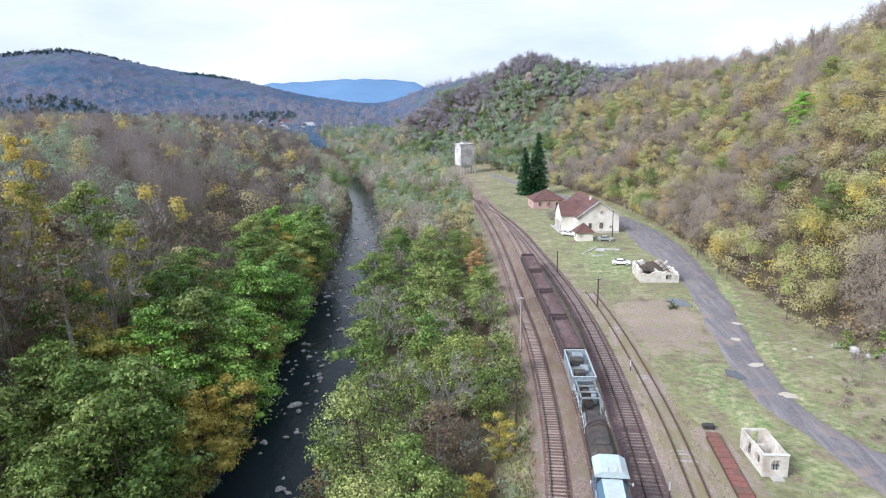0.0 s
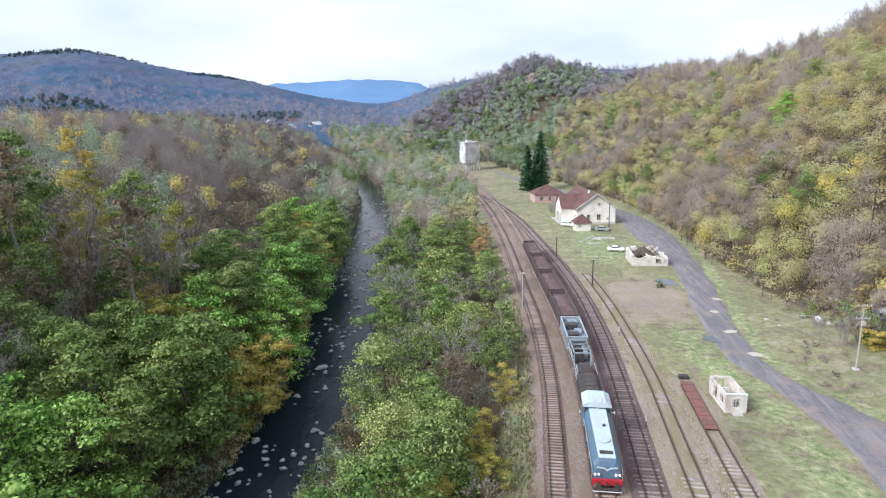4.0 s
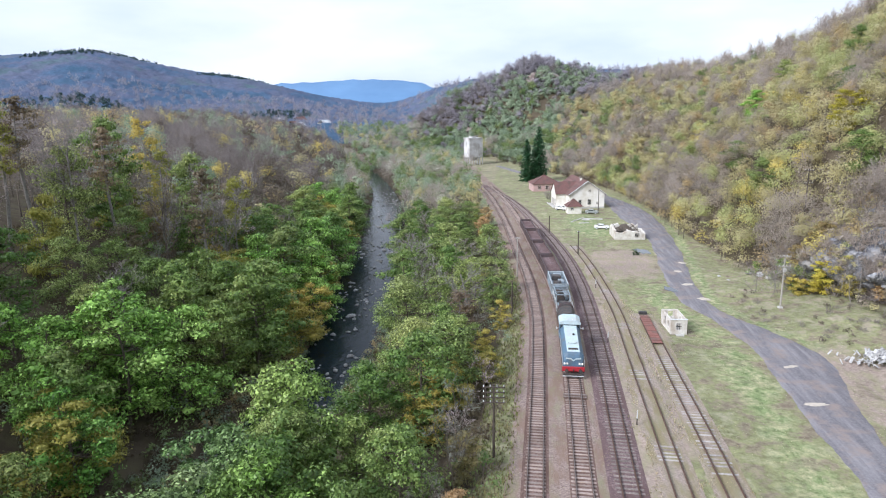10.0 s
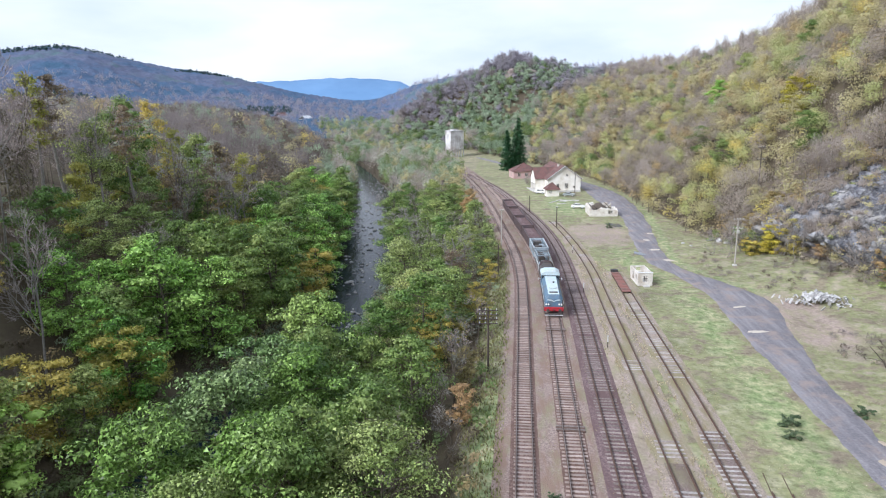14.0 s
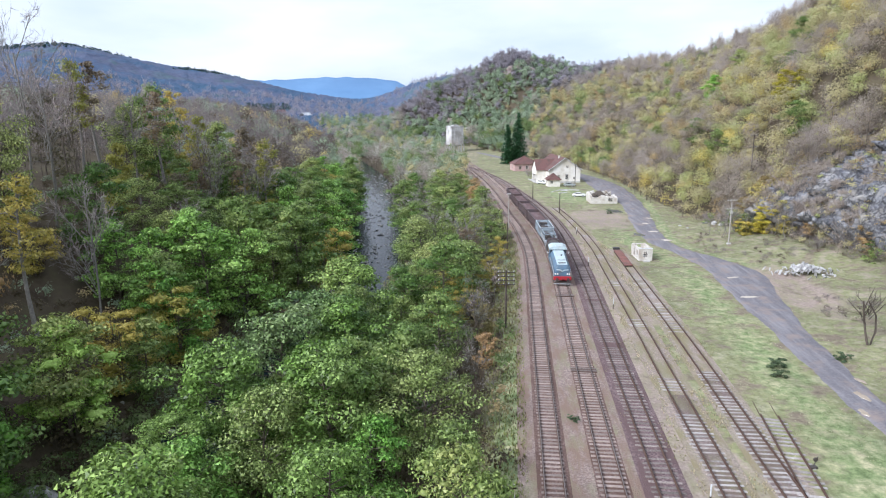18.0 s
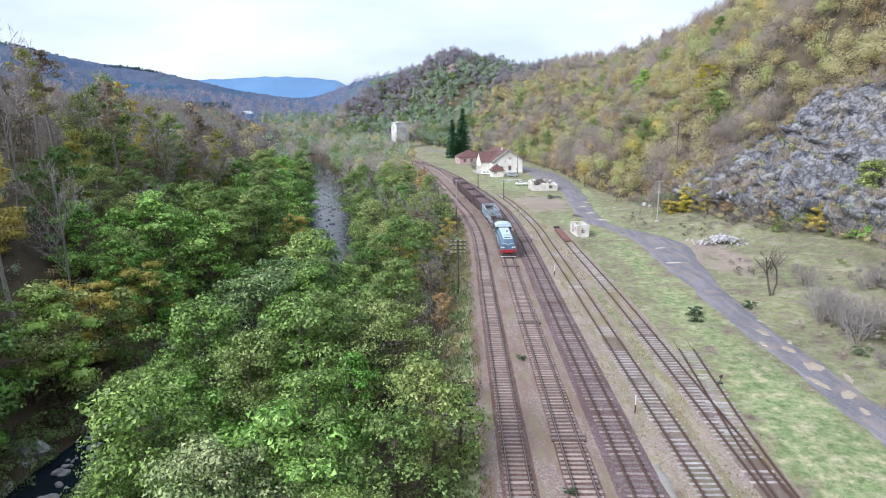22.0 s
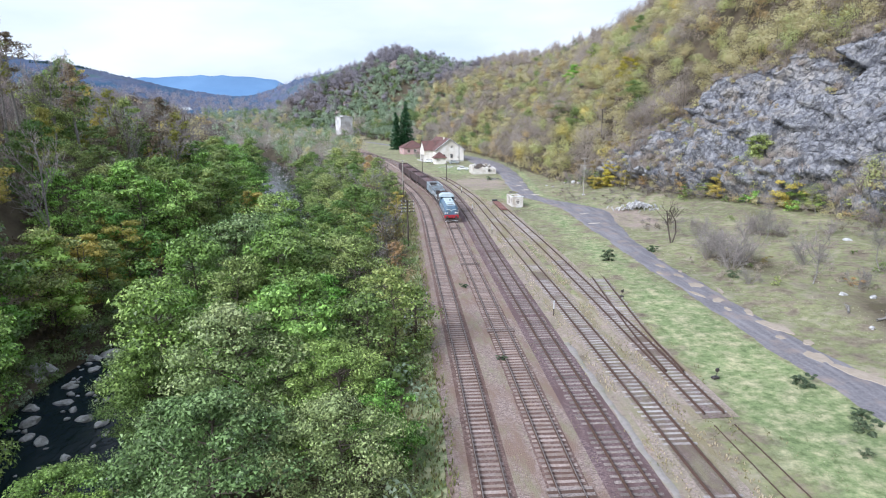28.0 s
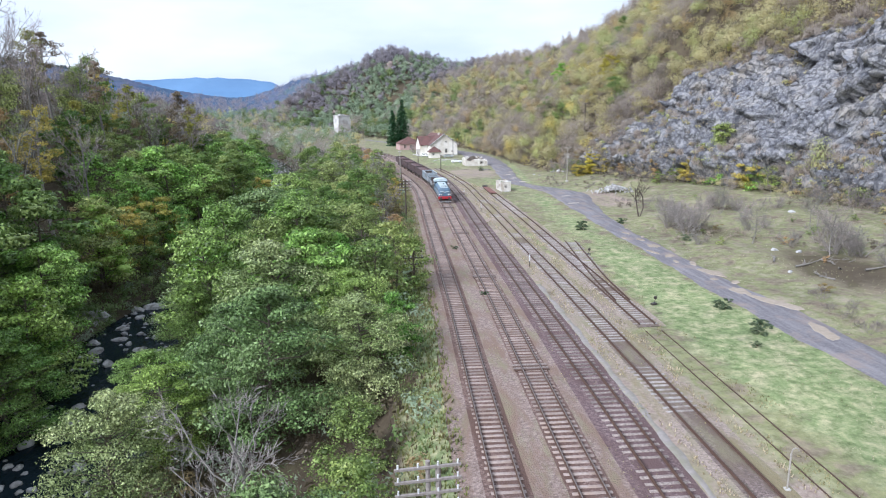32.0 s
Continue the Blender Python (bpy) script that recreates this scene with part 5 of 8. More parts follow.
# the woods of the far hills: one canopy of rounded tree tops
fa, fr = np.radians(np.linspace(-60, 32, 340)), 545 * (1460 / 545) ** np.linspace(0, 1, 150)
FA, FR = np.meshgrid(fa, fr)
FX, FY = np.sin(FA) * FR, 50 + np.cos(FA) * FR
top_, rim = facets(FX, FY, 11.0, 2.0, 0.0)
FZ = height(FX, FY) + (5.5 + 3.2 * sstep(rim, 0.0, 0.55) + 3.4 * top_) * sstep(FR, 545, 600) - 4 * (1 - sstep(FR, 545, 560))
fi = np.arange(FX.size).reshape(FX.shape)
fq = np.stack([fi[:-1, :-1], fi[:-1, 1:], fi[1:, 1:], fi[1:, :-1]], -1).reshape(-1, 4)
tagged(new("far_hill_woods", mesh_np("far_hill_woods", np.stack([FX, FY, FZ], -1), fq, smooth=True, mats=[CANOPY])), "leafless woods over the far hills, haze blue in their colour", "woods", kind="stuff")
con = polar(rng, 9000, -44, -20, 560, 1400)
crest = np.hypot(con[:, 0], con[:, 1] - 50)
con = con[(np.abs(crest - (760 + 60 * np.sin(con[:, 0] * 0.02))) < 55) | ((np.abs(crest - 1290) < 90) & (np.sin(con[:, 0] * 0.031) > 0.45))]
con = con[rng.random(len(con)) < 0.8]
wood_stuff("far_conifer_belt", "dark conifer belts on the far hill", con, rng, WOODS["needle"], BARK, 12.5, 2.6, 60, 0.8)
crown_pts = polar(rng, 1500, -46, 22, 560, 1000)
wood_stuff("far_hill_trees", "single leafless trees standing out of the far woods", crown_pts, rng, WOODS["lilac"], BARK, 15.0, 4.0, 40, 3.2, True)

# ---- trees and bushes that stand out ----
plant("spruce0", 7.2, 318.0, 1.08, "tall dark green spruce beside the annex", "spruces", turn=0.3)
plant("spruce1", 1.8, 316.0, 1.06, "dark green spruce beside the annex", "spruces", turn=1.9)
plant("yellow1", 55.4, 127.5, 0.8, "olive-yellow tree at the foot of the slope", "autumn trees")
plant("gold0", 72.0, 170.0, 1.15, "bright golden yellow tree high on the slope", "autumn trees")
plant("lime0", 72.0, 229.0, 1.0, *kind_of("lime0"))
for x, y in ((66, 150), (58, 176), (60, 204), (80, 188), (92, 210), (70, 262), (96, 160), (56, 240), (88, 250), (104, 195)):
    key = ["olive0", "yellow0", "olive1", "rust0"][(x + y) % 4]
    plant(key, x, y, rng.uniform(0.7, 0.95), *kind_of(key))
for x, y, s in ((-45.3, 51.5, 1.15), (-44.5, 72.8, 0.7), (-46.5, 40.0, 0.9), (-48.0, 33.0, 0.9)):
    plant("lime0", x, y, s, "fresh light green tree on the river bank", "riverside trees")
for x, y, s in ((-8.0, 90.0, 0.95), (-9.2, 85.5, 0.8), (-6.8, 93.5, 0.7), (-5.2, 102.0, 0.7)):
    plant("yellow0", x, y, s, "yellow autumn tree beside the line", "autumn trees")
for x, y, s in ((-5.1, 70.4, 0.75), (-6.4, 66.5, 0.6), (-5.5, 112.0, 0.7), (-4.8, 77.0, 0.55)):
    plant("bare0", x, y, s, "leafless grey tree beside the line", "bare trees")
for x, y, s, key in ((-18.2, 58.5, 1.15, "green1"), (-21.5, 75.0, 1.28, "green1"), (-16.4, 45.0, 1.2, "green1"), (-23.0, 61.5, 1.15, "green3"), (-25.0, 54.0, 1.25, "green3"), (-20.5, 70.0, 1.05, "fine2"), (-26.8, 46.5, 1.2, "green1"), (-39.4, 19.5, 1.1, "green1"), (-37.0, 11.5, 0.95, "fine0"), (-42.0, 28.0, 1.15, "green0")):
    plant(key, x, y, s, *kind_of(key))
for x, y, s, key in ((-27.2, 33.0, 0.9, "fine1"), (-28.2, 40.5, 0.88, "fine0"), (-25.8, 25.5, 0.82, "fine2"), (-22.6, -1.5, 0.85, "fine1"), (-24.2, 9.0, 0.75, "fine0"), (-21.8, 5.0, 0.72, "fine0"), (-44.0, 70.8, 1.0, "mid1"), (-47.9, 75.2, 1.05, "mid2"), (-43.0, 62.0, 0.85, "mid0"), (-46.5, 36.0, 0.8, "mid1"), (-45.5, 30.0, 0.95, "mid0")):
    plant(key, x, y, s, *kind_of(key))
plant("bare0", -7.6, 51.3, 0.75, "leafless grey tree beside the line", "bare trees")
plant("bush_bare", 9.6, 257.0, 0.9, "leafless grey-brown bush before the station house", "bare bushes", name="bush")
plant("snag", 41.8, 70.2, 1.0, "dead twisted tree with two stems in the meadow", turn=0.4)
for x, y, s in ((43.6, 57.0, 1.0), (42.0, 59.5, 0.85), (45.2, 55.8, 0.9), (42.2, 52.6, 0.95), (46.5, 61.0, 0.7), (44.3, 63.0, 0.75)):
    plant("bush_bare", x, y, s * 1.15, "leafless grey-brown thorn bush in the meadow", "bare bushes", name="bush")
for x, y, s in ((47.4, 43.6, 1.0), (52.5, 34.2, 1.05), (60.0, 48.0, 0.9), (55.0, 66.0, 0.8), (44.6, 130.5, 0.8), (47.0, 133.0, 0.9), (42.8, 133.5, 0.75)):
    plant("sapling_bare", x, y, s, "thin leafless grey tree in the meadow", "bare trees")
for i in range(16):
    x, y = rng.uniform(43, 68), rng.uniform(22, 74)
    plant("bush_bare", x, y, rng.uniform(0.45, 0.85), "leafless grey-brown thorn bush in the meadow", "bare bushes", name="bush")
for i in range(14):
    x, y = rng.uniform(42, 72), rng.uniform(20, 84)
    key = ("bush_rust", "bush_olive")[i % 2]
    plant(key, x, y, rng.uniform(0.25, 0.5), "low faded brown shrub in the rough meadow" if i % 2 == 0 else "low olive shrub in the rough meadow", "low shrubs", name="bush")
for x, y, s in ((54.0, 35.2, 1.15), (56.0, 33.0, 1.0), (51.0, 40.5, 0.6), (40.6, 45.6, 0.5)):
    plant("bush_bare", x, y, s, "leafless grey-brown thorn bush in the meadow", "bare bushes", name="bush")
for x, y, s in ((28.5, 11.0, 0.42), (29.1, 18.4, 0.4), (28.6, 63.5, 0.5), (27.8, 61.0, 0.4), (29.6, 13.0, 0.3), (26.2, 8.0, 0.22), (36.9, 66.0, 0.4), (40.8, 49.5, 0.4), (5.0, 50.0, 0.25), (5.5, 26.4, 0.22), (27.5, 166.0, 0.5)):
    plant("bush_dark", x, y, s, "low dark green shrub in the grass", "low shrubs", name="bush")
for x, y, s in ((52.5, 129.5, 1.15),):
    plant("gold0", x, y, s * 0.62, "bright golden yellow tree at the foot of the slope", "autumn trees")
for x, y, s in ((50.5, 131.8, 1.0),):
    plant("bush_yellow", x, y, s, "bright yellow bush below the cliff", "yellow bushes", name="bush")
for i in range(46):
    y = rng.uniform(6, 150)
    x = float(FOOT(y)) + rng.uniform(-7.0, 2.0)
    key = ["bush_olive", "bush_rust", "bush_green", "bush_bare", "bush_olive", "bush_yellow"][int(rng.choice(6, p=[0.40, 0.06, 0.08, 0.38, 0.08, 0.0]))]
    plant(key, x, y, rng.uniform(0.45, 1.5), {"bush_olive": "olive thinning bush at the foot of the cliff", "bush_rust": "rust-brown bush at the foot of the cliff", "bush_green": "green bush at the foot of the cliff", "bush_bare": "leafless bush at the foot of the cliff", "bush_yellow": "yellow bush at the foot of the cliff"}[key], "bushes below the cliff", name="bush")
for i in range(18):
    y = rng.uniform(64, 150)
    key = ["brown0", "rust0", "mid3", "bare2", "bare1", "olive0", "olive1"][int(rng.integers(7))]
    plant(key, float(FOOT(y)) + rng.uniform(-4.0, 1.5), y, rng.uniform(0.38, 0.65), *kind_of(key))


# ---- grass tufts of the meadow, one object ----
def tufts(name, label, n, box_, inside, leaf, hgt):
    rng_ = np.random.default_rng(77)
    x, y = rng_.uniform(box_[0], box_[1], n), rng_.uniform(box_[2], box_[3], n)
    keep = inside(x, y)
    x, y = x[keep], y[keep]
    z = height(x, y)
    k = 3
    ang = rng_.uniform(0, 6.28, (len(x), k))
    lean = rng_.uniform(0.1, 0.7, (len(x), k)) * hgt
    hh = rng_.uniform(0.5, 1.2, (len(x), k)) * hgt
    base = np.stack([x, y, z - 0.02], -1)[:, None]
    side = np.stack([-np.sin(ang), np.cos(ang), 0 * ang], -1) * 0.05
    tip = base + np.stack([np.cos(ang) * lean, np.sin(ang) * lean, hh], -1)
    v = np.stack([base - side, base + side, tip], 2).reshape(-1, 3)
    t = np.arange(len(v)).reshape(-1, 3)
    return tagged(new(name, mesh_np(name, v, tris=t, mats=[leaf])), label, "grass", kind="stuff")


GRASS_DRY = leaf_material("grass_dry", [(0.42, 0.38, 0.24), (0.52, 0.47, 0.32), (0.60, 0.54, 0.40)], 0.3, 0.5)
GRASS_FRESH = leaf_material("grass_fresh", [(0.20, 0.25, 0.08), (0.27, 0.30, 0.11), (0.31, 0.29, 0.14)], 0.3, 0.4)
GRASS_WEED = leaf_material("grass_weed", [(0.20, 0.21, 0.09), (0.29, 0.28, 0.14), (0.40, 0.36, 0.21)], 0.3, 0.4)
GRASS_VERGE = leaf_material("grass_verge", [(0.105, 0.115, 0.05), (0.165, 0.145, 0.075), (0.21, 0.165, 0.105)], 0.3, 0.3)
tufts("verge_grass", "rough green and brown grass on the verge of the main line", 42000, (-40, 4, -34, 190), lambda x, y: (x > T1(y) - 6.2 + 0.8 * np.sin(y * 0.37)) & (x < T1(y) - 2.3 + 0.4 * np.sin(y * 0.9)), GRASS_VERGE, 0.34)
tufts("gravel_weeds", "thin weeds and dry grass growing through the gravel between the tracks", 60000, (-8, 32, -34, 130), lambda x, y: (x > T1(y) + 1.7) & (x < T5(y) + 3) & (np.sin(x * 1.3 + 0.4 * np.sin(y * 0.3)) * np.cos(y * 0.33) + 0.7 * np.sin(x * 0.7 + y * 0.51) + 0.4 * np.sin(x * 3.1 - y * 1.3) > 0.55), GRASS_WEED, 0.13)
tufts("dry_grass", "dry straw-coloured grass tufts of the meadow", 14000, (22, 82, -12, 130), lambda x, y: (((x > T5(y) + 1.6) & (x < ROAD_L(y) - 0.3)) | ((x > ROAD_R(y) + 0.3) & (x < FOOT(y) + 1))) & (np.sin(x * 0.9) * np.cos(y * 0.7) + np.sin(x * 0.31 + y * 0.23) > -0.3), GRASS_DRY, 0.12)
tufts("bank_grass", "rough grass on the edge of the railway shelf", 16000, (-8, 4, -30, 150), lambda x, y: (x < T1(y) - 2.0) & (x > T1(y) - 6.5), GRASS_FRESH, 0.35)
tufts("yard_weeds", "weeds growing between the sidings", 12000, (12, 24, -12, 130), lambda x, y: (((x > T3(y) + 2.4) & (x < T4(y) - 1.3)) | ((x > T4(y) + 1.3) & (x < T5(y) - 1.2))) & (np.sin(x * 1.3) * np.cos(y * 0.41) > -0.1), GRASS_DRY, 0.22)

# ---- railway tracks ----
def rail_profile():
    return [(-0.065, 0), (0.065, 0), (0.065, 0.02), (0.012, 0.04), (0.012, 0.125), (0.036, 0.135), (0.036, 0.17), (-0.036, 0.17), (-0.036, 0.135), (-0.012, 0.125), (-0.012, 0.04), (-0.065, 0.02)]


def along(f, ys):
    xs = f(ys)
    d = np.gradient(xs, ys)
    n = np.stack([np.ones_like(d), -d], -1) / np.sqrt(1 + d * d)[:, None]
    return xs, n, d


def rail_mesh(f, off, y0, y1, z, shiny):
    ys = np.arange(y0, y1 + 1e-6, 3.0)
    xs, n, _ = along(f, ys)
    prof = np.array(rail_profile())
    v = np.stack([xs[:, None] + n[:, :1] * (off + prof[None, :, 0]), ys[:, None] + n[:, 1:] * (off + prof[None, :, 0]), np.full((len(ys), len(prof)), z) + prof[None, :, 1]], -1)
    k, s = len(prof), len(ys)
    i = np.arange(s - 1)[:, None] * k
    j = np.arange(k)[None]
    j2 = (j + 1) % k
    q = np.stack([i + j, i + j2, i + k + j2, i + k + j], -1).reshape(-1, 4)
    idx_ = np.tile((np.arange(k) == 6).astype(int), s - 1)
    return mesh_np("rail", v, q, mats=[RAIL, RAIL_TOP if shiny else RAIL], mat_index=idx_)


def sleeper_mesh(mat, w=0.25, l=2.5, h=0.16, waist=False):
    bm = bmesh.new()
    box(bm, -l / 2, l / 2, -w / 2, w / 2, -h, 0, bevel=0.02)
    if waist:
        for v in bm.verts:
            if v.co.z > -0.05 and abs(v.co.x) < 0.4:
                v.co.z -= 0.03
    me = bpy.data.meshes.new("sleeper")
    bm.to_mesh(me)
    bm.free()
    me.materials.append(mat)
    return me


def track(label, f, y0, y1, part0, part1, sleeper, pitch, z, shiny, seed, miss=0.0, jitter=0.02, buried=None):
    """One track: two rails and its sleepers, those of the middle stretch as single pieces."""
    rng_ = np.random.default_rng(seed)
    top = thing("railway_track", label, "railway track", group="station tracks")
    for off in (-0.752, 0.752):
        part("rail", rail_mesh(f, off, y0, y1, z, shiny), None, top)
    ys = np.arange(y0 + 0.4, y1, pitch)
    xs, _, d = along(f, ys)
    rest = []
    for x, y, dd in zip(xs, ys, d):
        if rng_.random() < miss or (buried and buried(y)):
            continue
        m = Matrix.LocRotScale((x + rng_.normal() * jitter, y + rng_.normal() * jitter, z - 0.015 - abs(rng_.normal()) * 0.012), Euler((0, rng_.normal() * 0.004, -math.atan(dd) + rng_.normal() * jitter * 0.8)), (rng_.uniform(0.96, 1.04), rng_.uniform(0.9, 1.1), 1))
        if part0 <= y <= part1:
            part("sleeper", sleeper, None, top, m=m)
        else:
            rest.append(m)
    if rest:
        src = np.array([v.co[:] for v in sleeper.vertices])
        faces = [list(p.vertices) for p in sleeper.polygons]
        vs = np.concatenate([(np.c_[src, np.ones(len(src))] @ np.array(m).T)[:, :3] for m in rest])
        q = np.concatenate([np.array([fc for fc in faces if len(fc) == 4]) + i * len(src) for i in range(len(rest))])
        t3 = [fc for fc in faces if len(fc) == 3]
        t = np.concatenate([np.array(t3) + i * len(src) for i in range(len(rest))]) if t3 else None
        tagged(part("sleeper_row", mesh_np("sleeper_row", vs, q, t, mats=[sleeper.materials[0]]), None, top), kind="stuff")
    return top


T2 = lambda y: T1(y) + 4.5
S_CONC = sleeper_mesh(SLEEPER_CONC, 0.27, 2.3, 0.18, True)
S_WOOD = sleeper_mesh(SLEEPER_WOOD, 0.26, 2.5)
S_MAIN = sleeper_mesh(SLEEPER_CONC, 0.27, 1.95, 0.18, True)
S_OLD = sleeper_mesh(SLEEPER_OLD, 0.26, 2.4)


def bed(name, label, f, half, y0, y1, lift, mat):
    tagged(new(name, strip_mesh(name, lambda y: f(y) - half, lambda y: f(y) + half, y0, y1, 2.0, lift, mat, 4, 0.0, 0.7)), label, "track bed", kind="structure")


bed("ballast_bed", "pale grey stone ballast under the running lines", lambda y: T1(y) + 2.2, 4.3, -140, 600, 0.06, BALLAST)
bed("ballast_bed_dark", "dark oily ballast under the third track", lambda y: T3(y) - 0.25, 1.45, -140, 300, 0.065, BALLAST_DARK)
bed("ballast_bed_old", "old sandy ballast of a disused siding", T4, 1.5, -140, 175, 0.04, BALLAST_OLD)
bed("ballast_bed_siding", "old ballast of the short siding", T5, 1.4, 14, 122, 0.03, BALLAST_OLD)
bed("ballast_bed_inner", "brown-stained ballast between the rails of the main line", T1, 1.2, -140, 600, 0.075, BALLAST_BROWN)
bed("ballast_bed_inner_second", "brown-stained ballast between the rails of the second line", T2, 1.2, -140, 300, 0.075, BALLAST_BROWN)
bed("ballast_bed_inner_siding", "grey ballast between the rails of the short siding", T5, 0.95, 14, 62, 0.05, BALLAST_SIDING)
bed("ballast_bed_inner_old", "grey ballast between the rails of the disused siding", T4, 0.9, -12, 56, 0.055, BALLAST_SIDING)
track("running line on pale concrete sleepers with worn rails", T1, -140, 600, -2, 130, S_MAIN, 0.6, 0.13, True, 1)
track("second line with rusty rails on pale sleepers", T2, -140, 300, -2, 130, S_CONC, 0.6, 0.13, True, 2)
track("third track on dark oil-stained wooden sleepers", T3, -140, 290, -2, 130, S_WOOD, 0.66, 0.13, False, 3, 0.05, 0.03)
track("disused siding with bleached sleepers half buried in grass", T4, -140, 175, -2, 130, S_OLD, 0.66, 0.10, False, 4, 0.04, 0.03, lambda y: 5.3 < y < 10.7 or y < -2.5 or (y > 52 and (y % 19) > 3))
track("short siding with bleached sleepers ending in the grass", T5, 14.5, 121.5, 0, 122, S_OLD, 0.66, 0.095, False, 5, 0.08, 0.03, lambda y: 62 < y < 74 or y > 104)
track("overgrown continuation of the siding, rails alone in grass", T5, -80, 14.0, -80, -80, S_OLD, 0.66, -0.10, False, 7, 0.0, 0.03, lambda y: True)
track("branch track of a rusty switch fading into grass", T6, 22, 52, 0, 80, S_OLD, 0.66, 0.095, False, 6, 0.15, 0.03, lambda y: y < 34)
track("sunken rails of the branch, overgrown with grass", T6, 52, 57, 200, 200, S_OLD, 0.66, -0.152, False, 8, 0.0, 0.03, lambda y: True)

# ---- the train standing on the second line ----
LOCO_BLUE = surface("loco_blue_grey", (0.075, 0.14, 0.21), (0.115, 0.19, 0.27), 3.0, 0.45, grime=(0.12, 0.13, 0.14), grime_scale=0.8, bump=0.05, dist=0.005)
LOCO_PALE = surface("loco_pale_roof", (0.40, 0.50, 0.54), (0.54, 0.64, 0.67), 3.0, 0.5, grime=(0.45, 0.47, 0.46), grime_scale=0.8, bump=0.05, dist=0.005)
LOCO_RED = surface("loco_red", (0.33, 0.018, 0.028), (0.43, 0.03, 0.042), 3.0, 0.45, bump=0.05, dist=0.005)
LOCO_DARK = surface("loco_dark_steel", (0.022, 0.022, 0.024), (0.06, 0.055, 0.055), 4.0, 0.6, grime=(0.10, 0.075, 0.06), grime_scale=0.9, bump=0.1, dist=0.01)
WAGON_GREY = surface("wagon_grey", (0.22, 0.27, 0.31), (0.33, 0.39, 0.43), 2.5, 0.6, grime=(0.16, 0.14, 0.13), grime_scale=0.7, bump=0.1, dist=0.01)
WAGON_EDGE = surface("wagon_edge_grey", (0.36, 0.40, 0.43), (0.48, 0.52, 0.55), 3.0, 0.6, bump=0.1, dist=0.01)
WAGON_RIM = surface("wagon_rim_white", (0.55, 0.56, 0.57), (0.70, 0.71, 0.71), 3.0, 0.6, bump=0.1, dist=0.01)
WAGON_BROWN = surface("wagon_brown", (0.06, 0.045, 0.05), (0.12, 0.09, 0.095), 2.5, 0.75, grime=(0.10, 0.065, 0.055), grime_scale=0.6, bump=0.15, dist=0.01)
LAMP = surface("headlight_glass", (0.75, 0.75, 0.70), (0.9, 0.9, 0.86), 2.0, 0.15, bump=0)
WHEEL = surface("wheel_steel", (0.05, 0.045, 0.04), (0.10, 0.09, 0.085), 6.0, 0.55, metal=0.4, bump=0.05)


def wheel_mesh(r=0.46):
    bm = bmesh.new()
    rod(bm, (-0.07, 0, 0), (0.07, 0, 0), r, sides=18)
    rod(bm, (-0.10, 0, 0), (-0.05, 0, 0), r + 0.03, sides=18)
    rod(bm, (0.05, 0, 0), (0.11, 0, 0), 0.12, sides=10)
    me = bpy.data.meshes.new("wheel")
    bm.to_mesh(me)
    bm.free()
    me.materials.append(WHEEL)
    return me


WHEEL_ME = wheel_mesh()
RAIL_Z = 0.30


def running_gear(ob, axles):
    for y in axles:
        for x, turn in ((0.76, 0), (-0.76, math.pi)):
            part("wheel", WHEEL_ME, None, ob, m=Matrix.Translation((x, y, 0.46)) @ Matrix.Rotation(turn, 4, "Z"))
        part("axle", rods(((-0.7, y, 0.46), (0.7, y, 0.46), 0.07)), WHEEL, ob)
    for y0 in sorted({round(sum(axles[i:i + 2]) / 2, 3) for i in range(0, len(axles), 2)}):
        part("bogie_frame", boxes((-1.05, -0.9, y0 - 1.35, y0 + 1.35, 0.42, 0.66), (0.9, 1.05, y0 - 1.35, y0 + 1.35, 0.42, 0.66), (-0.95, 0.95, y0 - 0.25, y0 + 0.25, 0.5, 0.72), bevel=0.02), LOCO_DARK, ob)


def buffers(ob, y, out):
    for x in (-0.875, 0.875):
        bm = rods(((x, y, 1.05), (x, y + out * 0.48, 1.05), 0.10))
        rod(bm, (x, y + out * 0.46, 1.05), (x, y + out * 0.54, 1.05), 0.24, sides=16)
        part("buffer", bm, LOCO_DARK, ob)
    part("coupling_hook", boxes((-0.06, 0.06, min(y, y + out * 0.4), max(y, y + out * 0.4), 0.95, 1.12), bevel=0.02), LOCO_DARK, ob)


def on_track(y_mid, f=None):
    f = f or T2
    x = float(f(np.array([y_mid]))[0])
    d = (float(f(np.array([y_mid + 3]))[0]) - float(f(np.array([y_mid - 3]))[0])) / 6
    return pose(x, y_mid, RAIL_Z, 0, 0, -math.degrees(math.atan(d)))


def loft(sections):
    """A closed body through cross-sections of equal length, each a list of points."""
    bm = bmesh.new()
    rings = [[bm.verts.new(p) for p in s] for s in sections]
    for a, b in zip(rings, rings[1:]):
        for i in range(len(a)):
            bm.faces.new((a[i], a[(i + 1) % len(a)], b[(i + 1) % len(b)], b[i]))
    bm.faces.new(rings[0][::-1])
    bm.faces.new(rings[-1])
    bmesh.ops.recalc_face_normals(bm, faces=bm.faces)
    return bm


def hood_section(y, w, z0, z1, cut):
    return [(-w, y, z0), (w, y, z0), (w, y, z1 - cut), (w - cut * 0.9, y, z1), (-w + cut * 0.9, y, z1), (-w, y, z1 - cut)]


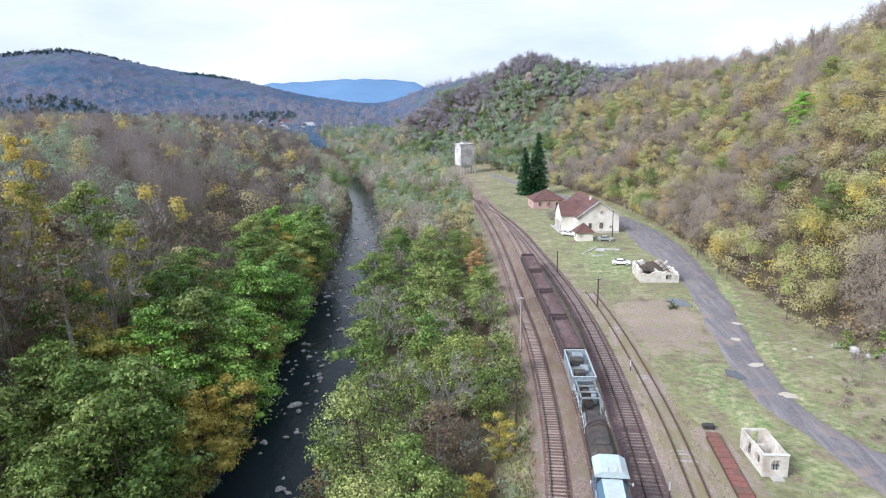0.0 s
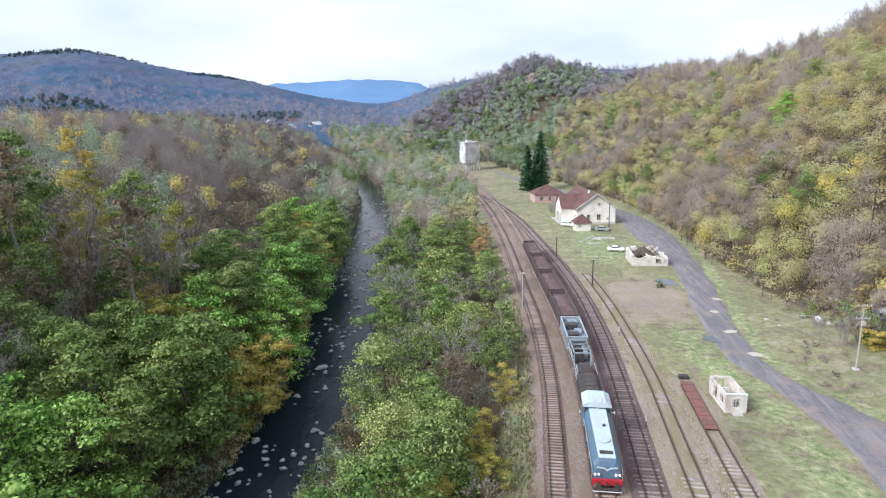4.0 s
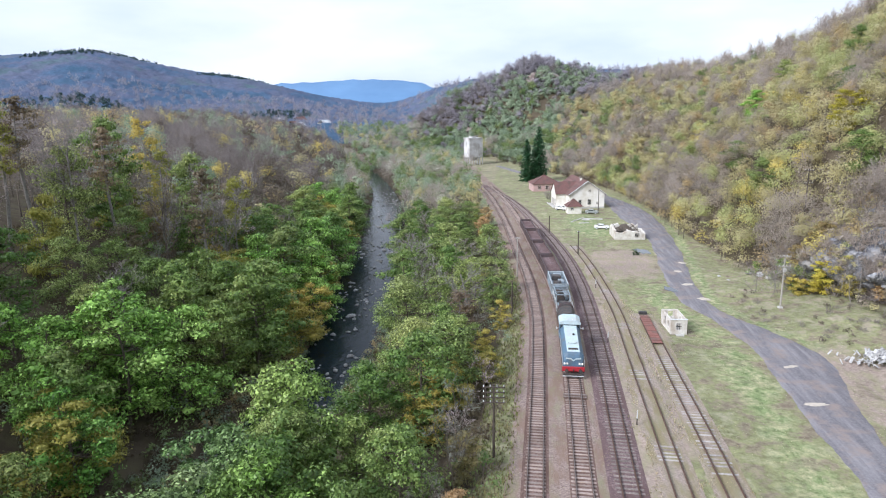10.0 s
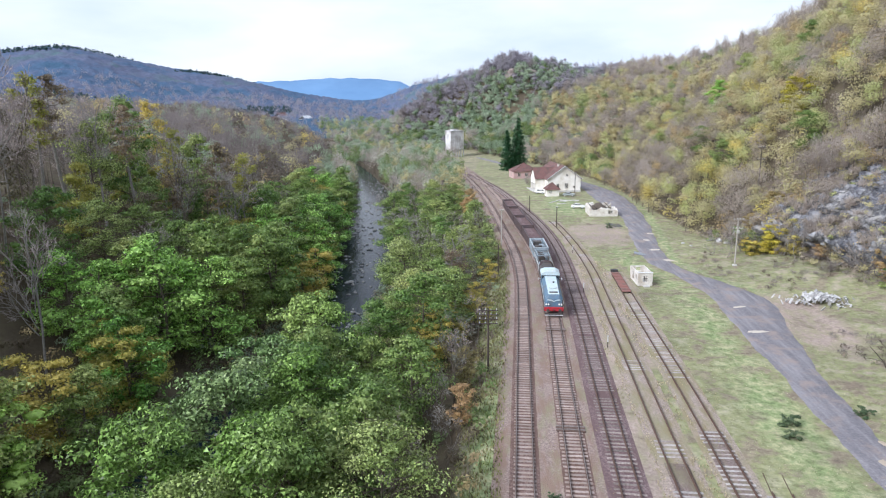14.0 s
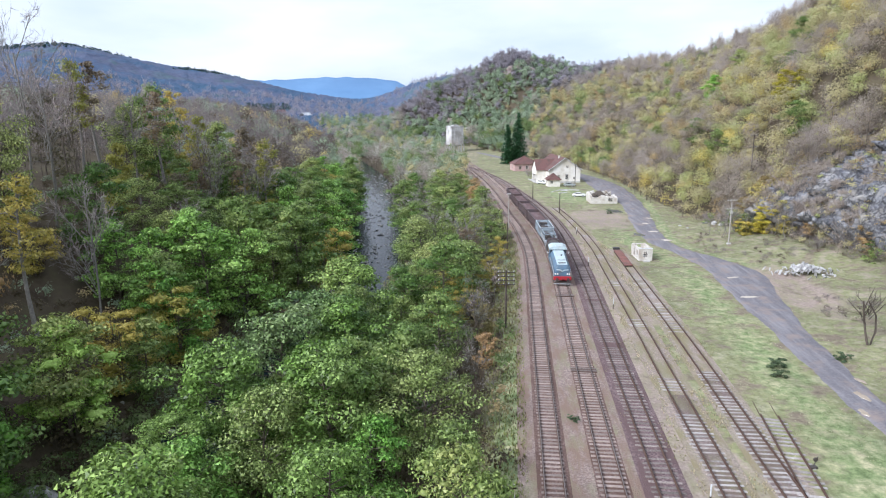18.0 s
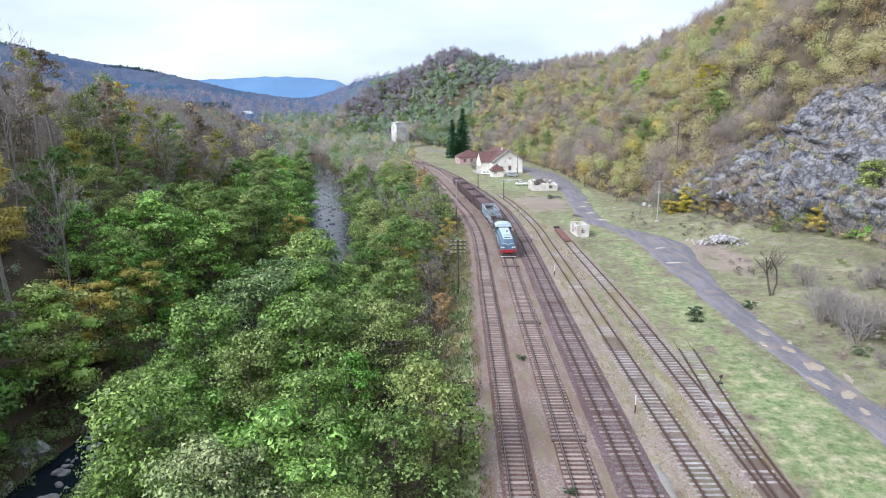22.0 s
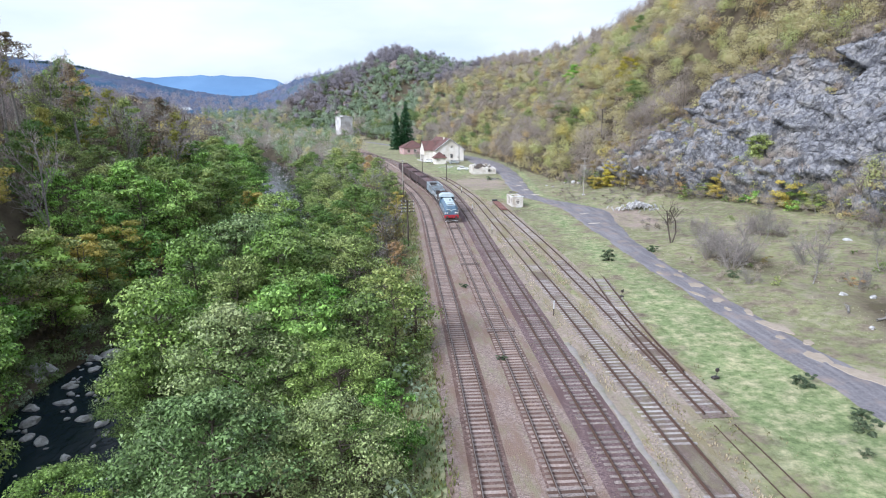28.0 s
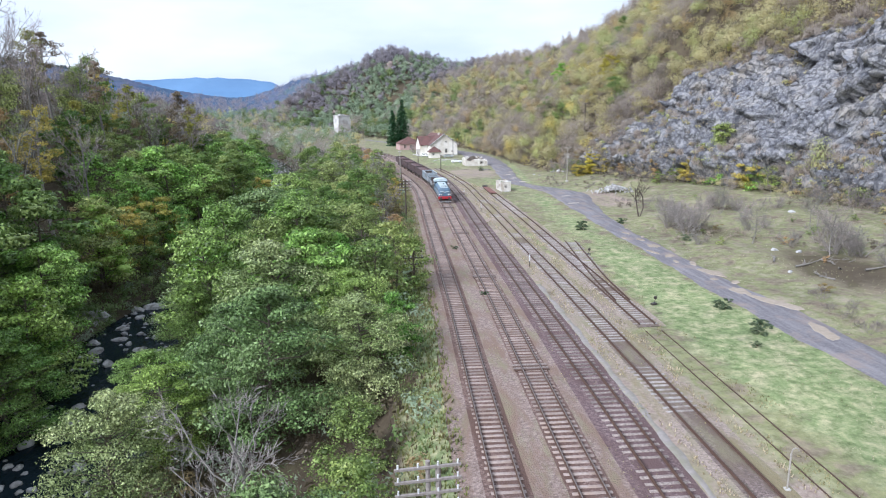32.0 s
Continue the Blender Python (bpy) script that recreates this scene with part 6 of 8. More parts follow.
def locomotive(m):
    ob = thing("diesel_locomotive", "blue-grey diesel locomotive with pale roof and red buffer beam", "locomotive", m)
    part("underframe", boxes((-1.4, 1.4, -7.0, 7.2, 0.95, 1.28), (-1.1, 1.1, -2.2, 1.6, 0.45, 0.95), bevel=0.03), LOCO_DARK, ob, "black underframe with fuel tank")
    part("buffer_beam", boxes((-1.42, 1.42, -7.25, -7.0, 0.78, 1.38), bevel=0.03), LOCO_RED, ob, "red front buffer beam")
    part("snow_plough", boxes((-1.3, 1.3, -7.4, -7.2, 0.25, 0.55), bevel=0.04), LOCO_DARK, ob, "black snow plough")
    part("plough_edge", boxes((-1.32, 1.32, -7.44, -7.2, 0.17, 0.25), bevel=0.02), WAGON_RIM, ob, "pale lower edge of the plough")
    buffers(ob, -7.25, -1)
    for x in (-0.95, 0.95):
        for s in (-0.17, 0.17):
            part("headlight", rods(((x + s, -7.0, 1.78), (x + s, -7.12, 1.78), 0.13), sides=14), LAMP, ob, "round white headlight")
        part("step", boxes((x * 1.4 - 0.12, x * 1.4 + 0.12, -6.9, -6.2, 0.5, 0.56), bevel=0.01), LOCO_DARK, ob)
    hood = part("front_hood", loft([hood_section(-6.95, 1.1, 1.28, 2.55, 0.5), hood_section(-6.8, 1.22, 1.28, 2.95, 0.52), hood_section(-6.45, 1.3, 1.28, 3.2, 0.5), hood_section(3.2, 1.32, 1.28, 3.3, 0.45)]), LOCO_BLUE, ob, "blue-grey engine hood")
    part("hood_top", loft([hood_section(-6.5, 0.80, 3.15, 3.23, 0.03), hood_section(3.2, 0.92, 3.28, 3.345, 0.03)]), LOCO_PALE, hood, "pale painted hood top")
    bm = bmesh.new()
    c = [(-0.95, -6.99, 2.52), (-0.3, -6.99, 2.48), (0, -6.99, 2.26), (0.3, -6.99, 2.48), (0.95, -6.99, 2.52), (0.95, -6.99, 2.38), (0.36, -6.99, 2.33), (0, -6.99, 2.09), (-0.36, -6.99, 2.33), (-0.95, -6.99, 2.38)]
    for a in range(4):
        q = [c[a], c[a + 1], c[8 - a], c[9 - a]]
        front = [bm.verts.new(Vector(p)) for p in q]
        back = [bm.verts.new(Vector(p) + Vector((0, 0.06, 0))) for p in q]
        bm.faces.new(front)
        bm.faces.new(back[::-1])
        for i in range(4):
            bm.faces.new((front[i], back[i], back[(i + 1) % 4], front[(i + 1) % 4]))
    part("chevron", bm, LOCO_PALE, hood, "pale chevron stripe")
    part("radiator_grille", boxes((-0.62, 0.62, -5.9, -5.3, 3.2, 3.27), *[(-0.58, 0.58, -5.85 + i * 0.13, -5.8 + i * 0.13, 3.27, 3.30) for i in range(4)]), LOCO_DARK, hood)
    part("exhaust", rods(((0.3, -0.6, 3.3), (0.3, -0.6, 3.5), 0.15), sides=12), LOCO_DARK, hood)
    part("fan_cowl", rods(((0, -3.4, 3.3), (0, -3.4, 3.42), 0.6), sides=20), LOCO_PALE, hood)
    for s in (-1, 1):
        for i in range(9):
            part("hood_door", boxes((s * 1.30 - 0.025, s * 1.30 + 0.025, -6.2 + i * 1.03, -5.3 + i * 1.03, 1.45, 2.65), bevel=0.01), LOCO_BLUE, hood)
        part("handrail", rods(((s * 1.40, -6.9, 2.2), (s * 1.40, 3.1, 2.2), 0.02), *[((s * 1.40, y, 1.28), (s * 1.40, y, 2.2), 0.02) for y in (-6.9, -3.6, -0.3, 3.0)], sides=6), WAGON_RIM, ob)
    cab = part("cab", boxes((-1.48, 1.48, 3.2, 5.9, 1.28, 3.55), bevel=0.06), LOCO_BLUE, ob, "blue driver's cab")
    part("cab_roof", loft([[(-1.55, y, 3.5), (1.55, y, 3.5), (1.5, y, 3.75), (0.9, y, 4.08), (-0.9, y, 4.08), (-1.5, y, 3.75)] for y in (3.05, 6.05)]), LOCO_PALE, cab, "pale rounded cab roof")
    for x0, x1 in ((-1.35, -0.12), (0.12, 1.35)):
        part("windscreen", boxes((x0, x1, 3.14, 3.21, 2.74, 3.46), bevel=0.02), GLASS_DARK, cab)
        part("rear_window", boxes((x0, x1, 5.89, 5.96, 2.9, 3.46), bevel=0.02), GLASS_DARK, cab)
    for s in (-1, 1):
        part("side_window", boxes((s * 1.49 - 0.03, s * 1.49 + 0.03, 3.5, 5.4, 2.45, 3.3), bevel=0.02), GLASS_DARK, cab)
        part("mirror", rods(((s * 1.5, 3.25, 2.9), (s * 1.85, 3.1, 2.95), 0.02), ((s * 1.85, 3.08, 2.8), (s * 1.85, 3.08, 3.1), 0.07), sides=6), WAGON_RIM, cab)
        part("horn", rods(((s * 0.4, 3.2, 4.15), (s * 0.4, 3.7, 4.12), 0.06), sides=8), WAGON_RIM, cab)
    part("rear_hood", loft([hood_section(5.9, 1.3, 1.28, 2.6, 0.4), hood_section(6.7, 1.3, 1.28, 2.6, 0.4), hood_section(7.0, 1.15, 1.28, 2.2, 0.3)]), LOCO_DARK, ob, "black rear hood")
    buffers(ob, 7.2, 1)
    running_gear(ob, [-5.2, -2.8, 2.8, 5.2])
    return ob


def machine_wagon(m):
    ob = thing("machine_wagon", "sooty black flat wagon carrying a hooded machine under a rusty arch", "wagon", m)
    part("underframe", boxes((-1.35, 1.35, -5.2, 5.2, 0.95, 1.25), bevel=0.03), LOCO_DARK, ob)
    body = part("hood", loft([hood_section(-4.9, 1.2, 1.25, 2.2, 0.4), hood_section(-4.4, 1.3, 1.25, 2.9, 0.6), hood_section(0.6, 1.3, 1.25, 2.9, 0.6), hood_section(1.2, 1.1, 1.25, 2.2, 0.4)]), LOCO_DARK, ob, "black rounded machine hood")
    part("hatch", boxes((-0.7, 0.7, -3.6, -2.4, 2.88, 3.0), bevel=0.04), LOCO_DARK, body)
    for y in (0.2, 1.0):
        ring = bmesh.new()
        for i in range(14):
            a0, a1 = math.pi * i / 14, math.pi * (i + 1) / 14
            rod(ring, (math.cos(a0) * 1.2, y, 2.1 + math.sin(a0) * 1.15), (math.cos(a1) * 1.2, y, 2.1 + math.sin(a1) * 1.15), 0.08, sides=6)
        part("arch", ring, WAGON_BROWN, ob, "rusty brown arch over the deck")
    part("drum", rods(((-0.9, 2.9, 2.0), (0.9, 2.9, 2.0), 0.7), sides=20), LOCO_DARK, ob, "black winch drum")
    part("gearbox", boxes((-0.8, 0.6, 3.8, 4.7, 1.25, 2.4), bevel=0.08), LOCO_DARK, ob)
    part("pipe", rods(((-1.0, 1.4, 1.6), (-1.0, 4.8, 1.9), 0.14), ((1.0, 1.4, 1.5), (0.8, 4.8, 2.3), 0.10), sides=8), WAGON_GREY, ob, "grey pipe along the deck")
    for s in (-1, 1):
        part("railing", rods(*[((s * 1.32, 1.4 + i * 1.2, 1.25), (s * 1.32, 1.4 + i * 1.2, 2.2), 0.025) for i in range(4)], ((s * 1.32, 1.4, 2.2), (s * 1.32, 5.0, 2.2), 0.025), sides=6), WAGON_RIM, ob)
    buffers(ob, -5.2, -1)
    buffers(ob, 5.2, 1)
    running_gear(ob, [-3.9, -2.3, 2.3, 3.9])
    return ob


def grey_wagon(m):
    ob = thing("service_wagon", "grey open-topped service wagon with machinery deck coupled behind the locomotive", "wagon", m)
    part("underframe", boxes((-1.35, 1.35, -7.4, 7.4, 0.95, 1.25), bevel=0.03), LOCO_DARK, ob)
    bodyw = part("body", boxes((-1.45, -1.36, -1.6, 7.3, 1.25, 3.1), (1.36, 1.45, -1.6, 7.3, 1.25, 3.1), (-1.36, 1.36, -1.6, -1.5, 1.25, 3.1), (-1.36, 1.36, 7.2, 7.3, 1.25, 3.1), (-1.36, 1.36, -1.5, 7.2, 1.25, 2.45)), WAGON_GREY, ob, "grey steel box body")
    part("rim", boxes((-1.49, -1.33, -1.65, 7.35, 3.1, 3.18), (1.33, 1.49, -1.65, 7.35, 3.1, 3.18), (-1.33, 1.33, -1.65, -1.5, 3.1, 3.18), (-1.33, 1.33, 7.2, 7.35, 3.1, 3.18)), WAGON_EDGE, bodyw, "pale grey rim of the box")
    for s in (-1, 1):
        for i in range(7):
            part("rib", boxes((s * 1.49 - 0.04, s * 1.49 + 0.04, -1.3 + i * 1.38, -1.2 + i * 1.38, 1.25, 3.1)), WAGON_GREY, bodyw)
    for i, (x, y, sx, sy, h) in enumerate(((-0.3, 0.2, 0.7, 0.6, 0.7), (0.5, 1.9, 0.5, 0.8, 0.5), (-0.2, 3.9, 0.8, 0.7, 0.85), (0.2, 5.9, 0.7, 0.8, 0.55))):
        part("machine", boxes((x - sx, x + sx, y - sy, y + sy, 2.45, 2.45 + h), bevel=0.06), WAGON_GREY if i % 2 else LOCO_DARK, ob, "machine inside the box")
    part("frame", boxes((-1.2, -1.05, -6.8, -1.7, 2.7, 2.85), (1.05, 1.2, -6.8, -1.7, 2.7, 2.85), *[(-1.2, 1.2, -6.8 + i * 1.6, -6.65 + i * 1.6, 2.7, 2.85) for i in range(4)], *[(x, x + 0.15, y, y + 0.15, 1.25, 2.7) for x in (-1.2, 1.05) for y in (-6.8, -4.2, -1.85)]), WAGON_GREY, ob, "grey steel frame over the deck")
    for y, r in ((-6.0, 0.55), (-4.4, 0.7), (-2.7, 0.6)):
        part("tank", rods(((-0.2, y - 0.5, 1.95), (-0.2, y + 0.5, 1.95), r), sides=20), LOCO_DARK, ob, "black cylinder on the open deck")
    part("pump", boxes((0.3, 0.95, -5.4, -3.2, 1.25, 2.5), bevel=0.1), WAGON_GREY, ob)
    for s in (-1, 1):
        part("railing", rods(*[((s * 1.32, -7.2 + i * 1.1, 1.25), (s * 1.32, -7.2 + i * 1.1, 2.3), 0.025) for i in range(6)], ((s * 1.32, -7.2, 2.3), (s * 1.32, -1.7, 2.3), 0.025), ((s * 1.32, -7.2, 1.8), (s * 1.32, -1.7, 1.8), 0.02), sides=6), WAGON_RIM, ob)
    buffers(ob, -7.4, -1)
    buffers(ob, 7.4, 1)
    running_gear(ob, [-6.0, -4.2, 4.2, 6.0])
    return ob


def gondola(m):
    ob = thing("open_wagon", "dark brown open freight wagon with ribbed sides", "wagon", m, "brown wagons")
    part("underframe", boxes((-1.3, 1.3, -6.7, 6.7, 0.95, 1.22), bevel=0.03), LOCO_DARK, ob)
    part("floor", boxes((-1.36, 1.36, -6.6, 6.6, 1.22, 1.3)), WAGON_BROWN, ob)
    for s in (-1, 1):
        side = part("side_wall", boxes((s * 1.42 - 0.05, s * 1.42 + 0.05, -6.7, 6.7, 1.22, 2.95), (s * 1.42 - 0.08, s * 1.42 + 0.08, -6.7, 6.7, 2.95, 3.05)), WAGON_BROWN, ob)
        for i in range(10):
            part("rib", boxes((s * 1.5 - 0.04, s * 1.5 + 0.04, -6.4 + i * 1.42, -6.28 + i * 1.42, 1.22, 2.95)), WAGON_BROWN, side)
        part("end_wall", boxes((-1.37, 1.37, s * 6.65 - 0.05, s * 6.65 + 0.05, 1.22, 2.95), (-1.37, 1.37, s * 6.65 - 0.08, s * 6.65 + 0.08, 2.95, 3.05)), WAGON_BROWN, ob)
    g = np.linspace(-1, 1, 9), np.linspace(-1, 1, 25)
    X, Y = np.meshgrid(*g)
    Z = 2.62 + 0.22 * np.cos(X * 1.5) * np.cos(Y * 9) + 0.08 * np.sin(X * 17 + Y * 23)
    ii = np.arange(9 * 25).reshape(25, 9)
    part("load", mesh_np("load", np.stack([X * 1.37, Y * 6.6, Z], -1), np.stack([ii[:-1, :-1], ii[:-1, 1:], ii[1:, 1:], ii[1:, :-1]], -1).reshape(-1, 4), mats=[BALLAST_DARK]), None, ob, "heaped dark load")
    buffers(ob, -6.7, -1)
    buffers(ob, 6.7, 1)
    running_gear(ob, [-5.4, -3.6, 3.6, 5.4])
    return ob


FRONT = 94.0
locomotive(on_track(FRONT + 7.8))
machine_wagon(on_track(FRONT + 21.2))
grey_wagon(on_track(FRONT + 34.8))
first_wagon = gondola(on_track(FRONT + 49.8))
for i in range(1, 4):
    copy_thing(first_wagon, on_track(FRONT + 49.8 + i * 14.5))

# ---- buildings ----
def gable_roof(bm, x0, x1, y0, y1, z0, z1, over=0.5, thick=0.18):
    """Two sloping slabs with the ridge along y."""
    xm = (x0 + x1) / 2
    k = (z1 - z0) / (xm - x0)
    for s in (-1, 1):
        e = x0 - over if s < 0 else x1 + over
        pts = [(e, z0 - over * k), (xm, z1), (xm, z1 + thick), (e, z0 - over * k + thick)]
        a = [bm.verts.new((x, y0 - over, z)) for x, z in pts]
        b = [bm.verts.new((x, y1 + over, z)) for x, z in pts]
        for i in range(4):
            bm.faces.new((a[i], a[(i + 1) % 4], b[(i + 1) % 4], b[i]))
        bm.faces.new(a[::-1])
        bm.faces.new(b)
    bmesh.ops.recalc_face_normals(bm, faces=bm.faces)
    return bm


def tile_courses(parent, x0, x1, y0, y1, z0, z1, over=0.5, lift=0.2, pitch=0.42):
    """Rows of roof tiles, one strip a course, laid over one another."""
    xm = (x0 + x1) / 2
    k = (z1 - z0) / (xm - x0)
    slope = math.atan(k)
    run = (xm - x0 + over) / math.cos(slope)
    n = int(run / pitch)
    me = boxes((-pitch * 0.62, pitch * 0.62, y0 - over, y1 + over, -0.02, 0.03))
    mesh = bpy.data.meshes.new("tile_course")
    me.to_mesh(mesh)
    me.free()
    mesh.materials.append(ROOF_TILE)
    for s in (-1, 1):
        for i in range(n):
            d = (i + 0.5) * pitch
            x = (x0 - over + d * math.cos(slope)) if s < 0 else (x1 + over - d * math.cos(slope))
            z = z0 - over * k + d * math.sin(slope) + lift
            part("tile_course", mesh, None, parent, m=pose(x, 0, z, 0, -s * -1 * math.degrees(slope) * -1 if s > 0 else -math.degrees(slope) - 2.0, 0) if s < 0 else pose(x, 0, z, 0, math.degrees(slope) + 2.0, 0))


def window(parent, x, y, z, w, h, facing, frame_mat=None, arched=False):
    """A framed window set on a wall. facing: degrees of the outward side, 0 is -y."""
    m = Matrix.Translation((x, y, z)) @ Matrix.Rotation(radians(facing), 4, "Z")
    f = part("window", boxes((-w / 2 - 0.09, -w / 2, -0.06, 0.1, -0.09, h + 0.09), (w / 2, w / 2 + 0.09, -0.06, 0.1, -0.09, h + 0.09), (-w / 2, w / 2, -0.06, 0.1, h, h + 0.09), (-w / 2, w / 2, -0.1, 0.1, -0.09, 0), (-0.03, 0.03, -0.03, 0.06, 0, h)), frame_mat or PLASTER_OLD, parent, m=m)
    part("pane", boxes((-w / 2, w / 2, 0.0, 0.04, 0, h)), GLASS_DARK, f)
    return f


def gable_wall(bm, x0, x1, y, thick, z0, ze, zt):
    xm = (x0 + x1) / 2
    pts = [(x0, z0), (x1, z0), (x1, ze), (xm, zt), (x0, ze)]
    a = [bm.verts.new((x, y, z)) for x, z in pts]
    b = [bm.verts.new((x, y + thick, z)) for x, z in pts]
    bm.faces.new(a)
    bm.faces.new(b[::-1])
    for i in range(5):
        bm.faces.new((a[i], b[i], b[(i + 1) % 5], a[(i + 1) % 5]))
    bmesh.ops.recalc_face_normals(bm, faces=bm.faces)
    return bm


def station_house():
    ob = thing("station_house", "cream plastered station house with red tiled gable roof", "house", pose(22.3, 234.6, 0, 0, 0, 9.5))
    W, L, E, A = 6.0, 22.0, 4.9, 9.2
    bm = bmesh.new()
    gable_wall(bm, -W, W, 0, 0.4, -0.3, E, A)
    front = part("gable_wall", bm, PLASTER, ob, "cream gable wall")
    bm = bmesh.new()
    gable_wall(bm, -W, W, L - 0.4, 0.4, -0.3, E, A)
    part("gable_wall", bm, PLASTER, ob)
    for s in (-1, 1):
        part("side_wall", boxes((min(s * W, s * (W - 0.4)), max(s * W, s * (W - 0.4)), 0.4, L - 0.4, -0.3, E)), PLASTER, ob)
    part("plinth", boxes((-W - 0.08, W + 0.08, -0.08, L + 0.08, -0.3, 0.55), bevel=0.02), CONCRETE, ob)
    roof = part("roof", gable_roof(bmesh.new(), -W, W, 0, L, E, A, 0.55), ROOF_TILE, ob, "weathered red tiled roof")
    tile_courses(roof, -W, W, 0, L, E, A, 0.5)
    for s in (-1, 1):
        bm = bmesh.new()
        k = (A - E) / W
        rod(bm, (s * (W + 0.55), -0.58, E - 0.55 * k + 0.2), (0, -0.58, A + 0.2), 0.11, sides=6)
        part("barge_board", bm, WAGON_RIM, roof, "white barge board")
    for x, z, w, h in ((-2.4, 1.5, 0.85, 1.5), (0.8, 1.4, 1.0, 1.7), (3.6, 1.5, 0.5, 0.6)):
        window(ob, x, 0, z, w, h, 0)
    window(ob, 0.9, 0, 5.7, 0.7, 0.8, 0)
    window(ob, 0.6, 0, 0.1, 0.9, 0.5, 0)
    for i in range(6):
        window(ob, -W, 2.0 + i * 3.3, 1.4, 1.0, 1.6, -90)
        window(ob, W, 2.0 + i * 3.3, 1.4, 1.0, 1.6, 90)
    for y, z in ((6.0, 8.9),):
        c = part("chimney", boxes((-0.95, -0.35, y, y + 0.7, 7.6, z + 0.7), (-1.02, -0.28, y - 0.06, y + 0.76, z + 0.7, z + 0.85)), PLASTER, ob, "pale plastered chimney")
    # wing towards the tracks
    wing = part("wing", boxes((-W - 3.6, -W, 5.0, 5.35, -0.3, E - 0.2), (-W - 3.6, -W - 3.25, 5.35, 12.65, 2.7, E - 0.2), (-W - 3.6, -W, 12.65, 13.0, -0.3, E - 0.2), *[(-W - 3.55, -W - 3.3, 5.4 + i * 2.35, 5.62 + i * 2.35, 0.2, 2.7) for i in range(4)]), PLASTER, ob, "open porch wing on posts")
    bm = gable_roof(bmesh.new(), 5.0, 13.0, -1.6, 9.4, E - 0.1, 8.2, 0.45)
    bmesh.ops.rotate(bm, verts=bm.verts, cent=(0, 0, 0), matrix=Matrix.Rotation(radians(90), 3, "Z"))
    part("wing_roof", bm, ROOF_TILE, ob, "red tiled cross gable roof")
    bm = gable_wall(bmesh.new(), 5.0, 13.0, 9.3, 0.3, E - 0.3, E - 0.2, 8.0)
    bmesh.ops.rotate(bm, verts=bm.verts, cent=(0, 0, 0), matrix=Matrix.Rotation(radians(90), 3, "Z"))
    part("wing_gable", bm, PLASTER, ob)
    part("porch_deck", boxes((-W - 4.6, -W, 4.6, 13.4, -0.1, 0.22), bevel=0.03), CONCRETE, ob)
    part("platform_edge", boxes((-W - 4.95, -W - 4.6, 2.0, 14.0, -0.1, 0.3), bevel=0.03), CONCRETE, ob, "whitewashed platform edge")
    return ob


station_house()


def hip_house(label, name, x, y, w, l, e, a, yaw, openings, wall_mat=PLASTER):
    ob = thing(name, label, "outbuilding", pose(x, y, 0, 0, 0, yaw))
    wl = boxes((-w / 2, w / 2, -l / 2, -l / 2 + 0.3, -0.3, e), (-w / 2, w / 2, l / 2 - 0.3, l / 2, -0.3, e), (-w / 2, -w / 2 + 0.3, -l / 2 + 0.3, l / 2 - 0.3, -0.3, e), (w / 2 - 0.3, w / 2, -l / 2 + 0.3, l / 2 - 0.3, -0.3, e))
    part("wall", wl, wall_mat, ob)
    bm = bmesh.new()
    o, r = 0.45, max(0.0, (l - w) / 2)
    lo = [bm.verts.new(p) for p in ((-w / 2 - o, -l / 2 - o, e - 0.15), (w / 2 + o, -l / 2 - o, e - 0.15), (w / 2 + o, l / 2 + o, e - 0.15), (-w / 2 - o, l / 2 + o, e - 0.15))]
    t = [bm.verts.new((0, -r - 0.02, a)), bm.verts.new((0, r + 0.02, a))]
    for f in ((lo[0], lo[1], t[0]), (lo[1], lo[2], t[1], t[0]), (lo[2], lo[3], t[1]), (lo[3], lo[0], t[0], t[1]), lo[::-1]):
        bm.faces.new(f)
    roof = part("roof", bm, ROOF_TILE, ob, "hipped red tile roof")
    for sx in (-1, 1):
        for sy in (-1, 1):
            part("hip_cap", rods(((sx * (w / 2 + o), sy * (l / 2 + o), e - 0.12), (0, sy * (r + 0.02), a + 0.03), 0.09), sides=6), ROOF_TILE, roof)
    for x_, z_, w_, h_ in openings:
        window(ob, x_, -l / 2, z_, w_, h_, 0)
    window(ob, -w / 2, 0, 1.0, 0.9, 1.2, -90)
    return ob


hip_house("small brick-red roofed kiosk on the station forecourt", "station_kiosk", 17.2, 225.2, 4.4, 3.6, 2.5, 4.7, 9, ((-0.9, 1.2, 0.8, 0.8),))
hip_house("low pink annex with weathered red hipped roof beside the spruces", "annex", 9.0, 284.0, 11.0, 9.0, 3.2, 6.4, 12, ((-3.0, 0.9, 1.1, 1.4), (0.2, 0.9, 1.1, 1.4), (3.2, 0.9, 1.1, 1.4)), PLASTER_PINK)


